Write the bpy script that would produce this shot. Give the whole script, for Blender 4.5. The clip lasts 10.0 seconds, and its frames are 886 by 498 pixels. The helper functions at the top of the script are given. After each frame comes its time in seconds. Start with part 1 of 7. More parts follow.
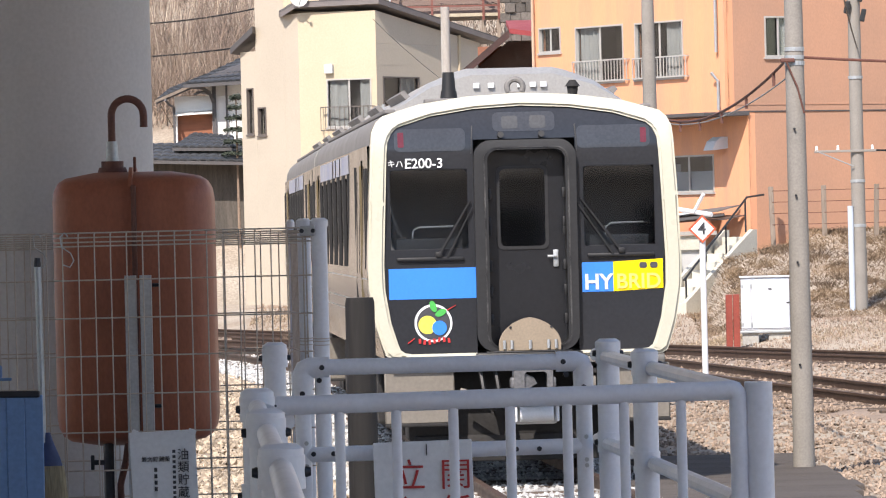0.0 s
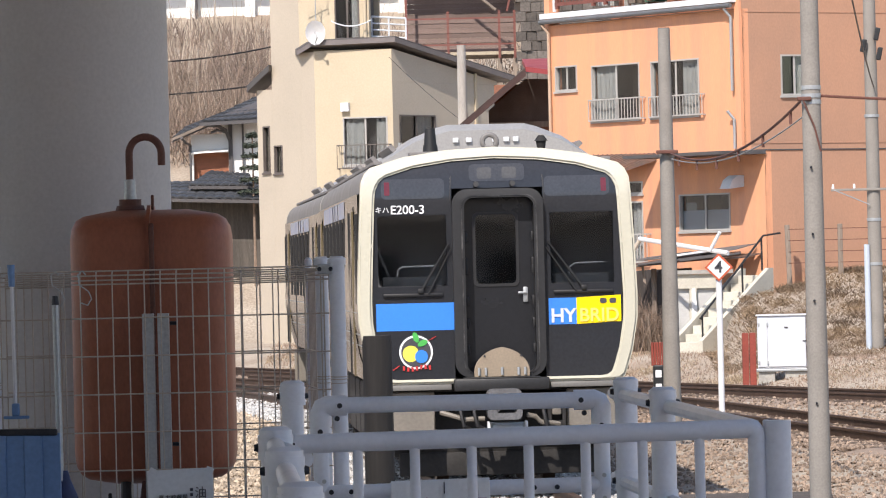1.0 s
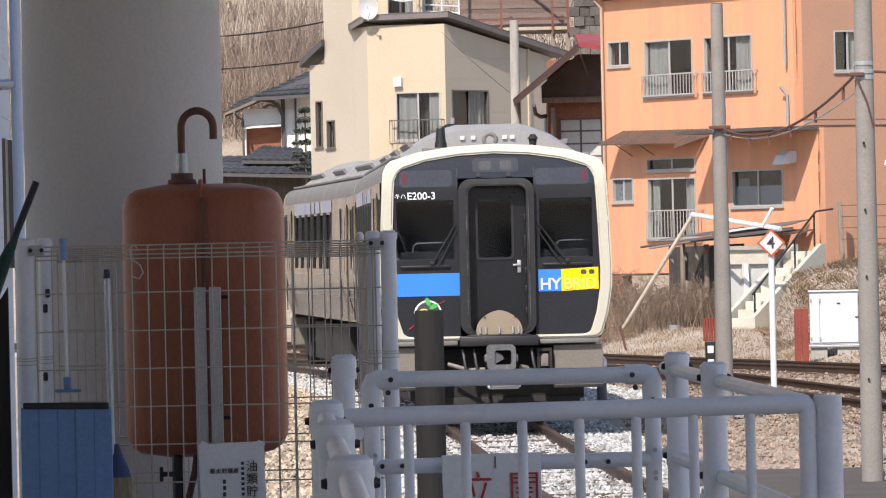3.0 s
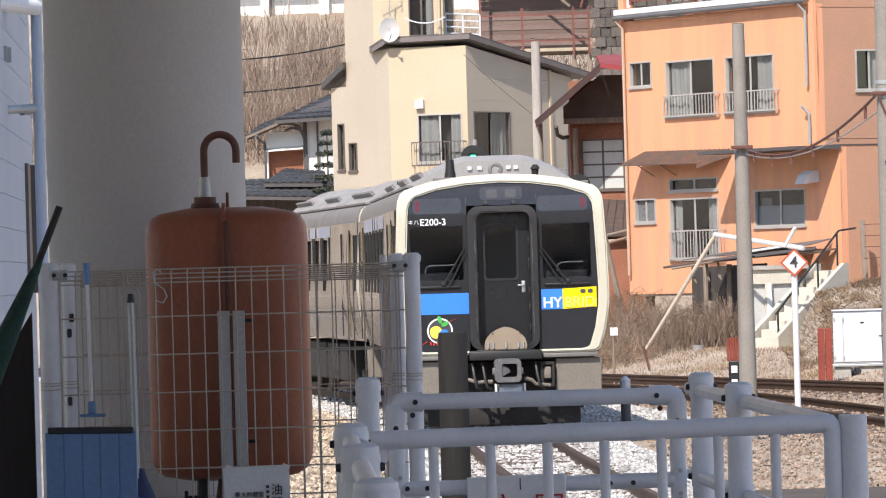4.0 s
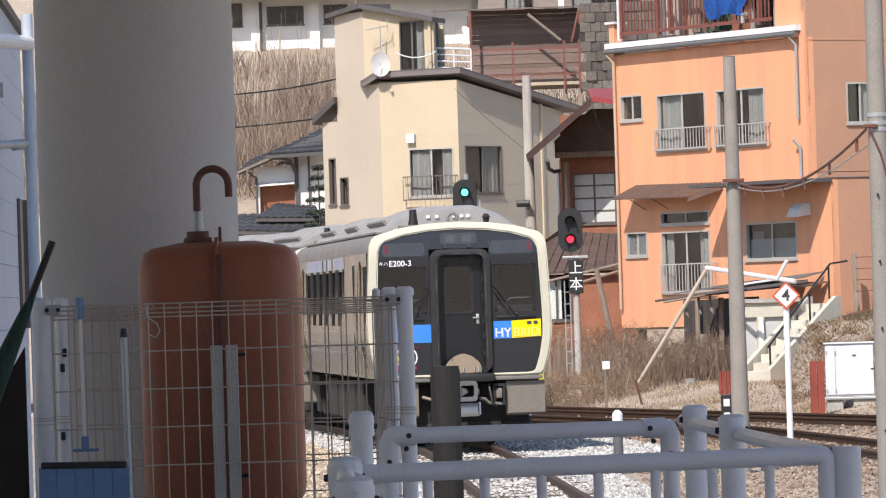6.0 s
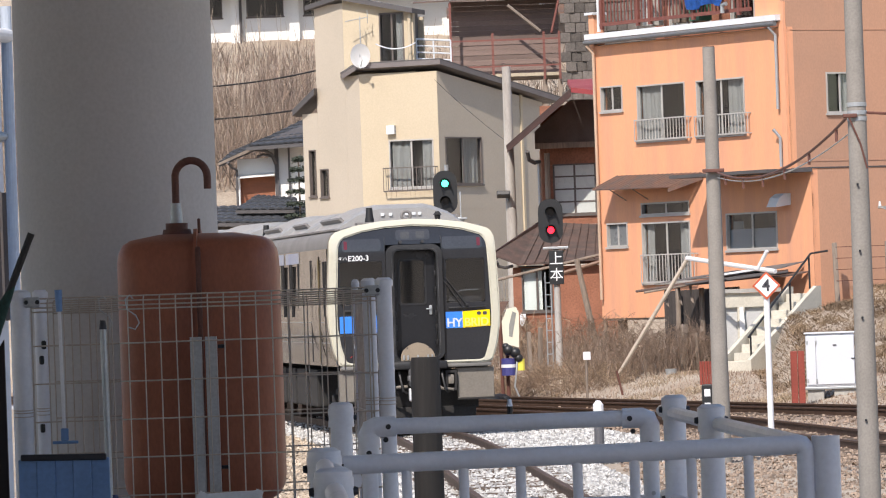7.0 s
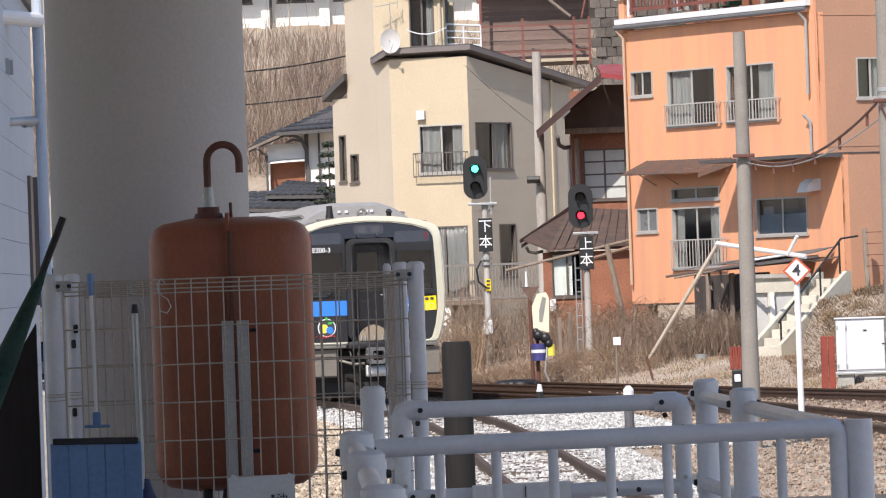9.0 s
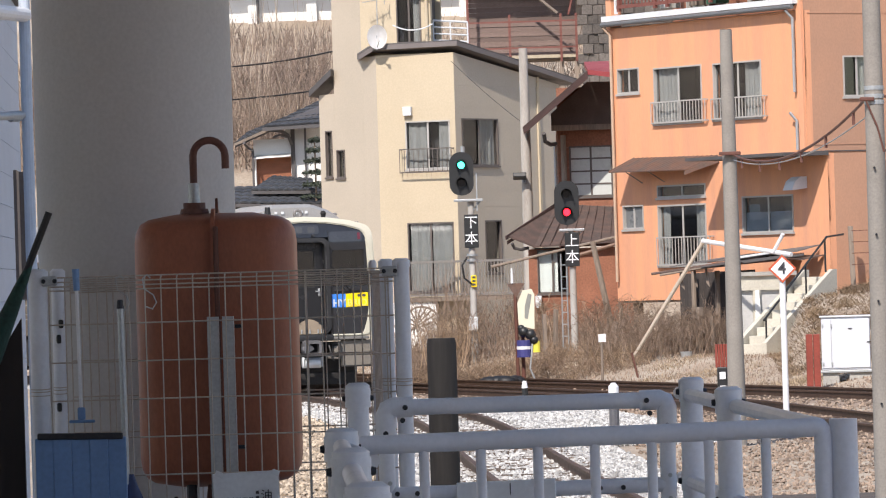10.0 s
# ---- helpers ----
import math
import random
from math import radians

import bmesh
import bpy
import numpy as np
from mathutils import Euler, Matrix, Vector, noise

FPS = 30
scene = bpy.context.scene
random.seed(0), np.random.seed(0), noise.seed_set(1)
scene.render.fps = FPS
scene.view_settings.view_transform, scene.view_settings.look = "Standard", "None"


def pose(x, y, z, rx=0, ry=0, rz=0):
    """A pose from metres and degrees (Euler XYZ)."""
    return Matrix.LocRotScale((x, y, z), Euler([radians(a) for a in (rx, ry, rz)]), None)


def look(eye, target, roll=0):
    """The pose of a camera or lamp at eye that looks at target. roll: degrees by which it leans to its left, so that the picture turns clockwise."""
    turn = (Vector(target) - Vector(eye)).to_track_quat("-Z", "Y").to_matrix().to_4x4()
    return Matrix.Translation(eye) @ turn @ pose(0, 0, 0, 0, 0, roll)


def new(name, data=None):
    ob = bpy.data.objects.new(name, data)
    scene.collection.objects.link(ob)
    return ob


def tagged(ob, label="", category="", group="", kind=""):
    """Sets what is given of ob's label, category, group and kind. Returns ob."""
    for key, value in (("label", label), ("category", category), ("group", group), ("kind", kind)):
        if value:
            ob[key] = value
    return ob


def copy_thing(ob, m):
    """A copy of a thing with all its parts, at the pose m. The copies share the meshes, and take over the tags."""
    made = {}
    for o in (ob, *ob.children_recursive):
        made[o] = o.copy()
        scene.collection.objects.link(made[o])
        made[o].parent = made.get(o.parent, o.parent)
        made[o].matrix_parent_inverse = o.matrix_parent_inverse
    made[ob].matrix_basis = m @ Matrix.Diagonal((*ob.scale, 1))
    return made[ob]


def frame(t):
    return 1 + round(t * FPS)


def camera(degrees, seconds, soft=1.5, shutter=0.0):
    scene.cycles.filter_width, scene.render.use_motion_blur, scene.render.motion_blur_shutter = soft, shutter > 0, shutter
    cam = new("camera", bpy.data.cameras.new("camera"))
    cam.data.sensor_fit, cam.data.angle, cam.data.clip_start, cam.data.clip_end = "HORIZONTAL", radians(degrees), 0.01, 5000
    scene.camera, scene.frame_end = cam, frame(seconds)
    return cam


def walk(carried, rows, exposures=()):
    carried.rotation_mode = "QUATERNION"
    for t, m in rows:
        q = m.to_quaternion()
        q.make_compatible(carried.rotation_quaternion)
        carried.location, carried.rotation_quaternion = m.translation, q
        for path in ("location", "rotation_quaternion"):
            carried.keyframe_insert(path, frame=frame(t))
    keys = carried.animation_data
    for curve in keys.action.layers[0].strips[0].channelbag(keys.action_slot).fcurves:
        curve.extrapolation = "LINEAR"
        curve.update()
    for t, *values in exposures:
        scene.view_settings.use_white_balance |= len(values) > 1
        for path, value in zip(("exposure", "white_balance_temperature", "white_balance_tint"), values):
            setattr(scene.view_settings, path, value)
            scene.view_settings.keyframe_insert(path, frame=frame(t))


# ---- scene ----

# ---- camera: held by hand on the platform, panning a little ----
cam = camera(2 * math.degrees(math.atan(784 / 9600)), 10.0, soft=1.15)
EYE = (0.0, 0.0, 2.28)
# seconds, turn to the right, tilt up, lean
PAN = [
    (0, -0.0005, -0.1868, 1.4015),
    (0.5, -0.1769, -0.1763, 1.2424),
    (1, -0.1591, 0.2212, 1.3753),
    (1.5, -0.2442, 0.2852, 1.1508),
    (2, -0.4481, 0.0551, 1.3738),
    (2.5, -0.6250, -0.0367, 1.4797),
    (2.7, -0.6788, -0.0361, 1.2783),
    (3.8, -0.9463, 0.1212, 1.4279),
    (4, -0.9534, 0.2083, 1.6342),
    (4.5, -0.8652, 0.5272, 1.5543),
    (5, -0.8233, 0.7398, 1.6916),
    (5.5, -0.9104, 0.7315, 1.9905),
    (5.7, -0.9130, 0.6727, 1.8755),
    (6.8, -0.6975, 0.4428, 1.9092),
    (7, -0.6517, 0.4697, 2.0206),
    (7.5, -0.4368, 0.5394, 2.2867),
    (8, -0.5834, 0.5622, 2.0968),
    (8.5, -0.8505, 0.4345, 2.1164),
    (9, -0.9705, 0.3279, 2.0206),
    (9.5, -0.9656, 0.2467, 1.9562),
    (10, -0.8215, 0.2805, 1.7303),
]
# small sway of the hand, millimetres across and up
SWAY = [(8, 5), (4, 6), (1, 5), (5, 3), (8, 2), (5, 1), (5, 1), (3, 3), (2, 3), (-3, 3), (-8, 2), (-6, 0), (-5, 0), (2, -2), (3, -2), (-1, 1), (-1, -4), (-4, -7), (-5, -8), (-3, -7), (-5, -4)]


def aim(pan, tilt, lean, sway=(0, 0)):
    m = Matrix.Rotation(radians(-pan), 4, "Z") @ Matrix.Rotation(radians(90 + tilt), 4, "X") @ Matrix.Rotation(radians(-lean), 4, "Z")
    return Matrix.Translation(Vector(EYE) + Vector((sway[0] / 1000, 0, sway[1] / 1000))) @ m


walk(cam, [(t, aim(a, b, c, s)) for (t, a, b, c), s in zip(PAN, SWAY)], [(0, 0.76, 6850, 14), (1, 0.53, 6850, 14), (2.5, 0.46, 6850, 14), (4, 0.58, 6850, 14), (5, 0.44, 6850, 14), (10, 0.44, 6850, 14)])

# ---- light ----
SUN = Vector((-0.32, -0.89, 0.95)).normalized()
world = bpy.data.worlds.new("sky")
scene.world = world
world.use_nodes = True
wn = world.node_tree.nodes
sky = wn.new("ShaderNodeTexSky")
sky.sky_type, sky.sun_disc = "NISHITA", False
sky.sun_elevation = math.asin(SUN.z)
sky.sun_rotation = math.atan2(SUN.x, SUN.y)
sky.air_density, sky.dust_density = 1.0, 0.6
world.node_tree.links.new(sky.outputs[0], wn["Background"].inputs[0])
wn["Background"].inputs[1].default_value = 0.15
sun = new("sun", bpy.data.lights.new("sun", "SUN"))
sun.data.energy, sun.data.angle, sun.data.color = 4.0, radians(0.5), (1.0, 0.96, 0.90)
sun.matrix_world = look(SUN * 200, (0, 0, 0))


# ---- materials ----
MATS = {}


def mat(name, color, rough=0.6, metal=0.0, vary=0.12, scale=3.0, grain=40.0, bump=0.15, depth=0.01, island=0.0, obj=0.0, second=None, mixat=0.5, stretch=(1, 1, 1), coat=0.0):
    """A surface with broad stains, fine grain and relief, at real-world size."""
    m = bpy.data.materials.new(name)
    m.use_nodes = True
    nt = m.node_tree
    n, l = nt.nodes, nt.links
    b = n["Principled BSDF"]
    b.inputs["Roughness"].default_value, b.inputs["Metallic"].default_value = rough, metal
    b.inputs["Coat Weight"].default_value = coat
    tc = n.new("ShaderNodeTexCoord")
    mp = n.new("ShaderNodeMapping")
    mp.inputs["Scale"].default_value = stretch
    l.new(tc.outputs["Object"], mp.inputs[0])
    big, fine = n.new("ShaderNodeTexNoise"), n.new("ShaderNodeTexNoise")
    for k, s, d in ((big, scale, 5), (fine, grain, 3)):
        k.inputs["Scale"].default_value, k.inputs["Detail"].default_value = s, d
        l.new(mp.outputs[0], k.inputs["Vector"])
    base = n.new("ShaderNodeMix")
    base.data_type = "RGBA"
    c2 = second or tuple(min(1, c * 0.72) for c in color)
    base.inputs[6].default_value, base.inputs[7].default_value = (*color, 1), (*c2, 1)
    ramp = n.new("ShaderNodeMapRange")
    ramp.inputs[1].default_value, ramp.inputs[2].default_value = mixat - 0.17, mixat + 0.17
    l.new(big.outputs[0], ramp.inputs[0])
    mul = n.new("ShaderNodeMath")
    mul.operation = "MULTIPLY"
    mul.inputs[1].default_value = 1.0 if second else min(1, vary * 4)
    l.new(ramp.outputs[0], mul.inputs[0])
    l.new(mul.outputs[0], base.inputs[0])
    hsv = n.new("ShaderNodeHueSaturation")
    l.new(base.outputs[2], hsv.inputs["Color"])
    val = n.new("ShaderNodeMapRange")
    val.inputs[3].default_value, val.inputs[4].default_value = 1 - vary, 1 + vary
    val.inputs[1].default_value, val.inputs[2].default_value = 0.3, 0.7
    l.new(fine.outputs[0], val.inputs[0])
    out = val.outputs[0]
    for amount, node, socket in ((island, "ShaderNodeNewGeometry", "Random Per Island"), (obj, "ShaderNodeObjectInfo", "Random")):
        if amount:
            src, mr, mm = n.new(node), n.new("ShaderNodeMapRange"), n.new("ShaderNodeMath")
            mr.inputs[3].default_value, mr.inputs[4].default_value = 1 - amount, 1 + amount
            mm.operation = "MULTIPLY"
            l.new(src.outputs[socket], mr.inputs[0])
            l.new(mr.outputs[0], mm.inputs[0])
            l.new(out, mm.inputs[1])
            out = mm.outputs[0]
    l.new(out, hsv.inputs["Value"])
    l.new(hsv.outputs[0], b.inputs["Base Color"])
    rr = n.new("ShaderNodeMapRange")
    rr.inputs[3].default_value, rr.inputs[4].default_value = max(0.03, rough - 0.1), min(1, rough + 0.1)
    l.new(big.outputs[0], rr.inputs[0])
    l.new(rr.outputs[0], b.inputs["Roughness"])
    if bump:
        bp = n.new("ShaderNodeBump")
        bp.inputs["Strength"].default_value, bp.inputs["Distance"].default_value = bump, depth
        l.new(fine.outputs[0], bp.inputs["Height"])
        l.new(bp.outputs[0], b.inputs["Normal"])
    MATS[name] = m
    return m


def glow(name, color, power):
    m = mat(name, color, 0.3, vary=0.02, bump=0)
    b = m.node_tree.nodes["Principled BSDF"]
    b.inputs["Emission Color"].default_value, b.inputs["Emission Strength"].default_value = (*color, 1), power
    return m


def glass(name, tint, gloss=0.12):
    m = bpy.data.materials.new(name)
    m.use_nodes = True
    n, l = m.node_tree.nodes, m.node_tree.links
    n.remove(n["Principled BSDF"])
    clear, shine, mix, fr = n.new("ShaderNodeBsdfTransparent"), n.new("ShaderNodeBsdfGlossy"), n.new("ShaderNodeMixShader"), n.new("ShaderNodeFresnel")
    clear.inputs[0].default_value = (*tint, 1)
    shine.inputs["Roughness"].default_value = 0.04
    add = n.new("ShaderNodeMath")
    add.operation = "ADD"
    fr.inputs["IOR"].default_value = 1.1
    add.inputs[1].default_value = gloss + 0.02
    l.new(fr.outputs[0], add.inputs[0])
    l.new(add.outputs[0], mix.inputs[0])
    l.new(clear.outputs[0], mix.inputs[1])
    l.new(shine.outputs[0], mix.inputs[2])
    l.new(mix.outputs[0], n["Material Output"].inputs[0])
    return m


concrete_pillar = mat("painted_concrete", (0.52, 0.51, 0.505), 0.8, vary=0.05, scale=1.2, grain=60, bump=0.08)
rust_paint = mat("oxide_paint", (0.255, 0.078, 0.042), 0.46, vary=0.10, scale=2.6, grain=90, bump=0.08, second=(0.34, 0.112, 0.056), stretch=(1, 1, 0.45))
rust_pipe = mat("rusty_pipe", (0.13, 0.05, 0.035), 0.65, vary=0.15, scale=8, grain=80)
galv = mat("galvanised_steel", (0.42, 0.44, 0.45), 0.45, 0.5, vary=0.1, scale=10, grain=80, bump=0.05)
pipe_paint = mat("pale_grey_pipe_paint", (0.66, 0.68, 0.73), 0.42, vary=0.04, scale=7, grain=70, bump=0.04, second=(0.60, 0.62, 0.67))
wire_coat = mat("wire_coating", (0.44, 0.385, 0.33), 0.5, vary=0.1, scale=10, grain=90, bump=0)
bolt_dark = mat("dark_bolt", (0.04, 0.042, 0.05), 0.4, 0.6, bump=0)
worn_rubber = mat("worn_grey_black_rubber", (0.017, 0.017, 0.018), 0.5, vary=0.2, scale=7, grain=40, bump=0.1)
black_rubber = mat("black_rubber", (0.010, 0.010, 0.011), 0.55, vary=0.1, scale=10, grain=50, bump=0.05)
blue_plastic = mat("blue_plastic", (0.13, 0.25, 0.47), 0.4, vary=0.1, scale=4, grain=50, bump=0.03)
bristle = mat("straw_bristle", (0.3, 0.24, 0.15), 0.9, vary=0.3, scale=20, grain=150, stretch=(1, 1, 0.1))
white_board = mat("weathered_white_board", (0.66, 0.68, 0.70), 0.6, vary=0.05, scale=5, grain=60, bump=0.03)
ink = mat("dark_ink", (0.05, 0.05, 0.06), 0.7, bump=0)
red_ink = mat("red_letter_paint", (0.42, 0.03, 0.03), 0.6, bump=0)
timber_dark = mat("creosoted_timber", (0.015, 0.0135, 0.013), 0.85, vary=0.25, scale=6, grain=40, stretch=(1, 1, 0.08), bump=0.4)
white_gloss = mat("cream_white_train_paint", (0.52, 0.50, 0.405), 0.3, vary=0.03, scale=2, grain=30, bump=0.01, coat=0.3)
black_gloss = mat("black_front_mask", (0.024, 0.026, 0.031), 0.13, vary=0.1, scale=3, grain=30, bump=0.01)
door_black = mat("dark_grey_door_paint", (0.015, 0.016, 0.019), 0.25, vary=0.1, scale=3, grain=30, bump=0.01)
blue_band = mat("bright_blue_band", (0.035, 0.22, 0.75), 0.35, vary=0.04, scale=3, bump=0)
yellow_band = mat("yellow_band", (0.90, 0.66, 0.0), 0.35, vary=0.04, scale=3, bump=0)
white_mark = mat("white_lettering", (0.8, 0.82, 0.84), 0.5, vary=0.03, bump=0)
silver_mark = mat("silver_lettering", (0.62, 0.66, 0.72), 0.4, 0.1, vary=0.03, bump=0)
green_mark = mat("green_leaf_mark", (0.06, 0.42, 0.08), 0.5, bump=0)
yellow_mark = mat("pale_yellow_mark", (0.85, 0.75, 0.10), 0.5, bump=0)
red_mark = mat("red_mark", (0.55, 0.03, 0.03), 0.5, bump=0)
red_lens = mat("red_lens", (0.13, 0.02, 0.03), 0.15, bump=0)
steel_body = mat("brushed_stainless", (0.10, 0.098, 0.10), 0.2, 0.9, vary=0.10, scale=1.1, grain=5, bump=0.25, depth=0.012, second=(0.075, 0.07, 0.068), stretch=(1, 1, 0.5))
roof_silver = mat("silver_roof_housing", (0.40, 0.39, 0.375), 0.36, 0.35, vary=0.08, scale=3, grain=40, bump=0.05)
roof_grey = mat("grey_train_roof", (0.19, 0.18, 0.172), 0.7, vary=0.12, scale=2, grain=30)
skirt_paint = mat("beige_grey_skirt", (0.185, 0.165, 0.138), 0.55, vary=0.1, scale=4, grain=30, bump=0.05)
under_dark = mat("grimy_underframe", (0.019, 0.0175, 0.017), 0.8, vary=0.25, scale=5, grain=30, bump=0.2)
step_plate = mat("tan_step_plate", (0.27, 0.215, 0.155), 0.6, vary=0.1, scale=6, grain=50, bump=0.05)
train_glass = glass("smoked_train_glass", (0.42, 0.45, 0.48), 0.085)
house_glass = glass("window_glass", (0.72, 0.75, 0.77), 0.05)
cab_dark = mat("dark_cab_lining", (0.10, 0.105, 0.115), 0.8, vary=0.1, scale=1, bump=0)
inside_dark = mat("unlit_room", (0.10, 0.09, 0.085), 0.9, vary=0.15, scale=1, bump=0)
curtain = mat("pale_curtain", (0.50, 0.49, 0.46), 0.9, vary=0.15, scale=2, grain=30, stretch=(6, 6, 0.2), bump=0.2)
frame_dark = mat("bronze_window_frame", (0.12, 0.10, 0.09), 0.5, vary=0.1, bump=0)
frame_alu = mat("aluminium_window_frame", (0.44, 0.42, 0.395), 0.45, 0.1, vary=0.08, bump=0)
# side and rear siding: greyer tone, part of the shade put into the colour
beige_shade_wall = mat("beige_siding_with_shade", (0.485, 0.42, 0.335), 0.8, vary=0.05, scale=0.8, grain=25, bump=0.06)
cream_wall = mat("cream_siding", (0.52, 0.435, 0.31), 0.8, vary=0.05, scale=0.8, grain=25, bump=0.06)
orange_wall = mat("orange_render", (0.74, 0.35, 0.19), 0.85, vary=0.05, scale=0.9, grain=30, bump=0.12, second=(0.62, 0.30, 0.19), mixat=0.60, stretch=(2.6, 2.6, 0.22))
# darker copy of the render for the side walls: fading plus painted shade
orange_side = mat("faded_render_with_shade", (0.49, 0.262, 0.165), 0.85, vary=0.06, scale=0.55, grain=30, bump=0.12, second=(0.40, 0.23, 0.155), mixat=0.5, stretch=(1, 1, 0.6))
roof_dark = mat("dark_roof_edge", (0.085, 0.078, 0.078), 0.6, vary=0.1, scale=3, grain=30)
tile_grey = mat("grey_roof_tile", (0.085, 0.09, 0.10), 0.6, vary=0.2, scale=3, grain=20, obj=0.15, island=0.2)
red_roof = mat("red_sheet_roof", (0.30, 0.045, 0.05), 0.55, vary=0.15, scale=2)
rust_sheet = mat("rusty_corrugated_sheet", (0.16, 0.08, 0.052), 0.75, vary=0.25, scale=3, grain=30, island=0.2, second=(0.10, 0.075, 0.065))
brown_wall = mat("brown_board_wall", (0.28, 0.115, 0.068), 0.8, vary=0.2, scale=2, grain=25, island=0.15)
plaster = mat("white_plaster", (0.78, 0.77, 0.74), 0.85, vary=0.05, scale=1, grain=30, bump=0.06)
concrete = mat("weathered_concrete", (0.40, 0.385, 0.35), 0.85, vary=0.12, scale=1.5, grain=30, bump=0.15, second=(0.30, 0.285, 0.26))
pole_concrete = mat("concrete_pole", (0.255, 0.235, 0.21), 0.85, vary=0.1, scale=3, grain=50, bump=0.1)
white_paint = mat("white_paint", (0.72, 0.725, 0.74), 0.5, vary=0.04, scale=3, grain=40, bump=0.03)
red_paint = mat("weathered_red_paint", (0.25, 0.045, 0.028), 0.6, vary=0.15, scale=4, grain=40)
signal_black = mat("signal_black", (0.018, 0.019, 0.02), 0.45, vary=0.1, bump=0.03)
rail_rust = mat("rusty_rail", (0.09, 0.053, 0.037), 0.6, 0.3, vary=0.2, scale=4, grain=60)
sleeper_wood = mat("old_sleeper", (0.11, 0.08, 0.06), 0.9, vary=0.25, scale=3, grain=30, stretch=(0.3, 3, 1), obj=0.25, bump=0.4)
stone = mat("ballast_stone", (0.46, 0.45, 0.43), 0.9, vary=0.2, scale=2, grain=30, island=0.45)
stone_rusty = mat("brown_ballast_stone", (0.30, 0.225, 0.17), 0.9, vary=0.2, scale=2, grain=30, island=0.4)
dry_grass = mat("dry_grass", (0.36, 0.275, 0.18), 0.9, vary=0.2, scale=0.7, grain=20, island=0.4, bump=0, second=(0.19, 0.145, 0.10))
twig = mat("bare_twig", (0.27, 0.195, 0.145), 0.9, vary=0.2, scale=1, grain=20, island=0.35, bump=0)
twig_pale = mat("pale_reed", (0.33, 0.25, 0.185), 0.9, vary=0.2, scale=0.25, grain=20, island=0.6, bump=0, second=(0.19, 0.14, 0.115))
old_wood = mat("weathered_wood", (0.25, 0.20, 0.16), 0.9, vary=0.2, scale=3, grain=40, stretch=(1, 1, 0.1), obj=0.2)
asphalt = mat("platform_concrete", (0.48, 0.465, 0.45), 0.9, vary=0.15, scale=1.5, grain=80)
blue_tarp = mat("blue_tarpaulin", (0.03, 0.15, 0.55), 0.45, vary=0.15, scale=3, grain=10, bump=0.5, depth=0.05)
red_oxide = mat("red_oxide_rail_paint", (0.19, 0.065, 0.05), 0.65, vary=0.15, scale=4)
siding_blue = mat("pale_blue_siding", (0.46, 0.52, 0.60), 0.7, vary=0.05, scale=1, grain=30, bump=0.05)
green_lamp = glow("green_lamp", (0.03, 0.9, 0.55), 5.0)
red_lamp = glow("red_lamp", (1.0, 0.015, 0.03), 4.5)


# ---- mesh helpers ----
def part(name, bm, material, parent=None, label="", smooth=False):
    """Links a bmesh as one mesh object, under a thing or a part."""
    me = bpy.data.meshes.new(name)
    bmesh.ops.recalc_face_normals(bm, faces=bm.faces)
    bm.to_mesh(me)
    bm.free()
    me.materials.append(material)
    if smooth:
        me.polygons.foreach_set("use_smooth", [True] * len(me.polygons))
        try:
            me.set_sharp_from_angle(angle=radians(40))
        except AttributeError:
            pass
    ob = new(name, me)
    if parent:
        ob.parent = parent
    if label:
        ob["label"] = label
    return ob


def thing(name, label, category, group="", kind="", at=None):
    ob = new(name)
    ob.empty_display_size = 0.1
    if at is not None:
        ob.matrix_world = at
    return tagged(ob, label, category, group, kind)


def B():
    return bmesh.new()


def box(bm, cx, cy, cz, sx, sy, sz, bevel=0.0, rz=0.0, rx=0.0, ry=0.0):
    m = pose(cx, cy, cz, rx, ry, rz) @ Matrix.Diagonal((sx, sy, sz, 1))
    r = bmesh.ops.create_cube(bm, size=1, matrix=m)
    if bevel:
        edges = list({e for v in r["verts"] for e in v.link_edges})
        bmesh.ops.bevel(bm, geom=edges, offset=bevel, segments=2, affect="EDGES", profile=0.5)
    return bm


def rod(bm, a, b, r, r2=None, seg=12, caps=True):
    a, b = Vector(a), Vector(b)
    d = b - a
    m = Matrix.Translation((a + b) / 2) @ d.to_track_quat("Z", "Y").to_matrix().to_4x4()
    bmesh.ops.create_cone(bm, cap_ends=caps, segments=seg, radius1=r, radius2=r if r2 is None else r2, depth=d.length, matrix=m)
    return bm


def tube(bm, pts, r, seg=10, closed=False):
    """A bent pipe through the points."""
    pts = [Vector(p) for p in pts]
    rings = []
    up = Vector((0, 0, 1))
    for i, p in enumerate(pts):
        a, b = pts[max(0, i - 1)], pts[min(len(pts) - 1, i + 1)]
        t = (b - a).normalized()
        u = t.orthogonal().normalized() if i == 0 else (u - t * u.dot(t)).normalized()
        w = t.cross(u)
        rings.append([bm.verts.new(p + (u * math.cos(k * math.tau / seg) + w * math.sin(k * math.tau / seg)) * r) for k in range(seg)])
    for r0, r1 in zip(rings, rings[1:]):
        for k in range(seg):
            bm.faces.new((r0[k], r0[(k + 1) % seg], r1[(k + 1) % seg], r1[k]))
    bm.faces.new(rings[0])
    bm.faces.new(rings[-1])
    return bm


def prism(bm, outline, depth_vec, base=None):
    """A flat outline (3D points) pushed along a vector."""
    lo = [bm.verts.new(Vector(p)) for p in outline]
    hi = [bm.verts.new(Vector(p) + Vector(depth_vec)) for p in outline]
    n = len(lo)
    bm.faces.new(lo)
    bm.faces.new(hi)
    for i in range(n):
        bm.faces.new((lo[i], lo[(i + 1) % n], hi[(i + 1) % n], hi[i]))
    return bm


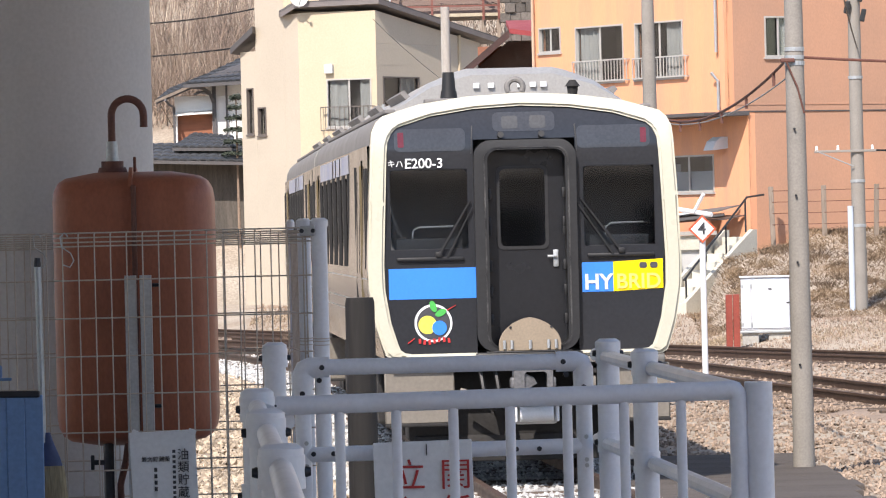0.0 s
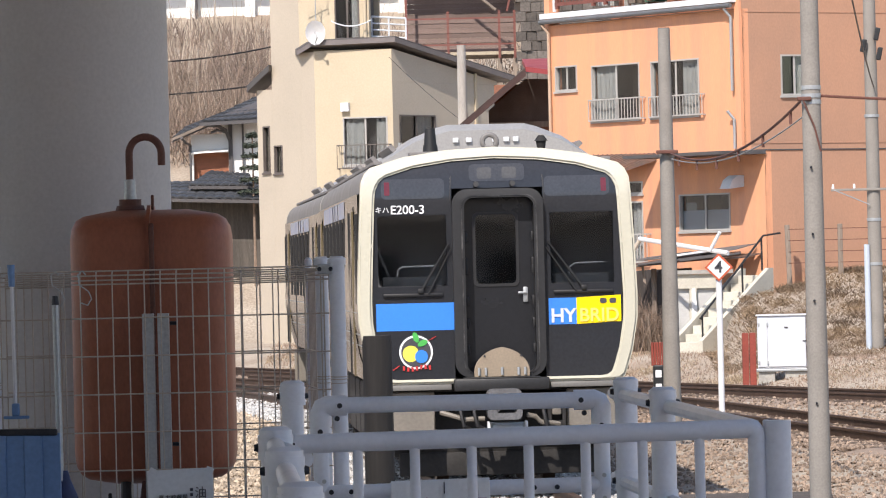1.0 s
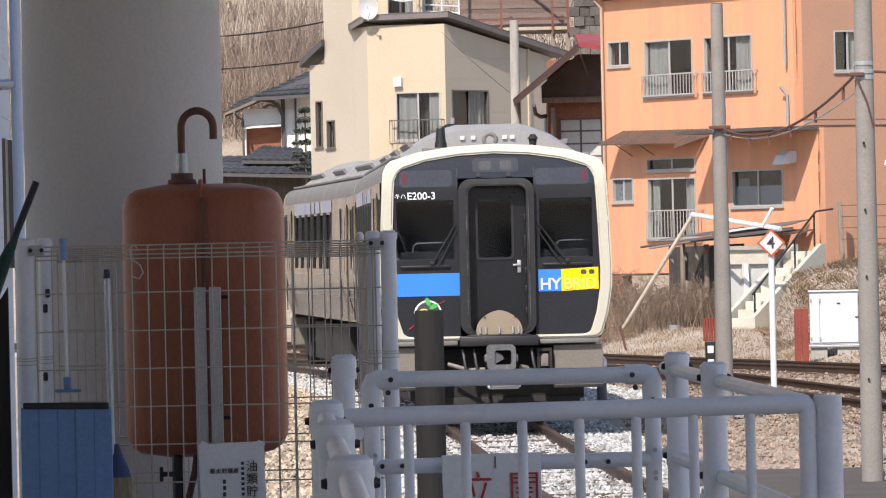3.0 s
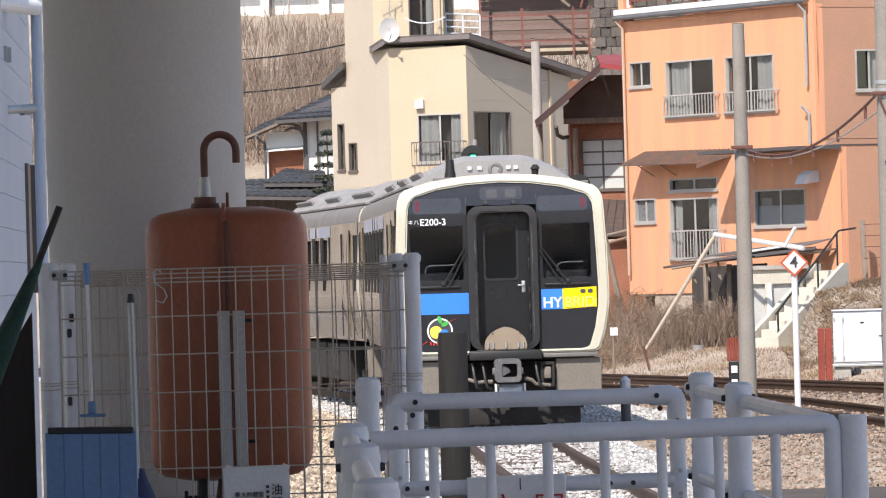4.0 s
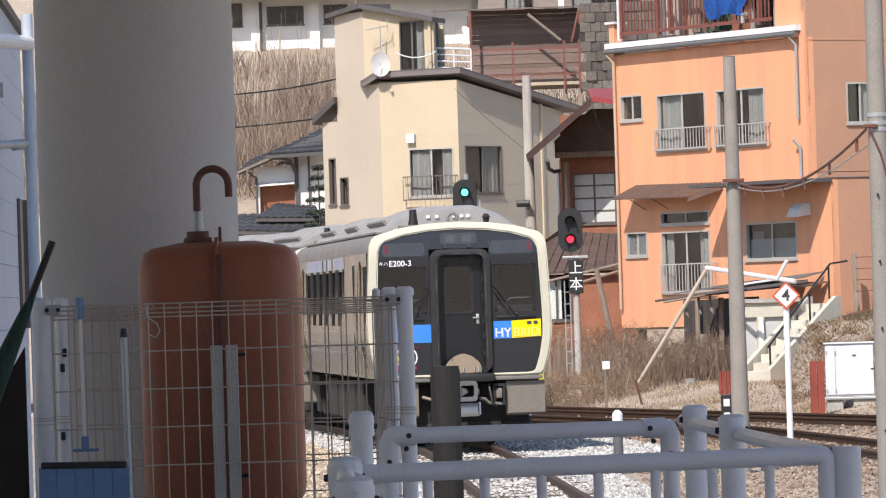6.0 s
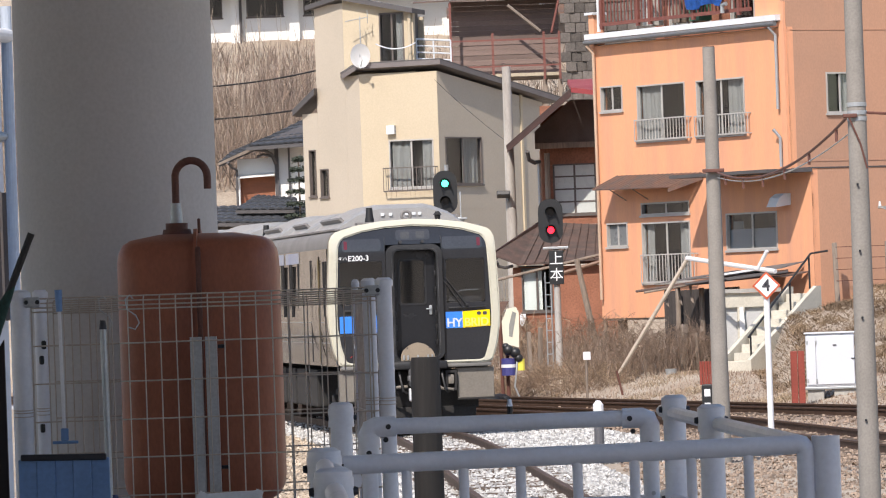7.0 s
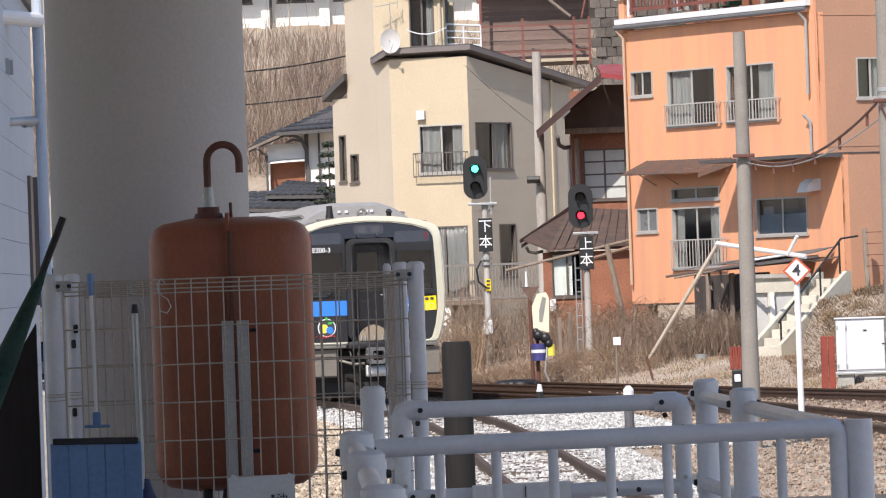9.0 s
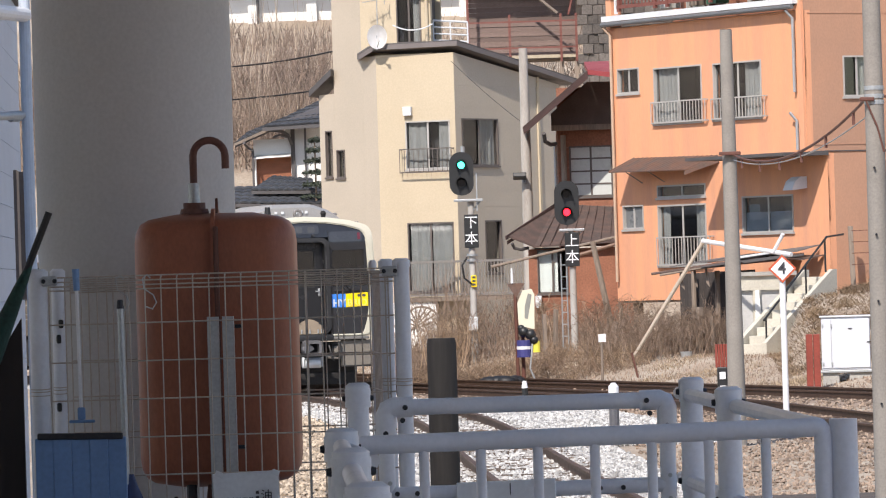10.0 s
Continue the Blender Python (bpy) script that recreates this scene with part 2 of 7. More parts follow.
def arc(cx, cz, r, a0, a1, n):
    return [(cx + r * math.cos(radians(a0 + (a1 - a0) * i / n)), cz + r * math.sin(radians(a0 + (a1 - a0) * i / n))) for i in range(n + 1)]


def rounded(x0, z0, x1, z1, r, n=5):
    return arc(x1 - r, z1 - r, r, 0, 90, n) + arc(x0 + r, z1 - r, r, 90, 180, n) + arc(x0 + r, z0 + r, r, 180, 270, n) + arc(x1 - r, z0 + r, r, 270, 360, n)


def lettering(name, text, size, material, m, parent=None, label="", depth=0.002, bold=0.0):
    cu = bpy.data.curves.new(name, "FONT")
    cu.body, cu.size, cu.extrude, cu.offset = text, size, depth, bold
    cu.align_x, cu.align_y = "CENTER", "CENTER"
    cu.materials.append(material)
    ob = new(name, cu)
    if parent:
        ob.parent = parent
        ob.matrix_parent_inverse = Matrix()
    ob.matrix_basis = m
    if label:
        ob["label"] = label
    return ob


FACE = pose(0, 0, 0, 90)  # lettering that faces the camera's side


# ---- ground and tracks ----
def smooth_line(points, width=10.0):
    ys = np.arange(-40, 420, 0.5)
    px, py = [p[1] for p in points], [p[0] for p in points]
    s0, s1 = (py[1] - py[0]) / (px[1] - px[0]), (py[-1] - py[-2]) / (px[-1] - px[-2])
    xs = np.interp(ys, px, py)
    xs = np.where(ys < px[0], py[0] + s0 * (ys - px[0]), np.where(ys > px[-1], py[-1] + s1 * (ys - px[-1]), xs))
    k = np.ones(int(width * 2)) / int(width * 2)
    sm = np.convolve(np.convolve(xs, k, "same"), k, "same")
    sm[:60], sm[-60:] = xs[:60], xs[-60:]
    return lambda y: float(np.interp(y, ys, sm))


train_line = smooth_line([(2.856, 20), (0.766, 50), (0.411, 56), (0.08, 62), (-0.219, 68), (-0.498, 74), (-0.788, 80), (-1.169, 86), (-1.717, 92), (-2.45, 98), (-3.362, 104), (-4.477, 110), (-6.294, 118), (-9.093, 128), (-13.223, 140), (-24.53, 165)], 6)
near_line = smooth_line([(9.2, 50), (5.56, 75), (4.68, 82), (3.2, 93.7), (0.25, 105), (-2.9, 115), (-6.0, 125), (-11.0, 140), (-20.9, 170)], 6)
far_line = smooth_line([(17, 64), (8.97, 88), (5.67, 98), (0.06, 115), (-6.2, 134), (-18.1, 170)], 6)


def ground_z(x, y):
    """Flat by the tracks; a low rise behind them, a bank on one side, hills beyond."""
    z = -0.2
    edge = max(0.0, min(1.0, (y - (103.5 + (5.67 - max(x, -25)) * 3.0)) / 9.0))
    z += 0.55 * edge
    if x > 4:  # grassy bank beside the stairs
        side = max(0.0, min(1.0, (x - 5.55 - max(0.0, min(y, 119.5) - 117) * 0.7) / 0.5))
        k = max(0.0, min(1.0, (y - 109.0) / 12.0)) * side
        z = max(z, z * (1 - k) + 2.08 * k)
    z += 5.0 * max(0.0, min(1.0, (y - 157) / 8)) + max(0.0, min(26.0, y - 166)) * 0.25 + max(0.0, y - 192) * 0.42
    z += max(0.0, -y - 45) * 0.35  # unseen hills behind the station, added to darken the train's reflections
    return z + 0.05 * noise.noise((x * 0.5, y * 0.3, 0)) + 0.03 * noise.noise((x * 1.7, y * 1.3, 3))


def build_ground():
    bm = B()
    xs = [-400, -200, -100, -60] + [-40 + i * 2 for i in range(10)] + [-20 + i * 0.5 for i in range(81)] + [22 + i * 3 for i in range(8)] + [60, 100, 200, 400]
    ys = [-200, -120, -60, -45, -20] + [i * 2 for i in range(0, 20)] + [40 + i * 0.7 for i in range(160)] + [152 + i * 4 for i in range(35)] + [320, 400, 600, 900]
    grid = [[bm.verts.new((x, y, ground_z(x, y))) for x in xs] for y in ys]
    for r0, r1 in zip(grid, grid[1:]):
        for i in range(len(xs) - 1):
            bm.faces.new((r0[i], r0[i + 1], r1[i + 1], r1[i]))
    soil = mat("bare_soil_and_gravel", (0.30, 0.235, 0.175), 0.95, vary=0.25, scale=0.5, grain=14, bump=0.6, depth=0.05, second=(0.40, 0.34, 0.27))
    tagged(part("ground", bm, soil, smooth=True), "bare brown soil with dry grass and gravel", "ground", kind="structure")


build_ground()

RAIL_PROFILE = [(-0.065, -0.15), (0.065, -0.15), (0.065, -0.14), (0.012, -0.125), (0.012, -0.04), (0.034, -0.03), (0.034, 0.0), (-0.034, 0.0), (-0.034, -0.03), (-0.012, -0.04), (-0.012, -0.125), (-0.065, -0.14)]


def build_track(line, y0, y1, label, sleepers_to, stone_mat, stone_count, stone_y):
    track = thing("railway_track", label, "railway track", kind="structure")
    for side in (-1, 1):
        bm = B()
        rings = []
        for y in np.arange(y0, y1 + 0.1, 1.5):
            x = line(y)
            d = Vector((line(y + 0.5) - line(y - 0.5), 1, 0)).normalized()
            nrm = Vector((d.y, -d.x, 0))
            rings.append([bm.verts.new(Vector((x, y, 0)) + nrm * (side * 0.5675 + px) + Vector((0, 0, pz))) for px, pz in RAIL_PROFILE])
        for a, b in zip(rings, rings[1:]):
            for k in range(len(a)):
                bm.faces.new((a[k], a[(k + 1) % len(a)], b[(k + 1) % len(a)], b[k]))
        part("rail", bm, rail_rust, track)
    proto = B()
    box(proto, 0, 0, -0.2, 2.1, 0.2, 0.14, 0.012)
    me = bpy.data.meshes.new("sleeper")
    proto.to_mesh(me)
    proto.free()
    me.materials.append(sleeper_wood)
    y = y0
    while y < sleepers_to:
        s = new("sleeper", me)
        s.parent = track
        s.matrix_basis = pose(line(y) + random.uniform(-0.03, 0.03), y, 0.005 + random.uniform(-0.012, 0.01), 0, 0, -math.degrees(math.atan(line(y - 0.5) - line(y + 0.5))) * -1 + random.uniform(-1, 1))
        y += 0.63
    # ballast: a low bed and loose stones
    bm = B()
    rows = []
    for yy in np.arange(y0, y1, 1.2):
        c = line(yy)
        rows.append([bm.verts.new((c + o, yy, h + random.uniform(-0.025, 0.025))) for o, h in ((-2.0, -0.3), (-1.4, -0.17), (-0.9, -0.15), (-0.4, -0.17), (0, -0.18), (0.4, -0.17), (0.9, -0.15), (1.4, -0.17), (2.0, -0.3))])
    for a, b in zip(rows, rows[1:]):
        for k in range(len(a) - 1):
            bm.faces.new((a[k], a[k + 1], b[k + 1], b[k]))
    part("ballast_bed", bm, stone_mat, track, smooth=True)
    scatter_stones("ballast", stone_count, stone_y, lambda y: (line(y) - 1.7, line(y) + 1.7), -0.15, stone_mat, track)


def scatter_stones(name, count, yr, span, z, material, parent=None, size=(0.02, 0.05)):
    rng = random.Random(len(name) * 31 + count)
    base = [Vector(v) for v in ((1, 0, -0.3), (-0.4, 0.9, -0.3), (-0.5, -0.8, -0.3), (0.5, 0.3, 0.6), (-0.5, 0.1, 0.7), (0.1, -0.6, 0.5))]
    faces = [(0, 1, 3), (1, 4, 3), (1, 2, 4), (2, 5, 4), (2, 0, 5), (0, 3, 5), (3, 4, 5)]
    vs, fs = [], []
    for _ in range(count):
        u = rng.random() ** 1.6
        y = yr[0] + (yr[1] - yr[0]) * u
        x0, x1 = span(y)
        x = rng.uniform(x0, x1)
        q = Euler((rng.uniform(-0.6, 0.6), rng.uniform(-0.6, 0.6), rng.uniform(0, 6.28))).to_matrix()
        s = rng.uniform(*size)
        zz = z(x, y) if callable(z) else z
        k = len(vs)
        for b in base:
            w = q @ Vector((b.x * s * rng.uniform(0.8, 1.3), b.y * s * rng.uniform(0.8, 1.3), b.z * s))
            vs.append((x + w.x, y + w.y, zz + rng.uniform(-0.01, 0.02) + w.z))
        fs += [tuple(k + i for i in f) for f in faces]
    me = bpy.data.meshes.new(name)
    me.from_pydata(vs, [], fs)
    me.materials.append(material)
    ob = new(name, me)
    ob["kind"] = "stuff"
    if parent:
        ob.parent = parent
    else:
        tagged(ob, "loose grey and brown gravel over the soil", "gravel")
    return ob


build_track(train_line, 30, 200, "rusty rails on dark sleepers in pale ballast", 130, stone, 26000, (44, 110))
build_track(near_line, 50, 124, "rusty rails on old sleepers in brown ballast", 122, stone_rusty, 6000, (70, 122))
build_track(far_line, 58, 200, "rusty rails on old sleepers in brown ballast, by the dry verge", 140, stone_rusty, 5000, (80, 140))
scatter_stones("gravel", 20000, (46, 112), lambda y: (1.5, 3.0 + y * 0.06), lambda x, y: ground_z(x, y) + 0.0, stone_rusty, size=(0.015, 0.04))


scatter_stones("ballast_spill", 13000, (76, 106), lambda y: (train_line(y) + 1.2, max(train_line(y) + 1.3, min(train_line(y) + 3.4, near_line(y) - 0.9))), lambda x, y: max(-0.17, ground_z(x, y) + 0.02), stone, size=(0.025, 0.06))
scatter_stones("gravel_spread", 24000, (30, 108), lambda y: (-1.2 - y * 0.055, train_line(y) - 1.2), lambda x, y: ground_z(x, y) + 0.01, mat("tan_gravel", (0.42, 0.34, 0.255), 0.9, vary=0.2, scale=2, grain=30, island=0.5), size=(0.02, 0.055))


# ---- the train: two railcars ----
def section(inset=0.0):
    """The railcar's cross-section, half its width 1.46 m at the waist."""
    k = inset
    right = [(1.18 - k, 1.10 + k), (1.26 - k, 1.108 + k), (1.31 - k, 1.14 + k), (1.335 - k, 1.21), (1.40 - k, 1.42), (1.455 - k, 1.75), (1.46 - k, 2.0), (1.435 - k, 2.6), (1.41 - k, 3.10 - k)] + \
        [(1.41 - k - 0.20 + 0.20 * math.cos(a), 3.13 - k + 0.26 * math.sin(a)) for a in (0.35, 0.75, 1.15)]
    top = [(0.95, 3.47 - k), (0.5, 3.535 - k), (0, 3.56 - k)]
    half = right + top
    return half + [(-x, z) for x, z in reversed(half[:-1])]


def loft(bm, rings, close=True, cap0=False, cap1=False):
    vs = [[bm.verts.new(p) for p in ring] for ring in rings]
    n = len(vs[0])
    for a, b in zip(vs, vs[1:]):
        for i in range(n if close else n - 1):
            bm.faces.new((a[i], a[(i + 1) % n], b[(i + 1) % n], b[i]))
    if cap0:
        bm.faces.new(vs[0])
    if cap1:
        bm.faces.new(vs[-1])
    return bm


def plate(bm, outline, y, thick):
    """An outline in x, z as a plate whose face is at y and which goes back by thick."""
    return prism(bm, [(x, y, z) for x, z in outline], (0, thick, 0))


def ringplate(bm, outer, inner, y0, y1):
    """A frame between two outlines of equal length."""
    n = len(outer)
    o0, i0 = [bm.verts.new((x, y0, z)) for x, z in outer], [bm.verts.new((x, y0, z)) for x, z in inner]
    o1, i1 = [bm.verts.new((x, y1, z)) for x, z in outer], [bm.verts.new((x, y1, z)) for x, z in inner]
    for k in range(n):
        j = (k + 1) % n
        for f in ((o0[k], o0[j], i0[j], i0[k]), (o1[k], o1[j], o0[j], o0[k]), (i0[k], i0[j], i1[j], i1[k]), (o1[k], i1[k], i1[j], o1[j])):
            bm.faces.new(f)
    return bm


def ray_out(poly, c, a):
    """Where the ray from c at angle a leaves a closed outline."""
    d = (math.cos(a), math.sin(a))
    best = None
    for (x0, z0), (x1, z1) in zip(poly, poly[1:] + poly[:1]):
        ex, ez = x1 - x0, z1 - z0
        det = d[0] * -ez + d[1] * ex
        if abs(det) < 1e-12:
            continue
        rx, rz = x0 - c[0], z0 - c[1]
        t = (rx * -ez + rz * ex) / det
        u = (d[0] * rz - d[1] * rx) / det
        if t > 0 and -1e-6 <= u <= 1 + 1e-6 and (best is None or t > best):
            best = t
    return (c[0] + d[0] * best, c[1] + d[1] * best)


def holed_plate(bm, outline, hole, y0, y1):
    """One plate with one opening, both given as outlines in x, z."""
    c = (sum(p[0] for p in hole) / len(hole), sum(p[1] for p in hole) / len(hole))
    angles = sorted({round(math.atan2(z - c[1], x - c[0]), 5) for x, z in outline + hole})
    return ringplate(bm, [ray_out(outline, c, a) for a in angles], [ray_out(hole, c, a) for a in angles], y0, y1)


LENGTH = 16.5
lamp_cover = mat("smoked_lamp_cover", (0.045, 0.048, 0.055), 0.1, bump=0)
pale_mark = mat("pale_gold_lettering", (0.86, 0.70, 0.16), 0.4, vary=0.03, bump=0)
mark_blue = mat("faded_blue_mark", (0.16, 0.22, 0.42), 0.4, 0.2, vary=0.25, scale=6, stretch=(1, 2, 0.2), second=(0.45, 0.47, 0.5))


def side_x(z):
    half = section()[2:8]
    return float(np.interp(z, [p[1] for p in half], [p[0] for p in half]))


def build_front(car, y, s):
    """One cab end at y; s = 1 faces -y, -1 faces +y."""
    def F(name, bm, m, parent, label=""):
        # the face curves back towards the roof
        if any(v.co.z > 2.95 for v in bm.verts) and min(v.co.y for v in bm.verts) < 0.2:
            for k in range(9):
                bmesh.ops.bisect_plane(bm, geom=bm.verts[:] + bm.edges[:] + bm.faces[:], plane_co=(0, 0, 2.95 + k * 0.06), plane_no=(0, 0, 1))
            for v in bm.verts:
                v.co.y += 0.5 * max(0.0, v.co.z - 2.95) ** 2
        ob = part(name, bm, m, parent, label, smooth=True)
        if s < 0:
            ob.matrix_basis = pose(0, y, 0, 0, 0, 180)
        else:
            ob.matrix_basis = pose(0, y, 0)
        return ob
    outer = section()
    inner = [(x * 0.897, 1.14 + (z - 1.10) * 0.935) for x, z in outer]
    inner[:4] = [(1.06, 1.15), (1.13, 1.16), (1.175, 1.19), (1.198, 1.25)]
    inner[-4:] = [(-x, z) for x, z in reversed(inner[:4])]
    bm = B()
    ringplate(bm, outer, inner, -0.045, 0.30)
    bmesh.ops.bevel(bm, geom=[e for e in bm.edges if abs(e.verts[0].co.y + 0.045) < 1e-4 and abs(e.verts[1].co.y + 0.045) < 1e-4], offset=0.025, segments=2, affect="EDGES")
    front = F("front_frame", bm, white_gloss, car, "cream-white painted frame round the cab end")
    # mask with a door opening, in three plates
    zmax = lambda x: float(np.interp(abs(x), [0, 0.45, 0.85, 1.05, 1.15, 1.25, 1.30], [3.47, 3.45, 3.40, 3.34, 3.28, 3.16, 3.05]))
    for x0, x1 in ((-1.30, -0.46), (0.49, 1.30)):
        bm = B()
        w0, w1 = (-1.24, -0.52) if x0 < 0 else (0.56, 1.22)
        # lower, upper, stiles round the cab window
        zb, zt = 2.12, 2.86
        xs = [float(x) for x in np.linspace(x0, x1, 9)]
        holed_plate(bm, [(x0, 1.15), (x1, 1.15)] + [(x, zmax(x)) for x in reversed(xs)], [(w0, zb), (w1, zb), (w1, zt), (w0, zt)], 0.0, 0.05)
        mask = F("mask_panel", bm, black_gloss, car, "glossy black front panel")
        bm = plate(B(), rounded(w0 + 0.003, zb + 0.003, w1 - 0.003, zt - 0.003, 0.05), 0.012, 0.006)
        pane = F("windscreen", bm, train_glass, car, "smoked cab windscreen")
        pane.visible_shadow = False
        # roller blind, desk and seat rail behind the glass
        bm = box(B(), (w0 + w1) / 2, 0.25, 2.16, w1 - w0 - 0.1, 0.35, 0.12, 0.02)
        F("driver_desk", bm, cab_dark, car)
        bm = tube(B(), [(w0 + 0.2, 0.1, 2.16), (w0 + 0.21, 0.1, 2.29), (w0 + 0.26, 0.1, 2.325), (w1 - 0.1, 0.1, 2.33)], 0.009, 6)
        F("rail_bar", bm, white_mark, car)
        # upper lamp box with tail lamp
        xt = -1.13 if x0 < 0 else 1.13
        bm = plate(B(), rounded(min(xt, xt - math.copysign(0.62, xt)) if xt > 0 else xt - 0.06, 3.03, xt + 0.06 if xt > 0 else xt + 0.60, 3.24, 0.05), -0.004, 0.01)
        F("lamp_glass", bm, lamp_cover, car)
        bm = plate(B(), rounded(xt - 0.028, 3.07, xt + 0.028, 3.21, 0.012), -0.009, 0.006)
        F("tail_lamp", bm, red_lens, car, "unlit red tail lamp")
        # ledge and wiper
        bm = box(B(), (x0 + x1) / 2, -0.015, 2.03, 0.62, 0.04, 0.035, 0.01)
        F("ledge", bm, black_rubber, car)
        wx = -0.80 if x0 < 0 else 0.90
        tip = -0.50 if x0 < 0 else 0.53
        bm = rod(B(), (wx, -0.035, 2.06), (tip, -0.03, 2.56), 0.014, 0.010, 6)
        rod(bm, (wx + 0.08 * (1 if x0 < 0 else -1), -0.035, 2.04), (tip + 0.02 * (1 if x0 < 0 else -1), -0.03, 2.50), 0.012, 0.008, 6)
        box(bm, wx, -0.03, 2.07, 0.06, 0.05, 0.05, 0.01)
        F("wiper", bm, black_rubber, car)
    bm = plate(B(), [(-0.46, 3.13), (0.49, 3.13)] + [(x, zmax(x)) for x in np.linspace(0.49, -0.46, 7)], 0.0, 0.05)
    F("mask_panel", bm, black_gloss, car)
    bm = plate(B(), rounded(-0.27, 3.20, 0.31, 3.38, 0.05), -0.004, 0.01)
    head = F("headlamp_glass", bm, lamp_cover, car)
    for hx in (-0.11, 0.15):
        bm = plate(B(), rounded(hx - 0.075, 3.225, hx + 0.075, 3.345, 0.025), -0.007, 0.005)
        F("headlamp", bm, mat("dull_lamp", (0.085, 0.085, 0.085), 0.2, 0.3, bump=0), car)
    # gangway surround: rubber frame, recessed door
    outer_d = rounded(-0.46, 1.16, 0.49, 3.12, 0.16)
    inner_d = rounded(-0.335, 1.20, 0.39, 3.03, 0.10)
    bm = ringplate(B(), outer_d, inner_d, -0.09, 0.25)
    F("gangway_frame", bm, worn_rubber, car, "worn black rubber gangway frame")
    bm = ringplate(B(), rounded(-0.368, 1.19, 0.424, 3.055, 0.12), rounded(-0.355, 1.2, 0.41, 3.045, 0.115), -0.098, -0.08)
    F("gangway_trim", bm, mat("worn_dark_trim", (0.15, 0.145, 0.14), 0.4, 0.4, vary=0.35, scale=5, second=(0.02, 0.02, 0.021), mixat=0.44), car, "worn dark metal trim")
    # door: panel with window opening
    dz0, dz1, dx0, dx1 = 1.20, 3.03, -0.335, 0.39
    wx0, wx1, wz0, wz1 = -0.22, 0.22, 2.12, 2.86
    bm = B()
    holed_plate(bm, [(dx0, dz0), (dx1, dz0), (dx1, dz1), (dx0, dz1)], [(wx0, wz0), (wx1, wz0), (wx1, wz1), (wx0, wz1)], 0.15, 0.20)
    door = F("end_door", bm, door_black, car, "dark grey end door")
    bm = ringplate(B(), rounded(wx0 - 0.02, wz0 - 0.02, wx1 + 0.02, wz1 + 0.02, 0.06), rounded(wx0 + 0.01, wz0 + 0.01, wx1 - 0.01, wz1 - 0.01, 0.05), 0.138, 0.16)
    F("door_window_frame", bm, worn_rubber, car)
    bm = plate(B(), [(wx0, wz0), (wx1, wz0), (wx1, wz1), (wx0, wz1)], 0.165, 0.006)
    F("door_window", bm, train_glass, car).visible_shadow = False
    bm = box(B(), 0.30, 0.135, 2.01, 0.05, 0.02, 0.16, 0.008)
    box(bm, 0.265, 0.11, 2.03, 0.09, 0.02, 0.022, 0.006)
    F("door_handle", bm, galv, car, "steel door handle")
    for z in (2.62, 2.35, 2.28, 1.95, 1.72, 1.45):
        for hx in (-0.315, 0.375):
            F("hinge", box(B(), hx, 0.02, z, 0.03, 0.06, 0.10, 0.008), black_rubber, car)
    bm = plate(B(), [(-0.27, 1.16), (0.31, 1.16)] + [(0.02 + 0.29 * math.cos(a), 1.22 + 0.25 * math.sin(a) * (1 - 0.12 * abs(math.cos(a)))) for a in np.linspace(0, math.pi, 17)], -0.14, 0.025)
    bmesh.ops.bevel(bm, geom=bm.edges[:], offset=0.006, segments=1, affect="EDGES")
    st = F("step_plate", bm, step_plate, car, "tan gangway step plate, folded up")
    for hx in (-0.22, -0.15, 0.02, 0.19, 0.26):
        F("step_hinge", rod(B(), (hx, -0.16, 1.18), (hx, -0.16, 1.26), 0.014, seg=8), galv, car)
    for hx in (-0.16, 0.22):
        F("step_bolt", rod(B(), (hx, -0.15, 1.38), (hx, -0.139, 1.38), 0.012, seg=8), bolt_dark, car)
        F("lift_lug", rod(B(), (hx - 0.04, -0.06, 3.17), (hx - 0.04, 0.0, 3.17), 0.03, seg=10), black_rubber, car)
    # colour bands and marks
    F("blue_band", plate(B(), [(-1.27, 1.66), (-0.43, 1.66), (-0.43, 1.945), (-1.27, 1.945)], -0.004, 0.004), blue_band, car, "bright blue band")
    F("blue_band", plate(B(), [(0.53, 1.69), (0.82, 1.69), (0.82, 1.965), (0.53, 1.965)], -0.004, 0.004), blue_band, car, "bright blue band")
    F("yellow_band", plate(B(), [(0.82, 1.69), (1.285, 1.71), (1.285, 1.985), (0.82, 1.965)], -0.004, 0.004), yellow_band, car, "yellow band")
    turn = pose(0, y, 0, 0, 0, 0 if s > 0 else 180)
    lettering("number_lettering", "E200-3", 0.128, white_mark, turn @ pose(-0.92, -0.012, 2.915) @ FACE, car, bold=0.0012)
    lettering("number_lettering", "キハ", 0.075, white_mark, turn @ pose(-1.185, -0.012, 2.915) @ FACE, car)
    lettering("band_lettering", "HY", 0.20, silver_mark, turn @ pose(0.68, -0.012, 1.775) @ FACE, car, bold=0.005)
    lettering("band_lettering", "BRID", 0.195, pale_mark, turn @ pose(1.055, -0.012, 1.775) @ FACE, car, bold=0.003)
    bm = B()
    for mx in (1.10, 1.20):
        plate(bm, rounded(mx - 0.035, 1.90, mx + 0.035, 1.955, 0.02), -0.010, 0.005)
    F("operator_mark", bm, ink, car)
    cx, cz = -0.865, 1.435
    F("round_mark", plate(B(), arc(cx, cz, 0.176, 0, 352, 40), -0.006, 0.006), white_mark, car, "round fruit mark with a white rim")
    F("round_mark_field", plate(B(), arc(cx, cz, 0.155, 0, 352, 40), -0.010, 0.004), ink, car)
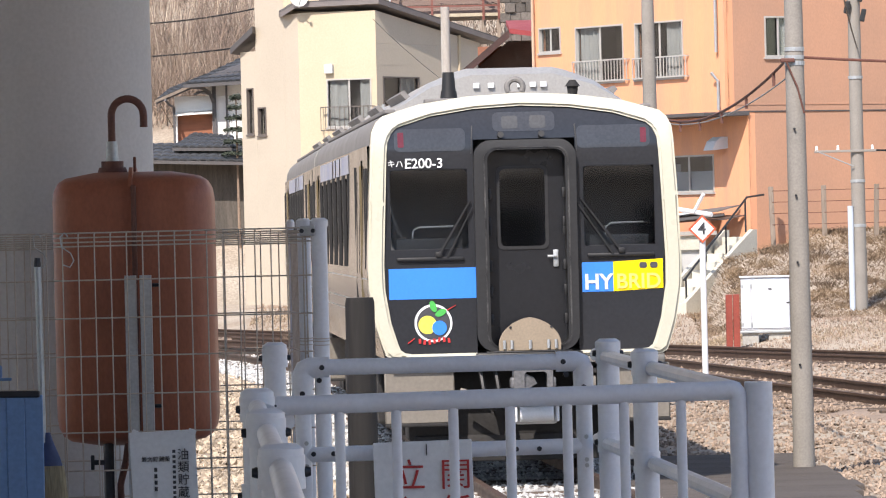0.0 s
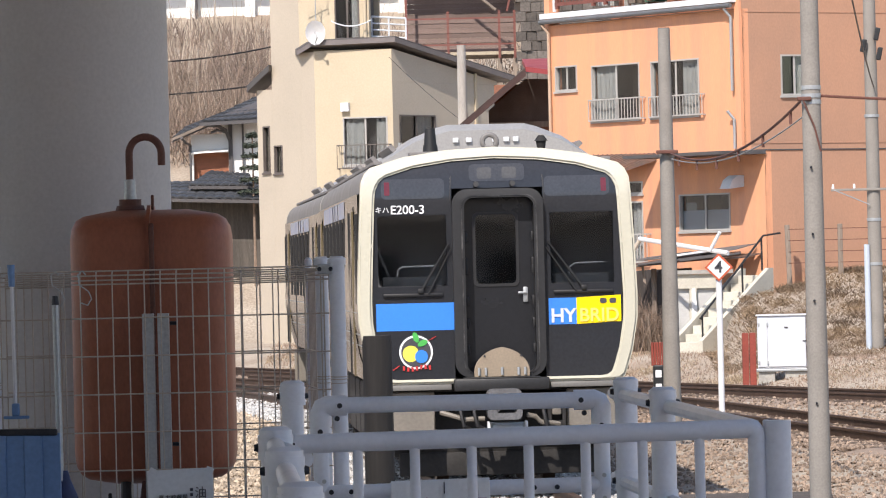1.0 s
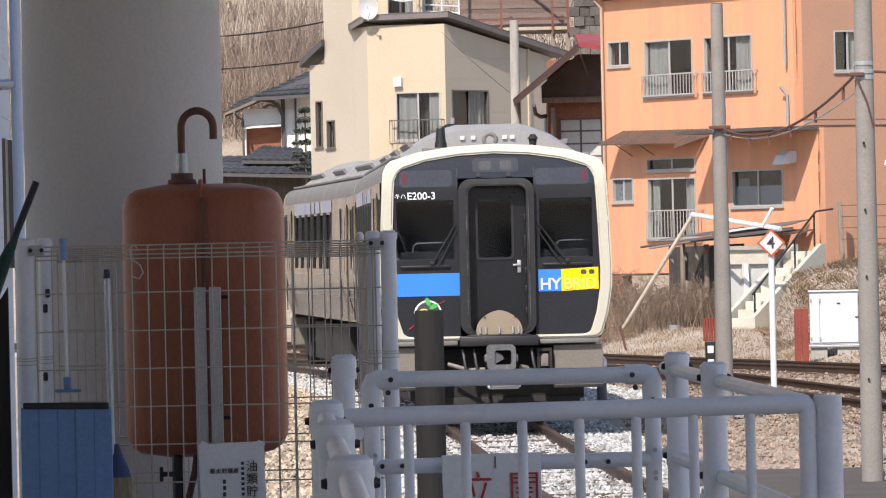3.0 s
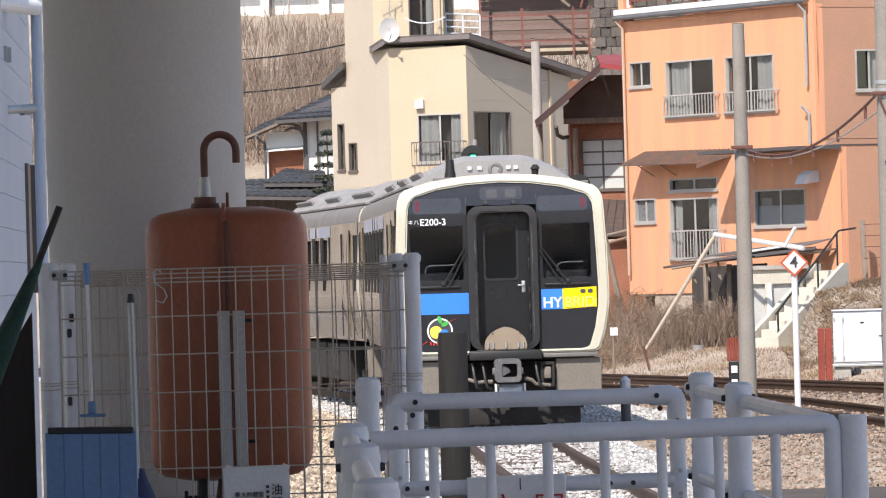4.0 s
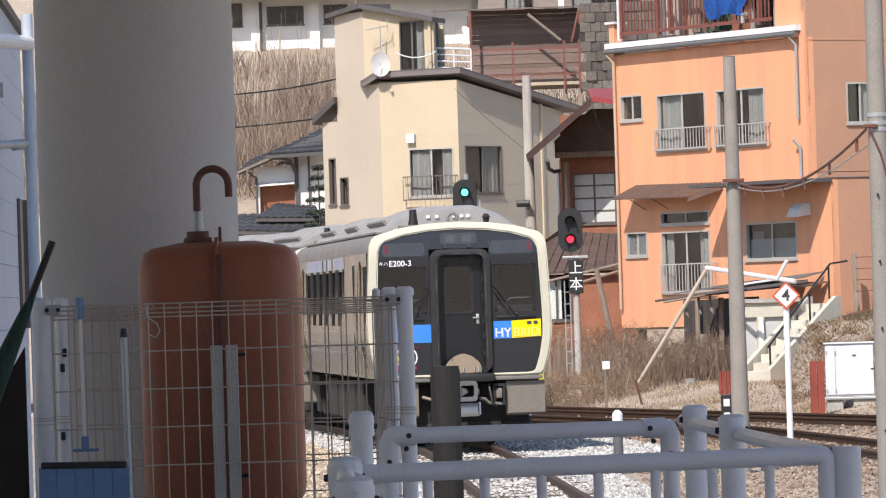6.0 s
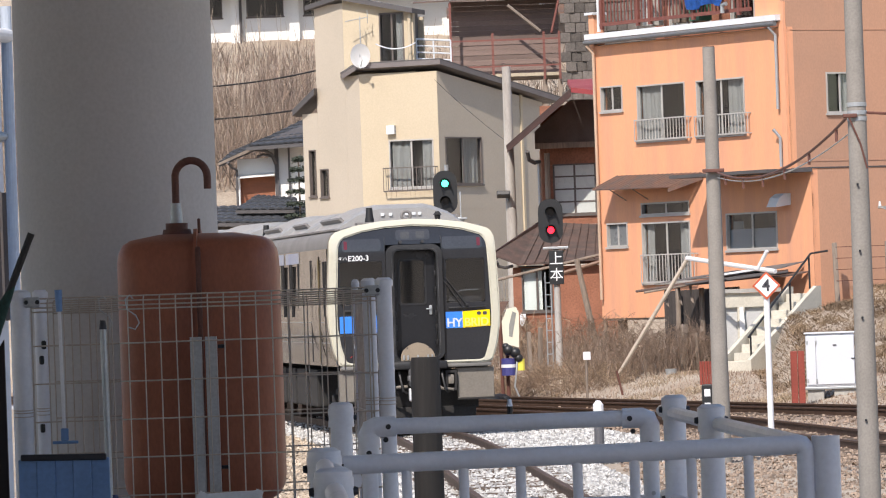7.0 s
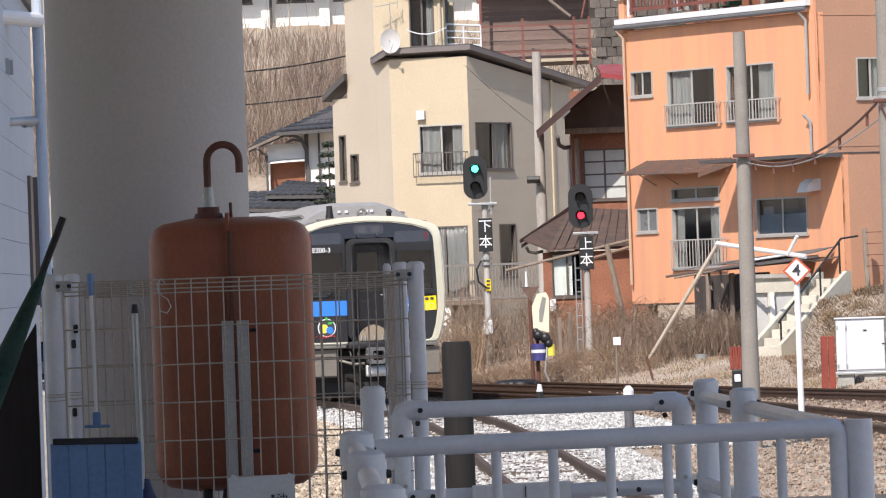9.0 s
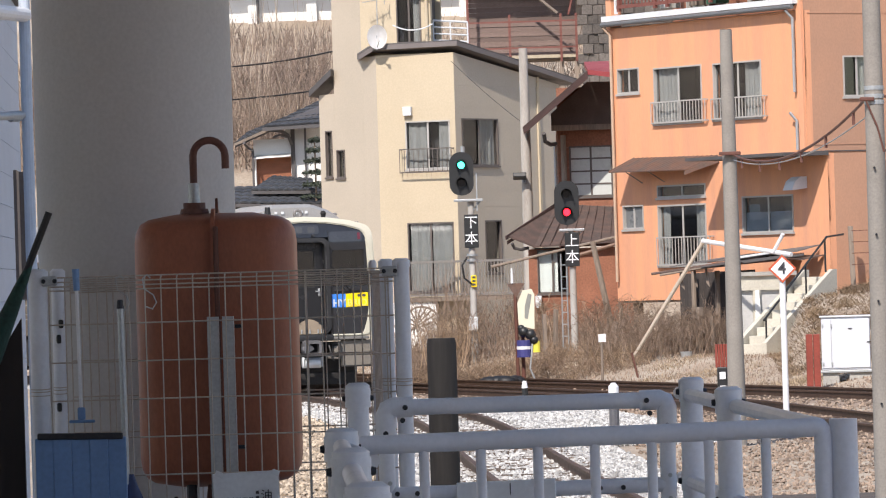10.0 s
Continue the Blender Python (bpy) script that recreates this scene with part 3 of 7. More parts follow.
    F("yellow_disc", plate(B(), arc(cx - 0.055, cz - 0.015, 0.085, 0, 350, 28), -0.014, 0.004), yellow_mark, car)
    F("blue_disc", plate(B(), arc(cx + 0.055, cz - 0.045, 0.068, 0, 350, 24), -0.017, 0.004), blue_band, car)
    for lx, lz, lr in ((cx + 0.0, cz + 0.155, 70), (cx + 0.07, cz + 0.095, -25)):
        leaf = [(lx + 0.056 * math.cos(a) * math.cos(radians(-lr)) - 0.03 * math.sin(a) * math.sin(radians(-lr)), lz + 0.056 * math.cos(a) * math.sin(radians(-lr)) + 0.03 * math.sin(a) * math.cos(radians(-lr))) for a in np.linspace(0, 6.0, 16)]
        F("leaf_mark", plate(B(), leaf, -0.018, 0.004), green_mark, car)
    bm = B()
    for i in range(7):
        box(bm, cx - 0.13 + i * 0.045, -0.012, cz - 0.165 - 0.012 * math.sin(i), 0.022, 0.006, 0.045, ry=12 * math.sin(i * 2))
    tagged(F("red_mark", bm, red_mark, car), kind="stuff")
    F("red_stroke", box(B(), cx + 0.17, -0.012, cz + 0.14, 0.10, 0.005, 0.006, ry=-28), red_mark, car)
    F("red_stroke", box(B(), cx - 0.21, -0.012, cz - 0.16, 0.08, 0.005, 0.009, ry=-35), red_mark, car)
    # roof fittings of this end
    bm = rod(B(), (-0.64, 0.55, 3.50), (-0.64, 0.55, 3.60), 0.085, 0.075, 14)
    rod(bm, (-0.64, 0.55, 3.60), (-0.64, 0.55, 3.775), 0.068, 0.055, 14)
    F("antenna", bm, black_rubber, car, "black stub antenna")
    F("antenna_foot", box(B(), -0.68, 0.6, 3.505, 0.38, 0.3, 0.05, 0.01), roof_grey, car)
    bm = tube(B(), [(-0.02 + 0.075 * math.cos(a), 0.5, 3.62 + 0.075 * math.sin(a)) for a in np.linspace(-0.6, math.pi + 0.6, 14)], 0.028, 8)
    box(bm, -0.02, 0.52, 3.55, 0.16, 0.08, 0.06, 0.01)
    F("whistle_ring", bm, roof_grey, car)
    bm = rod(B(), (0.53, 0.6, 3.50), (0.53, 0.6, 3.62), 0.04, 0.055, 10)
    rod(bm, (0.53, 0.6, 3.62), (0.53, 0.6, 3.68), 0.075, 0.03, 10)
    F("roof_vent", bm, under_dark, car, "dark brown roof vent")
    # gangway sill and the grey edge below the cream strip
    bm = box(B(), 0.015, -0.03, 1.085, 0.99, 0.30, 0.13, 0.02)
    F("gangway_sill", bm, worn_rubber, car, "worn black sill under the gangway")
    F("sill_plate", box(B(), 0.015, -0.13, 1.153, 0.80, 0.10, 0.014, 0.005), worn_rubber, car)
    for x0, x1 in ((-1.28, -0.50), (0.53, 1.28)):
        F("lower_edge", box(B(), (x0 + x1) / 2, 0.06, 1.065, x1 - x0, 0.18, 0.06, 0.012), mat("grey_lower_edge", (0.16, 0.155, 0.145), 0.5, vary=0.1), car)
        # upright seam of the curved top panel
        F("panel_seam", box(B(), x1 + 0.03 if x0 < 0 else x0 - 0.03, -0.006, 3.13, 0.010, 0.010, 0.26, ry=3 if x0 < 0 else -3), worn_rubber, car)
    # below the body: skirts, coupler, pipes
    for x0, x1 in ((-1.33, -0.68), (0.70, 1.33)):
        bm = plate(B(), [(x0, 0.50), (x1, 0.50), (x1, 1.02), (x0, 1.02)], 0.06, 0.04)
        bmesh.ops.bevel(bm, geom=bm.edges[:], offset=0.012, segments=1, affect="EDGES")
        sk = F("skirt", bm, skirt_paint, car, "beige-grey lower skirt")
        F("skirt_lip", box(B(), (x0 + x1) / 2, 0.07, 0.49, x1 - x0, 0.08, 0.03, 0.006), under_dark, car)
    F("bumper_beam", box(B(), 0, 0.30, 1.06, 2.5, 0.3, 0.09, 0.02), under_dark, car)
    coupler_grey = mat("grey_coupler_paint", (0.125, 0.125, 0.13), 0.55, vary=0.25, scale=8)
    bm = ringplate(B(), rounded(-0.155, 0.72, 0.205, 1.04, 0.06), rounded(-0.06, 0.79, 0.15, 0.97, 0.03), -0.42, -0.16)
    box(bm, 0.025, 0.15, 0.88, 0.18, 0.7, 0.18, 0.02)
    box(bm, -0.155, -0.30, 0.87, 0.06, 0.2, 0.10, 0.02)
    box(bm, 0.205, -0.30, 0.87, 0.06, 0.2, 0.10, 0.02)
    F("coupler", bm, coupler_grey, car, "grey automatic coupler")
    F("coupler_jaw", box(B(), 0.04, -0.20, 0.88, 0.22, 0.03, 0.19, 0.01), under_dark, car)
    bm = prism(B(), [(-0.06, -0.40, 0.80), (-0.06, -0.40, 0.96), (0.03, -0.36, 0.92), (0.06, -0.36, 0.86)], (0, 0.14, 0))
    F("coupler_knuckle", bm, coupler_grey, car)
    bm = rod(B(), (-0.09, -0.12, 0.58), (0.22, -0.12, 0.58), 0.08, seg=18)
    box(bm, 0.065, 0.0, 0.58, 0.40, 0.12, 0.21, 0.03)
    box(bm, -0.13, -0.10, 0.60, 0.03, 0.14, 0.20, 0.01)
    box(bm, 0.26, -0.10, 0.60, 0.03, 0.14, 0.20, 0.01)
    F("front_jack_box", bm, white_board, car, "white cylinder box below the coupler")
    for pts in (((-0.62, 0.1, 0.80), (-0.36, -0.02, 0.72), (-0.28, -0.08, 0.73), (-0.17, -0.08, 0.73)), ((0.27, -0.08, 0.76), (0.36, -0.06, 0.74), (0.42, -0.04, 0.68), (0.62, -0.02, 0.66))):
        F("brake_pipe", tube(B(), pts, 0.026, 8), skirt_paint, car, "beige brake pipe")
    F("pipe_bracket", ringplate(B(), [(0.49, 0.64), (0.68, 0.64), (0.68, 0.98), (0.49, 0.98)], [(0.53, 0.69), (0.645, 0.69), (0.645, 0.94), (0.53, 0.94)], -0.04, 0.04), under_dark, car)
    F("jumper_box", box(B(), 0.585, 0.0, 0.83, 0.10, 0.08, 0.16, 0.015), skirt_paint, car)
    F("underframe_end", box(B(), 0, 0.75, 0.66, 2.2, 0.7, 0.66, 0.02), under_dark, car)
    F("snow_plough", box(B(), 0, 0.4, 0.25, 2.1, 0.05, 0.25, 0.02), under_dark, car)
    for hx in (-0.44, -0.3, 0.42):
        bm = tube(B(), [(hx, -0.05, 0.98), (hx + 0.02, -0.15, 0.8), (hx + 0.05, -0.15, 0.66), (hx + 0.12, -0.02, 0.62)], 0.022, 6)
        F("air_hose", bm, black_rubber, car)


yellow_edge = mat("yellow_door_edge", (0.13, 0.10, 0.05), 0.5, bump=0)


def build_car():
    car = thing("railcar", "stainless steel diesel railcar with black face and cream-white frame", "train", group="cars of the train")
    # shell: loft with window openings cut on both sides
    sec = section()
    holes = [(0.40, 0.72, 1.95, 2.85)] + [(4.8 + i * 1.44, 5.95 + i * 1.44, 1.95, 2.85) for i in range(6)] + [(15.75, 16.1, 1.95, 2.85)]
    doors = [(1.45, 2.6), (14.1, 15.25)]
    bm = B()
    top = [p for p in sec if p[1] > 2.86]
    bot = lambda sgn: [(sgn * side_x(z), z) for z in (1.10, 1.42, 1.75, 1.95)]
    mid = lambda sgn: [(sgn * side_x(z), z) for z in (1.95, 2.4, 2.85)]
    up = lambda sgn: [(sgn * side_x(z), z) for z in (2.85, 3.0, 3.10)]
    for sgn in (1, -1):
        for strip in (bot(sgn), up(sgn)):
            loft(bm, [[(x, y, z) for x, z in strip] for y in (0.2, 4, 8, 12, LENGTH - 0.2)], close=False)
        y = 0.2
        for a, b, _, _ in holes:
            if a > y:
                loft(bm, [[(x, yy, z) for x, z in mid(sgn)] for yy in (y, a)], close=False)
            # reveals
            for yy in (a, b):
                loft(bm, [[(x - sgn * d, yy, z) for x, z in mid(sgn)] for d in (0, 0.05)], close=False)
            for z in (1.95, 2.85):
                x = sgn * side_x(z)
                loft(bm, [[(x, yy, z), (x - sgn * 0.05, yy, z)] for yy in (a, b)], close=False)
            y = b
        loft(bm, [[(x, yy, z) for x, z in mid(sgn)] for yy in (y, LENGTH - 0.2)], close=False)
    body = part("body", bm, steel_body, car, "brushed stainless body side", smooth=True)
    bm = B()
    roofline = [p for p in sec if p[1] >= 3.095]
    loft(bm, [[(x, y, z) for x, z in roofline] for y in (0.2, LENGTH - 0.2)], close=False)
    part("roof", bm, roof_grey, car, "grey roof", smooth=True)
    bm = box(B(), 0, LENGTH / 2, 1.13, 2.6, LENGTH - 0.4, 0.06)
    part("floor_pan", bm, under_dark, car)
    for i, (a, b, z0, z1) in enumerate(holes):
        for sgn in (1, -1):
            bm = B()
            loft(bm, [[(sgn * (side_x(z) - 0.03), yy, z) for z in (z0, 2.4, z1)] for yy in (a, b)], close=False)
            w = part("window", bm, train_glass, car)
            w.visible_shadow = False
            x = sgn * (side_x(2.4) - 0.004)
            for yy in (a - 0.02, b + 0.02):
                part("window_frame", box(B(), x, yy, 2.4, 0.03, 0.05, 0.98), black_rubber, w)
    for a, b in doors:
        for sgn in (1, -1):
            bm = B()
            for z0, z1 in ((1.14, 1.9), (2.8, 2.98)):
                loft(bm, [[(sgn * (side_x(z) + 0.012), yy, z) for z in np.linspace(z0, z1, 4)] for yy in (a, b)], close=False)
            for yy0, yy1 in ((a, a + 0.22), ((a + b) / 2 - 0.15, (a + b) / 2 + 0.15), (b - 0.22, b)):
                loft(bm, [[(sgn * (side_x(z) + 0.012), yy, z) for z in np.linspace(1.9, 2.8, 4)] for yy in (yy0, yy1)], close=False)
            part("side_door", bm, steel_body, car)
            bm = B()
            for yy0, yy1 in ((a + 0.22, (a + b) / 2 - 0.15), ((a + b) / 2 + 0.15, b - 0.22)):
                loft(bm, [[(sgn * (side_x(z) + 0.008), yy, z) for z in np.linspace(1.9, 2.8, 4)] for yy in (yy0, yy1)], close=False)
            part("door_window", bm, black_gloss, car)
            for yy, pm in ((a - 0.03, yellow_edge), (b + 0.03, black_rubber)):
                part("door_post", box(B(), sgn * (side_x(2.2) + 0.004), yy, 2.05, 0.02, 0.03, 1.75), pm, car)
    for sgn in (1, -1):
        for a, b in ((4.6, 6.9), (7.2, 8.1), (8.4, 8.9), (9.3, 13.2)):
            bm = B()
            loft(bm, [[(sgn * (side_x(z) + 0.006), yy, z) for z in (2.89, 3.0, 3.08)] for yy in (a, b)], close=False)
            part("side_mark", bm, mark_blue, car, "blue-grey band above the windows")
        for x0 in (1.5, 1.62, 1.85):
            bm = B()
            z = x0
            loft(bm, [[(sgn * (side_x(zz) + 0.004), yy, zz) for zz in (z, z + 0.012)] for yy in (0.3, LENGTH - 0.3)], close=False)
            part("side_bead", bm, galv, car)
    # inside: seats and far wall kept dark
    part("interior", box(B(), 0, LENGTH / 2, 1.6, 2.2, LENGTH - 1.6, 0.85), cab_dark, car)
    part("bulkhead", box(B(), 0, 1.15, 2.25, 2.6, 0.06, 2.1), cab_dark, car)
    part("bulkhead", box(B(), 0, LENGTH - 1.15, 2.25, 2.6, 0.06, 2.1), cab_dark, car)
    # roof housings
    for y0, y1, h in ((1.2, 5.0, 3.84), (6.8, 9.6, 3.80), (11.5, 15.2, 3.84)):
        bm = B()
        rings = []
        for k, (yy, f) in enumerate(((y0, 0.80), (y0 + 0.12, 0.97), (y0 + 0.5, 1.0), (y1 - 0.5, 1.0), (y1 - 0.12, 0.97), (y1, 0.80))):
            zt = 3.45 + (h - 3.45) * f
            rings.append([(x * (0.9 + 0.1 * f), yy, z) for x, z in ((-1.22, 3.38), (-1.12, 3.46), (-0.80, 3.46 + (zt - 3.46) * 0.62), (-0.52, zt - 0.03), (-0.40, zt), (0.40, zt), (0.52, zt - 0.03), (0.80, 3.46 + (zt - 3.46) * 0.62), (1.12, 3.46), (1.22, 3.38))])
        loft(bm, rings, close=True, cap0=True, cap1=True)
        part("roof_housing", bm, roof_silver, car, "silver roof housing")
        for lx in (-0.34, -0.2, 0.08, 0.2, 0.3):
            part("housing_latch", box(B(), lx, y0 - 0.02, 3.66, 0.06, 0.03, 0.05, 0.005), white_board, car)
        for sgn in (-1, 1):
            bm = box(B(), sgn * 0.98, (y0 + y1) / 2, 3.575, 0.05, (y1 - y0) * 0.8, 0.14, ry=sgn * 42)
            part("housing_grille", bm, roof_grey, car)
    bm = B()
    for sgn in (-1, 1):
        box(bm, sgn * 1.2, LENGTH / 2, 3.42, 0.10, LENGTH - 1.0, 0.04, 0.01)
    part("rain_gutter", bm, roof_grey, car)
    # bogies and boxes under the floor
    for by in (2.4, 14.1):
        bm = B()
        for sx in (-1, 1):
            box(bm, sx * 0.9, by, 0.55, 0.14, 2.6, 0.24, 0.03)
            for wy in (-1.05, 1.05):
                box(bm, sx * 0.95, by + wy, 0.43, 0.2, 0.3, 0.3, 0.03)
        box(bm, 0, by, 0.55, 1.8, 0.5, 0.3, 0.03)
        bogie = part("bogie", bm, under_dark, car)
        for wy in (-1.05, 1.05):
            bm = rod(B(), (-0.60, by + wy, 0.43), (0.60, by + wy, 0.43), 0.07, seg=8)
            for sx in (-1, 1):
                rod(bm, (sx * 0.50, by + wy, 0.43), (sx * 0.63, by + wy, 0.43), 0.43, seg=24)
            part("wheelset", bm, rail_rust, bogie)
    for y0, y1 in ((4.5, 5.8), (6.1, 7.9), (8.2, 9.6), (9.9, 12.0)):
        for sx in (-1, 1):
            part("underfloor_box", box(B(), sx * 0.85, (y0 + y1) / 2, 0.68, 0.7, y1 - y0, 0.66, 0.03), under_dark, car)
    build_front(car, 0.0, 1)
    build_front(car, LENGTH, -1)
    return car


car_a = build_car()
car_b = copy_thing(car_a, pose(0, 17, 0))


# ---- the platform end: slab, canopy, pillar ----
bm = box(B(), -5.6, -2, 0.35, 13.6, 52, 1.0, 0.02)
tagged(part("platform", bm, asphalt), "raised asphalt platform end", "platform", kind="structure")
# unseen roof added to shade fence and railings; pale so it bounces light
bm = box(B(), -5.3, 8, 4.72, 13.6, 34, 0.16)
for yy in range(-8, 25, 3):
    box(bm, -5.3, yy, 4.56, 13.4, 0.12, 0.2)
tagged(part("canopy_roof", bm, white_board), "unseen canopy roof added to shade the fence", "canopy", kind="structure")
bm = B()
rod(bm, (-1.631, 23.0, 0.8), (-1.631, 23.0, 4.65), 0.42, seg=64)
tagged(part("pillar", bm, concrete_pillar, smooth=True), "stout round grey concrete pillar of the canopy", "pillar", kind="structure")


# ---- mesh fence round the oil tank ----
def fence_panel(fence, a, b, z_top, z_bot, pitch=0.0655, row=0.149):
    a, b = Vector(a), Vector(b)
    n = int((b - a).length / pitch + 0.01)
    d = (b - a).normalized() * pitch
    nrm = Vector((-(b - a).y, (b - a).x, 0)).normalized() * 0.004
    for i in range(n + 1):
        p = a + d * i
        part("upright_wire", tube(B(), [(p.x, p.y, z_bot), (p.x, p.y, z_top - 0.02)] + [(p.x + nrm.x * k * 4, p.y + nrm.y * k * 4, z_top - 0.02 + 0.02 * math.sin(k)) for k in (0.8, 1.6, 2.4)], 0.0029, 5), wire_coat, fence)
    zs = [z_top, z_top - 0.018, z_top - 0.036, z_top - 0.052] + [z_top - 0.185 - row * i for i in range(int((z_top - z_bot - 0.176) / row) + 1)]
    for z in zs:
        part("cross_wire", rod(B(), (a.x + nrm.x, a.y + nrm.y, z), (b.x + nrm.x, b.y + nrm.y, z), 0.0033, seg=5), wire_coat, fence)


def pipe_post(parent, x, y, z0, z1, r, name="post", cap=True, m=None):
    bm = rod(B(), (x, y, z0), (x, y, z1 - 0.012), r, seg=20)
    ob = part(name, bm, m or pipe_paint, parent, smooth=True)
    if cap:
        bm = rod(B(), (x, y, z1 - 0.03), (x, y, z1 - 0.006), r + 0.005, seg=20)
        rod(bm, (x, y, z1 - 0.006), (x, y, z1 + 0.004), r + 0.004, r * 0.75, seg=20)
        part("cap", bm, pipe_paint, ob, smooth=True)
    return ob


fence = thing("mesh_fence", "pale wire mesh fence panels with tubular posts round the tank", "fence")
fence_panel(fence, (-1.856, 21.2, 0), (-0.50, 21.2, 0), 2.312, 0.95, 0.0627)
fence_panel(fence, (-1.87, 22.38, 0), (-0.62, 22.38, 0), 2.303, 0.95, 0.075)
fence_panel(fence, (-0.53, 21.28, 0), (-0.62, 22.38, 0), 2.303, 0.95, 0.09)
for x, y, r in ((-1.899, 21.2, 0.037), (-0.475, 21.2, 0.031), (-0.538, 21.33, 0.026), (-0.62, 22.42, 0.012), (-1.846, 21.5, 0.026)):
    p = pipe_post(fence, x, y, 0.85, 2.345, r)
    for z in (1.88, 1.87, 1.855):
        part("wire_tie", tube(B(), [(x + (r + 0.002) * math.cos(a), y + (r + 0.002) * math.sin(a), z + 0.003 * math.sin(a)) for a in np.linspace(0, math.tau, 17)], 0.0022, 4), wire_coat, p)
for x in (-1.85, -0.52):
    bm = box(B(), x, 21.165, 2.30, 0.06, 0.02, 0.04, 0.006)
    cl = part("clamp", bm, galv, fence)
    for dx in (-0.022, 0.022):
        part("bolt", rod(B(), (x + dx, 21.15, 2.30), (x + dx, 21.158, 2.30), 0.009, seg=8), bolt_dark, cl)
for x, z in ((-1.825, 2.13), (-1.835, 2.07), (-1.84, 1.80)):
    part("fence_clip", box(B(), x - 0.01, 21.47, z, 0.018, 0.02, 0.035, 0.006, rz=20), black_rubber, fence)
for x in (-1.56, -1.455):
    pts = [(x, 21.17, 2.30), (x - 0.012, 21.165, 2.315), (x - 0.03, 21.165, 2.30), (x - 0.025, 21.165, 2.26), (x + 0.01, 21.165, 2.235), (x + 0.022, 21.165, 2.205), (x + 0.005, 21.165, 2.18), (x - 0.02, 21.165, 2.19)]
    tagged(part("s_hook", tube(B(), pts, 0.0028, 5), galv), "bent wire hook hanging on the mesh fence", "hook", group="hooks on the fence")


# ---- heating oil tank ----
def build_tank():
    tank = thing("oil_tank", "red-brown painted steel oil tank with a vent pipe", "oil tank", at=pose(-1.235, 21.9, 0))
    w, dpt, z0, z1, r = 0.322, 0.23, 1.455, 2.555, 0.12
    rings = []
    prof = [(0.0, 0.10), (0.035, 0.035), (0.10, 0.0)]
    def ring(inset, z):
        o = rounded(-w + inset, -dpt + inset, w - inset, dpt - inset, max(0.02, r - inset * 0.6), 6)
        return [(x, y, z) for x, y in o]
    steps = [(0.17, 0.0), (0.055, 0.022), (0.024, 0.042), (0.007, 0.075), (0.0, 0.12)]
    for ins, dz in steps:
        rings.append(ring(ins, z0 + dz))
    for ins, dz in reversed(steps):
        rings.append(ring(ins, z1 - dz * 0.95))
    bm = loft(B(), rings, cap0=True, cap1=True)
    part("shell", bm, rust_paint, tank, "red-brown painted steel shell", smooth=True)
    # seam flange round the middle
    o = rounded(-dpt - 0.022, z0 - 0.012, dpt + 0.022, z1 + 0.018, 0.11, 6)
    i = rounded(-dpt + 0.04, z0 + 0.05, dpt - 0.04, z1 - 0.05, 0.08, 6)
    bm = B()
    ringplate(bm, o, i, -0.007, 0.007)
    bmesh.ops.rotate(bm, verts=bm.verts, cent=(0, 0, 0), matrix=Matrix.Rotation(radians(90), 3, "Z"))
    part("seam_flange", bm, rust_paint, tank)
    bm = box(B(), 0.012, -0.245, 2.0, 0.02, 0.03, 1.0, 0.006)
    box(bm, 0.012, -0.09, 2.585, 0.012, 0.02, 0.06, 0.004)
    part("seam_strip", bm, rust_pipe, tank)
    bm = rod(B(), (-0.083, 0, 2.545), (-0.083, 0, 2.575), 0.062, 0.055, 20)
    rod(bm, (-0.083, 0, 2.575), (-0.083, 0, 2.60), 0.045, seg=20)
    part("filler_cap", bm, rust_pipe, tank, "rusty filler cap", smooth=True)
    bm = rod(B(), (-0.083, 0, 2.59), (-0.083, 0, 2.68), 0.027, 0.022, 14)
    part("pipe_sleeve", bm, galv, tank, "grey pipe sleeve", smooth=True)
    pts = [(-0.083, 0, 2.66), (-0.083, 0, 2.78)] + [(-0.018 - 0.065 * math.cos(a), 0, 2.785 + 0.066 * math.sin(a)) for a in np.linspace(0.1, math.pi, 12)] + [(0.047, 0, 2.735)]
    part("vent_pipe", tube(B(), pts, 0.0155, 12), rust_pipe, tank, "rusty hooked vent pipe", smooth=True)
    # level gauge guard: two galvanised channels
    for x in (0.0, 0.06):
        bm = B()
        for dx, sx, sy in ((0, 0.046, 0.006), (-0.02, 0.006, 0.035), (0.02, 0.006, 0.035)):
            box(bm, x + dx, -0.40 + (0.017 if sy > 0.01 else 0), 1.70, sx, sy, 0.88, 0.001)
        part("gauge_channel", bm, galv, tank, "galvanised channel in front of the tank")
    part("gauge_strip", box(B(), -0.004, -0.395, 1.55, 0.03, 0.004, 0.62), mat("tan_tape", (0.40, 0.27, 0.13), 0.7, vary=0.15), tank)
    for z in (2.10, 1.62):
        part("bracket_bolt", rod(B(), (0.085, -0.36, z), (0.115, -0.36, z), 0.008, seg=8), bolt_dark, tank)
    for x in (0.03, 0.19):
        for y in (-0.14, 0.14):
            part("leg", box(B(), x, y, 1.17, 0.05, 0.05, 0.66, 0.004), rust_paint, tank)
    bm = rod(B(), (-0.12, -0.1, 1.15), (-0.12, -0.1, 1.47), 0.022, seg=10)
    box(bm, -0.15, -0.1, 1.39, 0.08, 0.03, 0.02, 0.004)
    box(bm, -0.185, -0.1, 1.39, 0.015, 0.03, 0.06, 0.004)
    part("drain_valve", bm, bolt_dark, tank, "dark drain valve")
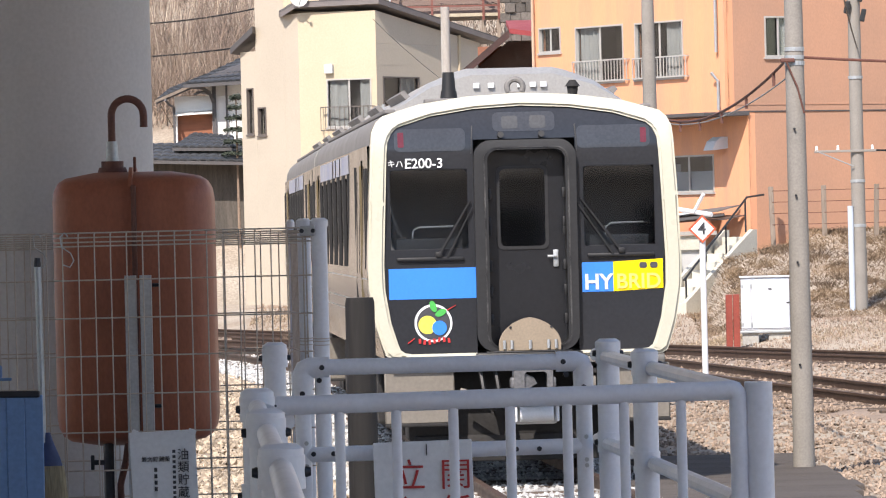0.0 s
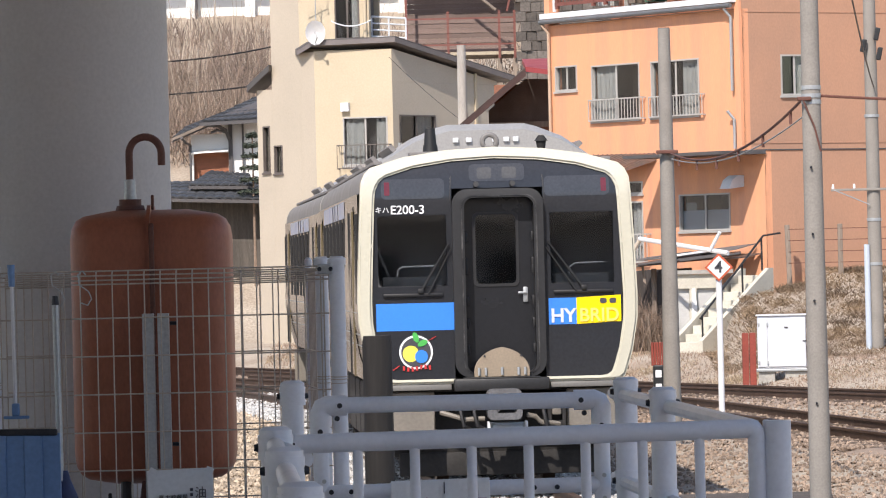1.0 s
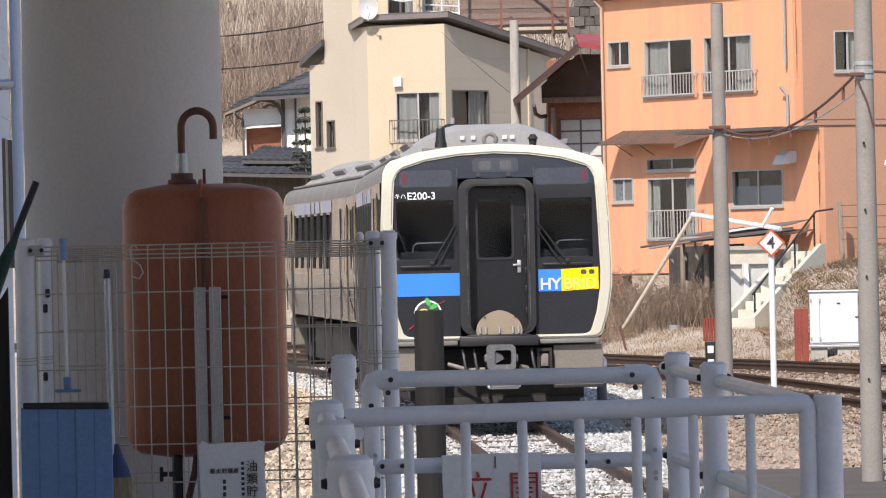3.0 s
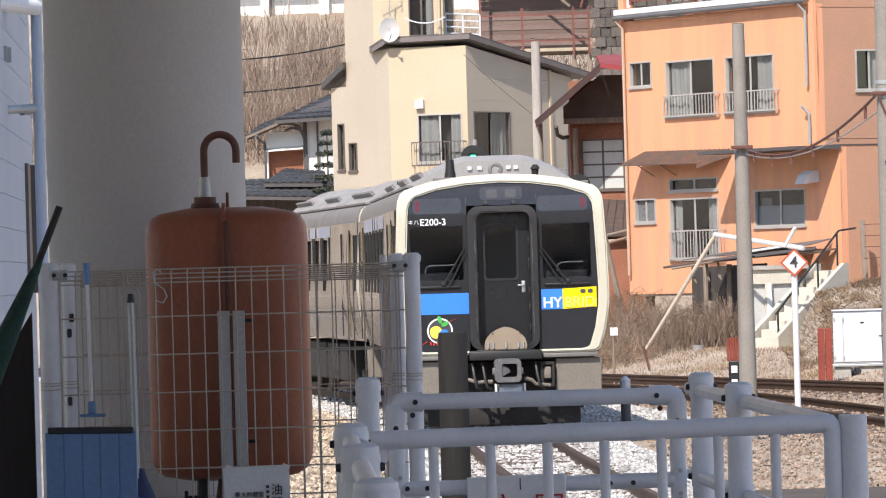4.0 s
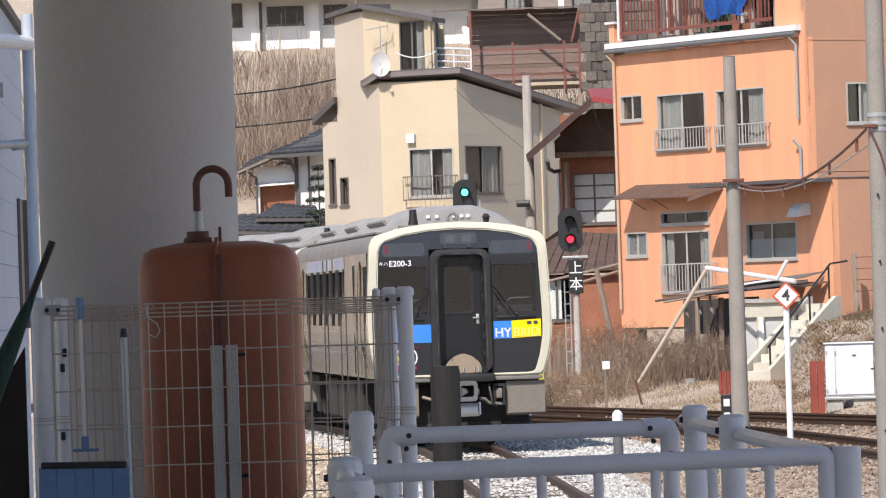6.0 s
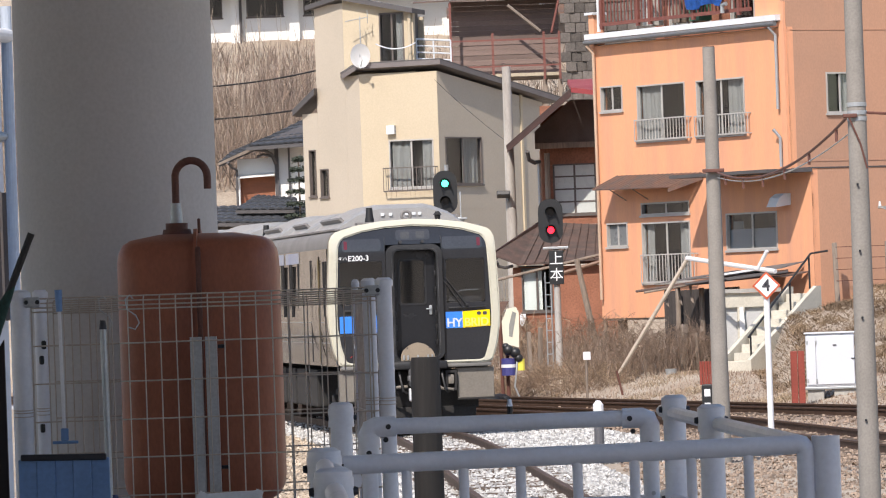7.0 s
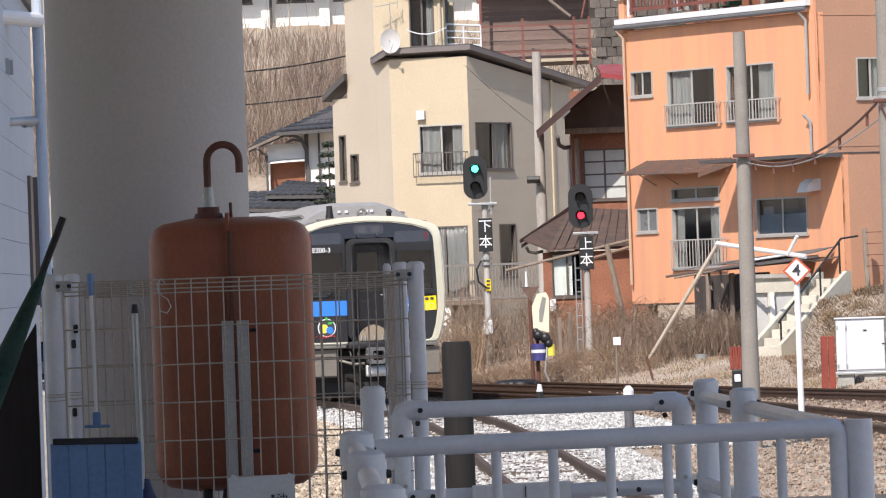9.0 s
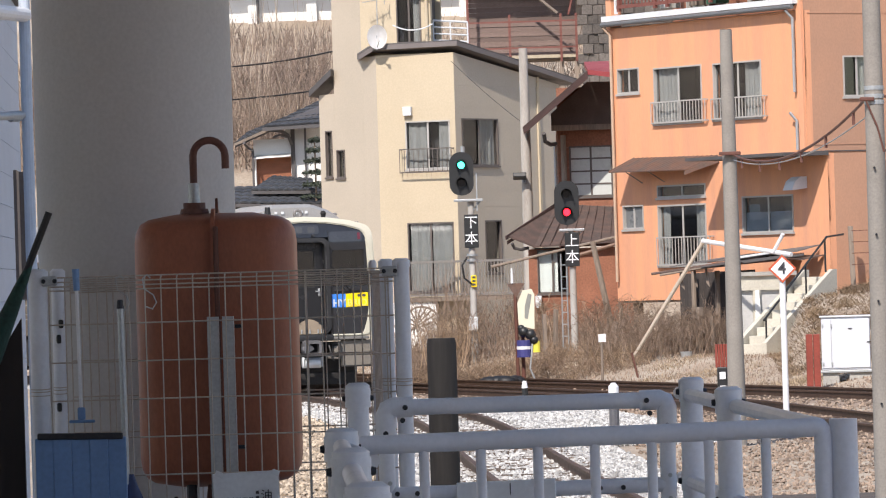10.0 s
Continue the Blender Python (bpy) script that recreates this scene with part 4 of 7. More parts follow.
    part("feed_pipe", tube(B(), [(-0.04, -0.1, 1.47), (-0.05, -0.1, 1.4), (-0.075, -0.1, 1.3), (-0.075, -0.1, 0.9)], 0.014, 8), rust_pipe, tank)


build_tank()

# notice on the tank's guard
notice = thing("tank_notice", "weathered white notice with dark upright writing on the tank guard", "notice board")
bm = box(B(), -1.095, 21.1, 1.30, 0.255, 0.006, 0.47, 0.002, ry=-2)
part("board", bm, white_board, notice)
for i, ch in enumerate("油類貯蔵箇所"):
    lettering("writing", ch, 0.047, ink, pose(-1.022, 21.094, 1.44 - i * 0.049) @ FACE, notice)
for i, ch in enumerate("最大貯蔵量"):
    lettering("writing", ch, 0.022, ink, pose(-1.175 + i * 0.023, 21.094, 1.425) @ FACE, notice)
bm = B()
for i in range(13):
    box(bm, -1.058, 21.095, 1.455 - i * 0.02, 0.012, 0.002, 0.012)
for i in range(4):
    box(bm, -1.13, 21.095, 1.385 - i * 0.025, 0.012, 0.002, 0.016)
tagged(part("small_writing", bm, ink, notice), kind="stuff")
for x in (-1.205, -0.985):
    part("tape", box(B(), x, 21.093, 1.53, 0.03, 0.004, 0.02, 0.001, ry=25), white_board, notice)

# brooms, snow shovel and a furled net leaning by the fence
squeegee = thing("squeegee", "white-handled squeegee with blue grip hung on the fence", "squeegee")
part("grip", rod(B(), (-1.744, 21.14, 2.345), (-1.742, 21.14, 2.26), 0.015, 0.012, 10), blue_plastic, squeegee, "blue plastic grip")
part("handle", rod(B(), (-1.742, 21.14, 2.26), (-1.738, 21.14, 1.78), 0.007, seg=8), white_paint, squeegee)
bm = box(B(), -1.737, 21.14, 1.78, 0.03, 0.03, 0.05, 0.006)
box(bm, -1.735, 21.14, 1.75, 0.10, 0.02, 0.012, 0.003)
part("head", bm, blue_plastic, squeegee)

broom = thing("broom", "straw broom with a grey pole and blue collar against the fence", "broom")
part("pole", rod(B(), (-1.573, 21.13, 2.19), (-1.565, 21.1, 1.50), 0.013, seg=10), galv, broom)
part("pole_end", rod(B(), (-1.573, 21.13, 2.185), (-1.573, 21.13, 2.22), 0.015, 0.011, 10), bolt_dark, broom)
bm = loft(B(), [[(-1.555 + w * math.cos(a), 21.1 + 0.35 * w * math.sin(a), z) for a in np.linspace(0, 5.8, 14)] for z, w in ((1.54, 0.018), (1.50, 0.03), (1.44, 0.055), (1.40, 0.065))], cap0=True, cap1=True)
part("collar", bm, mat("navy_plastic", (0.03, 0.05, 0.14), 0.5, bump=0.02), broom, "navy blue collar", smooth=True)
bm = loft(B(), [[(-1.55 + w * math.cos(a), 21.1 + 0.35 * w * math.sin(a), z) for a in np.linspace(0, 5.8, 14)] for z, w in ((1.41, 0.064), (1.2, 0.085), (0.95, 0.10), (0.86, 0.10))], cap0=True, cap1=True)
part("bristles", bm, bristle, broom)

shovel = thing("snow_shovel", "blue plastic snow shovel standing blade up by the fence", "snow shovel")
for i in range(5):
    part("blade_rib", box(B(), -1.86 + i * 0.07, 20.85, 1.42, 0.0705, 0.012 + 0.01 * (i % 2), 0.55, 0.004), blue_plastic, shovel, "ribbed blue blade")
part("blade_edge", box(B(), -1.72, 20.845, 1.70, 0.33, 0.025, 0.025, 0.005, ry=1), bolt_dark, shovel, "dark worn metal edge")
part("shaft", rod(B(), (-1.72, 20.88, 0.86), (-1.72, 20.88, 1.2), 0.015, seg=8), galv, shovel)

net = thing("furled_net_pole", "dark pole with a furled green net leaning on the pillar", "net pole")
part("pole", rod(B(), (-1.785, 20.5, 2.56), (-1.885, 20.5, 2.32), 0.014, seg=10), black_rubber, net)
bm = loft(B(), [[(x + w * math.cos(a), 20.5 + w * math.sin(a), z) for a in np.linspace(0, 5.8, 12)] for x, z, w in ((-1.865, 2.36, 0.012), (-1.89, 2.31, 0.022), (-1.945, 2.19, 0.035), (-2.02, 2.03, 0.05), (-2.10, 1.85, 0.055), (-2.2, 1.6, 0.06), (-2.5, 0.87, 0.05))], cap0=True, cap1=True)
part("net", bm, mat("dark_green_net", (0.01, 0.045, 0.035), 0.8, vary=0.3, scale=8, grain=60, bump=0.4), net, "furled dark green net", smooth=True)
bm = prism(B(), [(-2.35, 20.9, 0.86), (-1.94, 20.9, 0.86), (-1.94, 20.9, 2.16), (-1.99, 20.9, 2.08), (-2.07, 20.9, 1.90), (-2.35, 20.9, 1.30)], (0, 0.03, 0))
tagged(part("leaning_board", bm, mat("dark_brown_board", (0.016, 0.010, 0.009), 0.8, vary=0.2, scale=4, stretch=(1, 1, 0.1))), "dark brown slant-topped board standing by the fence post", "board")


# ---- tubular railings at the platform end ----
def clamp(parent, x, y, z, r, toward):
    """A cast clamp with bolts, where a rail meets a post."""
    bm = rod(B(), (x, y, z - 0.035), (x, y, z + 0.035), r + 0.008, seg=20)
    c = part("clamp", bm, pipe_paint, parent, smooth=True)
    d = Vector(toward).normalized()
    side = Vector((-d.y, d.x, 0))
    for k in (-1, 1):
        p = Vector((x, y, z)) + side * k * (r + 0.006)
        part("bolt", rod(B(), p, p + side * k * 0.013, 0.013, 0.009, 10), bolt_dark, c, smooth=True)


def rail(parent, a, b, r, name="rail"):
    return part(name, rod(B(), a, b, r, seg=18), pipe_paint, parent, smooth=True)


# gate-like front rail with upright bars
gate = thing("bar_railing", "pale grey tubular railing with upright bars", "railing")
bend = [(0.782 + 0.025 * math.sin(a), 15.0, 1.822 - 0.025 + 0.025 * math.cos(a)) for a in np.linspace(0, math.pi / 2, 7)]
part("top_rail", tube(B(), [(-0.47, 15.0, 1.808), (0.767, 15.0, 1.821)] + bend + [(0.807, 15, 0.86)], 0.0265, 18), pipe_paint, gate, smooth=True)
for i in range(7):
    x = -0.298 + i * 0.1575
    part("upright_bar", rod(B(), (x, 15.0, 1.0), (x, 15.0, 1.80), 0.0145, seg=14), pipe_paint, gate, smooth=True)
part("bottom_rail", rod(B(), (-0.47, 15, 1.0), (0.807, 15, 1.0), 0.02, seg=14), pipe_paint, gate, smooth=True)
pipe_post(gate, 0.863, 15.0, 0.85, 1.855, 0.038, name="end_post", cap=False)
part("weld", box(B(), 0.833, 15.0, 1.80, 0.02, 0.02, 0.09, 0.004), pipe_paint, gate)

# far rail with bolted elbows
back = thing("elbow_railing", "pale grey tubular railing with bolted corner elbows", "railing")
ZB = 1.814
pts = [(-0.504, 19, 0.86), (-0.504, 19, ZB - 0.03)] + [(-0.504 + 0.025 * (1 - math.cos(a)), 19, ZB - 0.025 + 0.025 * math.sin(a)) for a in np.linspace(0.2, math.pi / 2, 5)] + [(0.415, 19, ZB)] + [(0.455 + 0.025 * math.sin(a), 19, ZB - 0.025 + 0.025 * math.cos(a)) for a in np.linspace(0.1, math.pi / 2, 5)] + [(0.48, 19, 0.86)]
part("bent_rail", tube(B(), pts, 0.0285, 18), pipe_paint, back, smooth=True)
for x, e in ((-0.504, 1), (0.48, -1)):
    pp = [(x, 19, ZB - 0.115), (x, 19, ZB - 0.024), (x + e * 0.007, 19, ZB - 0.007), (x + e * 0.024, 19, ZB), (x + e * 0.095, 19, ZB)]
    el = part("elbow", tube(B(), pp, 0.0355, 18), pipe_paint, back, smooth=True)
    for px, pz in ((x + e * 0.07, ZB), (x + e * 0.06, ZB - 0.045), (x + e * 0.0, ZB - 0.09)):
        part("bolt", rod(B(), (px, 18.955, pz), (px, 18.972, pz), 0.0095, seg=10), bolt_dark, el)
part("lower_rail", rod(B(), (-0.504, 19, 1.508), (0.48, 19, 1.518), 0.027, seg=16), pipe_paint, back, smooth=True)
for x in (-0.47, -0.40, 0.24, 0.32):
    part("bolt", rod(B(), (x, 18.96, 1.512), (x, 18.975, 1.512), 0.009, seg=8), bolt_dark, back)
for z in (1.55, 1.47, 1.45, 1.25):
    for x in (-0.494, 0.485):
        part("rivet", rod(B(), (x, 18.962, z), (x, 18.972, z), 0.008, seg=8), galv, back)

# railing at the sides, running back towards the station
side_r = thing("side_railing", "pale grey post and rail railing along the platform end", "railing", group="side railings")
for x, y, z in ((0.574, 19.2, 1.882), (0.641, 17.5, 1.882)):
    p = pipe_post(side_r, x, y, 0.85, z, 0.040)
    for zz in (1.835, 1.52):
        clamp(side_r, x, y, zz, 0.036, (0, 1, 0))
for z in (1.822, 1.515):
    part("ribbed_rail", rod(B(), (0.574 - 0.03, 19.6, z), (0.80, 15.06, z), 0.024, seg=10), pipe_paint, side_r)

left_r = thing("side_railing", "pale grey post and rail railing with cast clamps", "railing", group="side railings")
for x, y, z, r in ((-0.646, 20.5, 1.872, 0.041), (-0.535, 15.3, 1.846, 0.042), (-0.445, 13.3, 1.852, 0.042), (-0.345, 11.2, 1.846, 0.042)):
    pipe_post(left_r, x, y, 0.85, z, r)
    clamp(left_r, x, y, z - 0.055, r, (0.05, -1, 0))
    clamp(left_r, x, y, z - 0.30, r, (0.05, -1, 0))
for dz in (-0.055, -0.30):
    part("rail", rod(B(), (-0.535, 15.3, 1.85 + dz), (-0.345, 11.2, 1.85 + dz), 0.026, seg=14), pipe_paint, left_r, smooth=True)
    part("rail", rod(B(), (-0.345, 11.2, 1.85 + dz), (-0.25, 9.0, 1.85 + dz), 0.026, seg=14), pipe_paint, left_r, smooth=True)
    part("brace", rod(B(), (-0.535, 15.3, 1.845 + dz), (-0.445, 15.0, 1.82 + dz), 0.026, seg=14), pipe_paint, left_r, smooth=True)

# keep-out board
board = thing("notice_board", "white notice board with large red letters on the railing", "notice board")
part("board", box(B(), -0.085, 18.93, 1.30, 0.345, 0.008, 0.50, 0.003, ry=-1), white_board, board)
for col, x in (("関係", 0.025), ("立入", -0.135)):
    for i, ch in enumerate(col):
        lettering("writing", ch, 0.115, red_ink, pose(x, 18.92, 1.425 - i * 0.125) @ FACE, board)
part("crack", box(B(), -0.075, 18.922, 1.52, 0.004, 0.003, 0.04), ink, board)

for railing in (gate, back, side_r, left_r, board):
    railing.location = (0.008, 0, 0.005)

# stub of an old timber post on the trackside
post = thing("timber_post", "stub of a dark creosoted timber post", "post")
bm = B()
rings = []
for z, k in ((-0.25, 1.05), (0.4, 1.02), (1.0, 1.0), (1.5, 0.99), (1.90, 0.98), (1.93, 0.90)):
    rings.append([(-0.46 + 0.083 * k * math.cos(a) * (1 + 0.04 * math.sin(3 * a)), 30 + 0.083 * k * math.sin(a), z) for a in np.linspace(0, math.tau, 19)[:-1]])
loft(bm, rings, cap0=True, cap1=True)
part("stump", bm, timber_dark, post, smooth=True)

# ---- low building with pale siding beside the platform ----
shed = thing("siding_building", "pale blue-grey clapboard building with pipes", "building")
a, b = Vector((-2.87, 28, 0)), Vector((-3.40, 37.0, 0))
d = (b - a).normalized()
for i in range(22):
    z = -0.2 + i * 0.2
    bm = prism(B(), [(a.x, a.y, z), (b.x, b.y, z), (b.x, b.y, z + 0.197), (a.x, a.y, z + 0.197)], (-0.12, 0, 0))
    bmesh.ops.rotate(bm, verts=bm.verts, cent=(a.x, a.y, z), matrix=Matrix.Identity(3))
    part("siding_board", bm, siding_blue, shed)
part("wall", prism(B(), [(a.x - 0.125, a.y, -0.2), (b.x - 0.125, b.y, -0.2), (b.x - 0.125, b.y, 4.15), (a.x - 0.125, a.y, 4.15)], (-4, 0, 0)), siding_blue, shed)
part("roof_edge", prism(B(), [(a.x + 0.03, a.y, 4.2), (b.x + 0.03, b.y + 0.05, 4.2), (b.x + 0.03, b.y + 0.05, 4.26), (a.x + 0.03, a.y, 4.26)], (-4.2, 0, 0)), roof_dark, shed)
bm = B()
for dy in (0, 0.55):
    prism(bm, [(-3.335 + 0.0, 35.4 + dy, 2.2), (-3.36, 35.85 + dy, 2.2), (-3.36, 35.85 + dy, 3.05), (-3.335, 35.4 + dy, 3.05)], (0.05, 0.003, 0))
part("window", bm, frame_dark, shed)
part("rainwater_pipe", rod(B(), (-3.3, 31.5, 3.93), (-2.98, 33, 3.94), 0.045, seg=14), white_paint, shed, "white horizontal pipe")
part("downpipe", rod(B(), (-2.985, 33, -0.2), (-2.985, 33, 4.12), 0.035, seg=14), siding_blue, shed)
bm = rod(B(), (-3.3, 32.5, 3.31), (-3.0, 33, 3.33), 0.026, seg=12)
rod(bm, (-3.08, 32.9, 3.32), (-3.03, 32.96, 3.325), 0.034, seg=12)
part("bracket_pipe", bm, galv, shed)
bm = B()
for i in range(5):
    box(bm, -3.18 + i * 0.02, 32.2 + i * 0.05, 3.66 - i * 0.006, 0.03, 0.02, 0.09)
part("louvre", bm, galv, shed)

# ---- unseen building behind the platform, added to shape the train's reflections ----
st_b = thing("station_building", "plain grey building behind the platform, unseen, added for reflections", "station building")
part("wall", box(B(), -2, -26, 1.6, 40, 0.4, 3.6), mat("shaded_grey_wall", (0.58, 0.58, 0.57), 0.8, vary=0.08, scale=0.6), st_b)
part("roof", box(B(), -2, -28, 3.5, 42, 6, 0.2), roof_dark, st_b)
bm = B()
for i in range(9):
    box(bm, -18 + i * 4, -25.75, 2.2, 1.8, 0.1, 1.2, 0.01)
tagged(part("window", bm, black_gloss, st_b), kind="stuff")


# ---- buildings ----
class Wall:
    """A vertical wall line from a to b (left to right as the station sees it), with s metres along it."""

    def __init__(self, a, b):
        self.a, self.b = Vector((*a, 0)), Vector((*b, 0))
        self.u = (self.b - self.a).normalized()
        self.n = Vector((self.u.y, -self.u.x, 0))
        self.len = (self.b - self.a).length

    def p(self, s, z, out=0.0):
        return self.a + self.u * s + self.n * out + Vector((0, 0, z))


def wall_mesh(w, s0, s1, z0, z1, holes, material, parent, thick=0.18, name="wall", out=0.0, label=""):
    ss = sorted({s0, s1, *[h[0] for h in holes], *[h[2] for h in holes]})
    zs = sorted({z0, z1, *[h[1] for h in holes], *[h[3] for h in holes]})
    ss, zs = [s for s in ss if s0 <= s <= s1], [z for z in zs if z0 <= z <= z1]
    bm = B()
    f = [[bm.verts.new(w.p(s, z, out)) for s in ss] for z in zs]
    k = [[bm.verts.new(w.p(s, z, out - thick)) for s in ss] for z in zs]
    ns, nz = len(ss) - 1, len(zs) - 1
    solid = [[not any(h[0] <= (ss[i] + ss[i + 1]) / 2 <= h[2] and h[1] <= (zs[j] + zs[j + 1]) / 2 <= h[3] for h in holes) for i in range(ns)] for j in range(nz)]
    ok = lambda i, j: 0 <= i < ns and 0 <= j < nz and solid[j][i]
    for j in range(nz):
        for i in range(ns):
            if not solid[j][i]:
                continue
            bm.faces.new((f[j][i], f[j][i + 1], f[j + 1][i + 1], f[j + 1][i]))
            bm.faces.new((k[j][i], k[j + 1][i], k[j + 1][i + 1], k[j][i + 1]))
            for di, dj, a, b in ((-1, 0, (j, i), (j + 1, i)), (1, 0, (j, i + 1), (j + 1, i + 1)), (0, -1, (j, i), (j, i + 1)), (0, 1, (j + 1, i), (j + 1, i + 1))):
                if not ok(i + di, j + dj):
                    bm.faces.new((f[a[0]][a[1]], f[b[0]][b[1]], k[b[0]][b[1]], k[a[0]][a[1]]))
    return part(name, bm, material, parent, label)


def wbox(bm, w, s0, z0, s1, z1, out0, out1):
    """A box on a wall: s, z ranges and how far it stands out."""
    pts = [w.p(s0, z0, out0), w.p(s1, z0, out0), w.p(s1, z1, out0), w.p(s0, z1, out0)]
    return prism(bm, pts, w.n * (out1 - out0))


def window(parent, w, s0, z0, s1, z1, frame_mat, panes=2, curtains=(), out=0.0, fw=0.036, room=True, glass_mat=None, bars=0):
    """A sliding window set in its opening: frame, panes, curtains and the dark room behind."""
    bm = B()
    for r in ((s0, z0, s1, z0 + fw), (s0, z1 - fw, s1, z1), (s0, z0 + fw, s0 + fw, z1 - fw), (s1 - fw, z0 + fw, s1, z1 - fw)):
        wbox(bm, w, *r, out - 0.10, out + 0.02)
    win = part("window", bm, frame_mat, parent)
    part("sill", wbox(B(), w, s0 - 0.03, z0 - 0.05, s1 + 0.03, z0 - 0.003, out - 0.06, out + 0.05), frame_mat, win)
    pw = (s1 - s0 - 2 * fw) / panes
    for i in range(panes):
        a = s0 + fw + i * pw
        o = out - 0.06 + 0.025 * (i % 2)
        g = part("pane", wbox(B(), w, a, z0 + fw, a + pw, z1 - fw, o - 0.008, o), glass_mat or house_glass, win)
        g.visible_shadow = False
        if i:
            part("stile", wbox(B(), w, a - 0.025, z0 + fw, a + 0.025, z1 - fw, o, o + 0.02), frame_mat, win)
        for j in range(bars):
            zz = z0 + (z1 - z0) * (j + 1) / (bars + 1)
            part("glazing_bar", wbox(B(), w, a, zz - 0.02, a + pw, zz + 0.02, o, o + 0.015), frame_mat, win)
    for c0, c1 in curtains:
        bm = B()
        n = max(6, int((c1 - c0) / 0.05))
        top, bot = [], []
        for i in range(n + 1):
            s = c0 + (c1 - c0) * i / n
            o = out - 0.105 + 0.018 * math.sin(i * 1.9) + 0.012 * math.sin(i * 0.7)
            top.append(bm.verts.new(w.p(s, z1 - fw, o)))
            bot.append(bm.verts.new(w.p(s + 0.02 * math.sin(i), z0 + fw, o)))
        for i in range(n):
            bm.faces.new((bot[i], bot[i + 1], top[i + 1], top[i]))
        part("curtain", bm, curtain, win, smooth=True)
    if room:
        # box in a dark colour that carries the room's shade
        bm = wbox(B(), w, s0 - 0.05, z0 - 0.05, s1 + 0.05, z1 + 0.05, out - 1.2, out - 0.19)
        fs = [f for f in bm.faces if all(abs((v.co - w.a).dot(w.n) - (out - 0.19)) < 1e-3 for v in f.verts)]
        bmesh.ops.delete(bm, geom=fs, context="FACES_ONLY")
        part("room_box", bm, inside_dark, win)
    return win


def guard_rail(parent, w, s0, s1, z0, z1, out, material, step=0.12, r=0.008):
    """A window guard: top and bottom bars with thin uprights."""
    bm = B()
    for z in (z0, z1):
        wbox(bm, w, s0, z - 0.015, s1, z + 0.015, out - 0.015, out + 0.015)
    for s in (s0, s1):
        wbox(bm, w, s - 0.012, z1 - 0.02, s + 0.012, z1 + 0.01, 0, out)
        wbox(bm, w, s - 0.012, z0 - 0.02, s + 0.012, z0 + 0.01, 0, out)
    g = part("window_guard", bm, material, parent)
    n = int((s1 - s0) / step)
    for i in range(n + 1):
        s = s0 + (s1 - s0) * i / n
        part("baluster", wbox(B(), w, s - r, z0, s + r, z1, out - r, out + r), material, g)
    return g


def slab(bm, pts, thick):
    return prism(bm, pts, (0, 0, thick))


def build_orange():
    h = thing("orange_building", "orange rendered three-storey house with sliding windows and rooftop balcony", "house")
    W = Wall((2.25, 128.0), (6.47, 121.5))
    side_dir = Vector((0.839, 0.545, 0))
    S = Wall((6.47, 121.5), tuple((Vector((6.47, 121.5, 0)) + side_dir * 10).xy))
    up = [(0.26, 6.42, 1.17, 7.01), (1.77, 5.66, 3.72, 6.96), (4.18, 5.66, 6.08, 6.95)]
    lo = [(0.33, 3.23, 1.19, 3.79), (1.78, 3.93, 3.74, 4.22), (1.78, 2.35, 3.74, 3.76), (5.18, 3.03, 7.16, 3.87)]
    wall_mesh(W, 0, W.len, 4.78, 7.98, up, orange_wall, h, label="sunlit orange render")
    wall_mesh(W, 0, 8.5, 1.55, 4.776, lo, orange_wall, h)
    sw = [(1.05, 6.03, 1.85, 6.95), (0.95, 9.15, 2.3, 10.4)]
    wall_mesh(S, 0.004, 10, 4.78, 11.4, sw, orange_side, h, label="faded orange render of the gable side, shade partly in its colour")
    S2 = Wall(tuple(W.p(8.5, 0).xy), tuple((W.p(8.5, 0) + side_dir * 10).xy))
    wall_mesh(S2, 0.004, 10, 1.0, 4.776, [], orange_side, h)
    part("ledge_roof", slab(B(), [W.p(7.7, 4.78, 0.0), W.p(8.52, 4.78, 0.0), S2.p(10, 4.78, 0.02), S.p(10, 4.78, -0.1)], 0.025), roof_dark, h)
    # string courses on the side
    for z in (4.95, 7.9):
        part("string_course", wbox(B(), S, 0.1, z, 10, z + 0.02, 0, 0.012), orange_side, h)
    # rear and far walls, floors
    back = side_dir * 9
    for z0, z1 in ((1.5, 1.6), (7.9, 8.0)):
        part("floor_slab", slab(B(), [W.p(0.05, z0, -0.1), W.p(7.7, z0, -0.1), W.p(7.7, z0, -0.1) + back, W.p(0.05, z0, -0.1) + back], z1 - z0), concrete, h)
    L = Wall(tuple((W.p(0, 0) + back).xy), tuple(W.p(0, 0).xy))
    wall_mesh(L, 0, L.len - 0.19, 1.55, 7.98, [], orange_wall, h)
    K = Wall(tuple((W.p(8, 0) + back).xy), tuple((W.p(0, 0) + back).xy))
    wall_mesh(K, 0, 8, 0.5, 8.0, [], orange_wall, h)
    for wv, c in zip(up, ([], [(1.84, 2.60)], [(5.3, 5.95)])):
        window(h, W, *wv, frame_alu if wv[0] < 1 else frame_alu, 2, c)
    window(h, W, *lo[0], frame_alu, 2, glass_mat=mat("frosted_pane", (0.16, 0.17, 0.175), 0.3, vary=0.1, scale=4, bump=0.1))
    window(h, W, *lo[1], frame_alu, 2)
    window(h, W, *lo[2], frame_alu, 2, [(3.2, 3.68), (1.85, 2.1)])
    window(h, W, *lo[3], frame_alu, 2)
    part("window_screen", wbox(B(), W, 5.22, 3.07, 7.12, 3.50, -0.085, -0.078), white_board, h, "pale paper screen behind the panes")
    part("window_screen", wbox(B(), W, 5.35, 3.5, 5.75, 3.68, -0.085, -0.078), curtain, h)
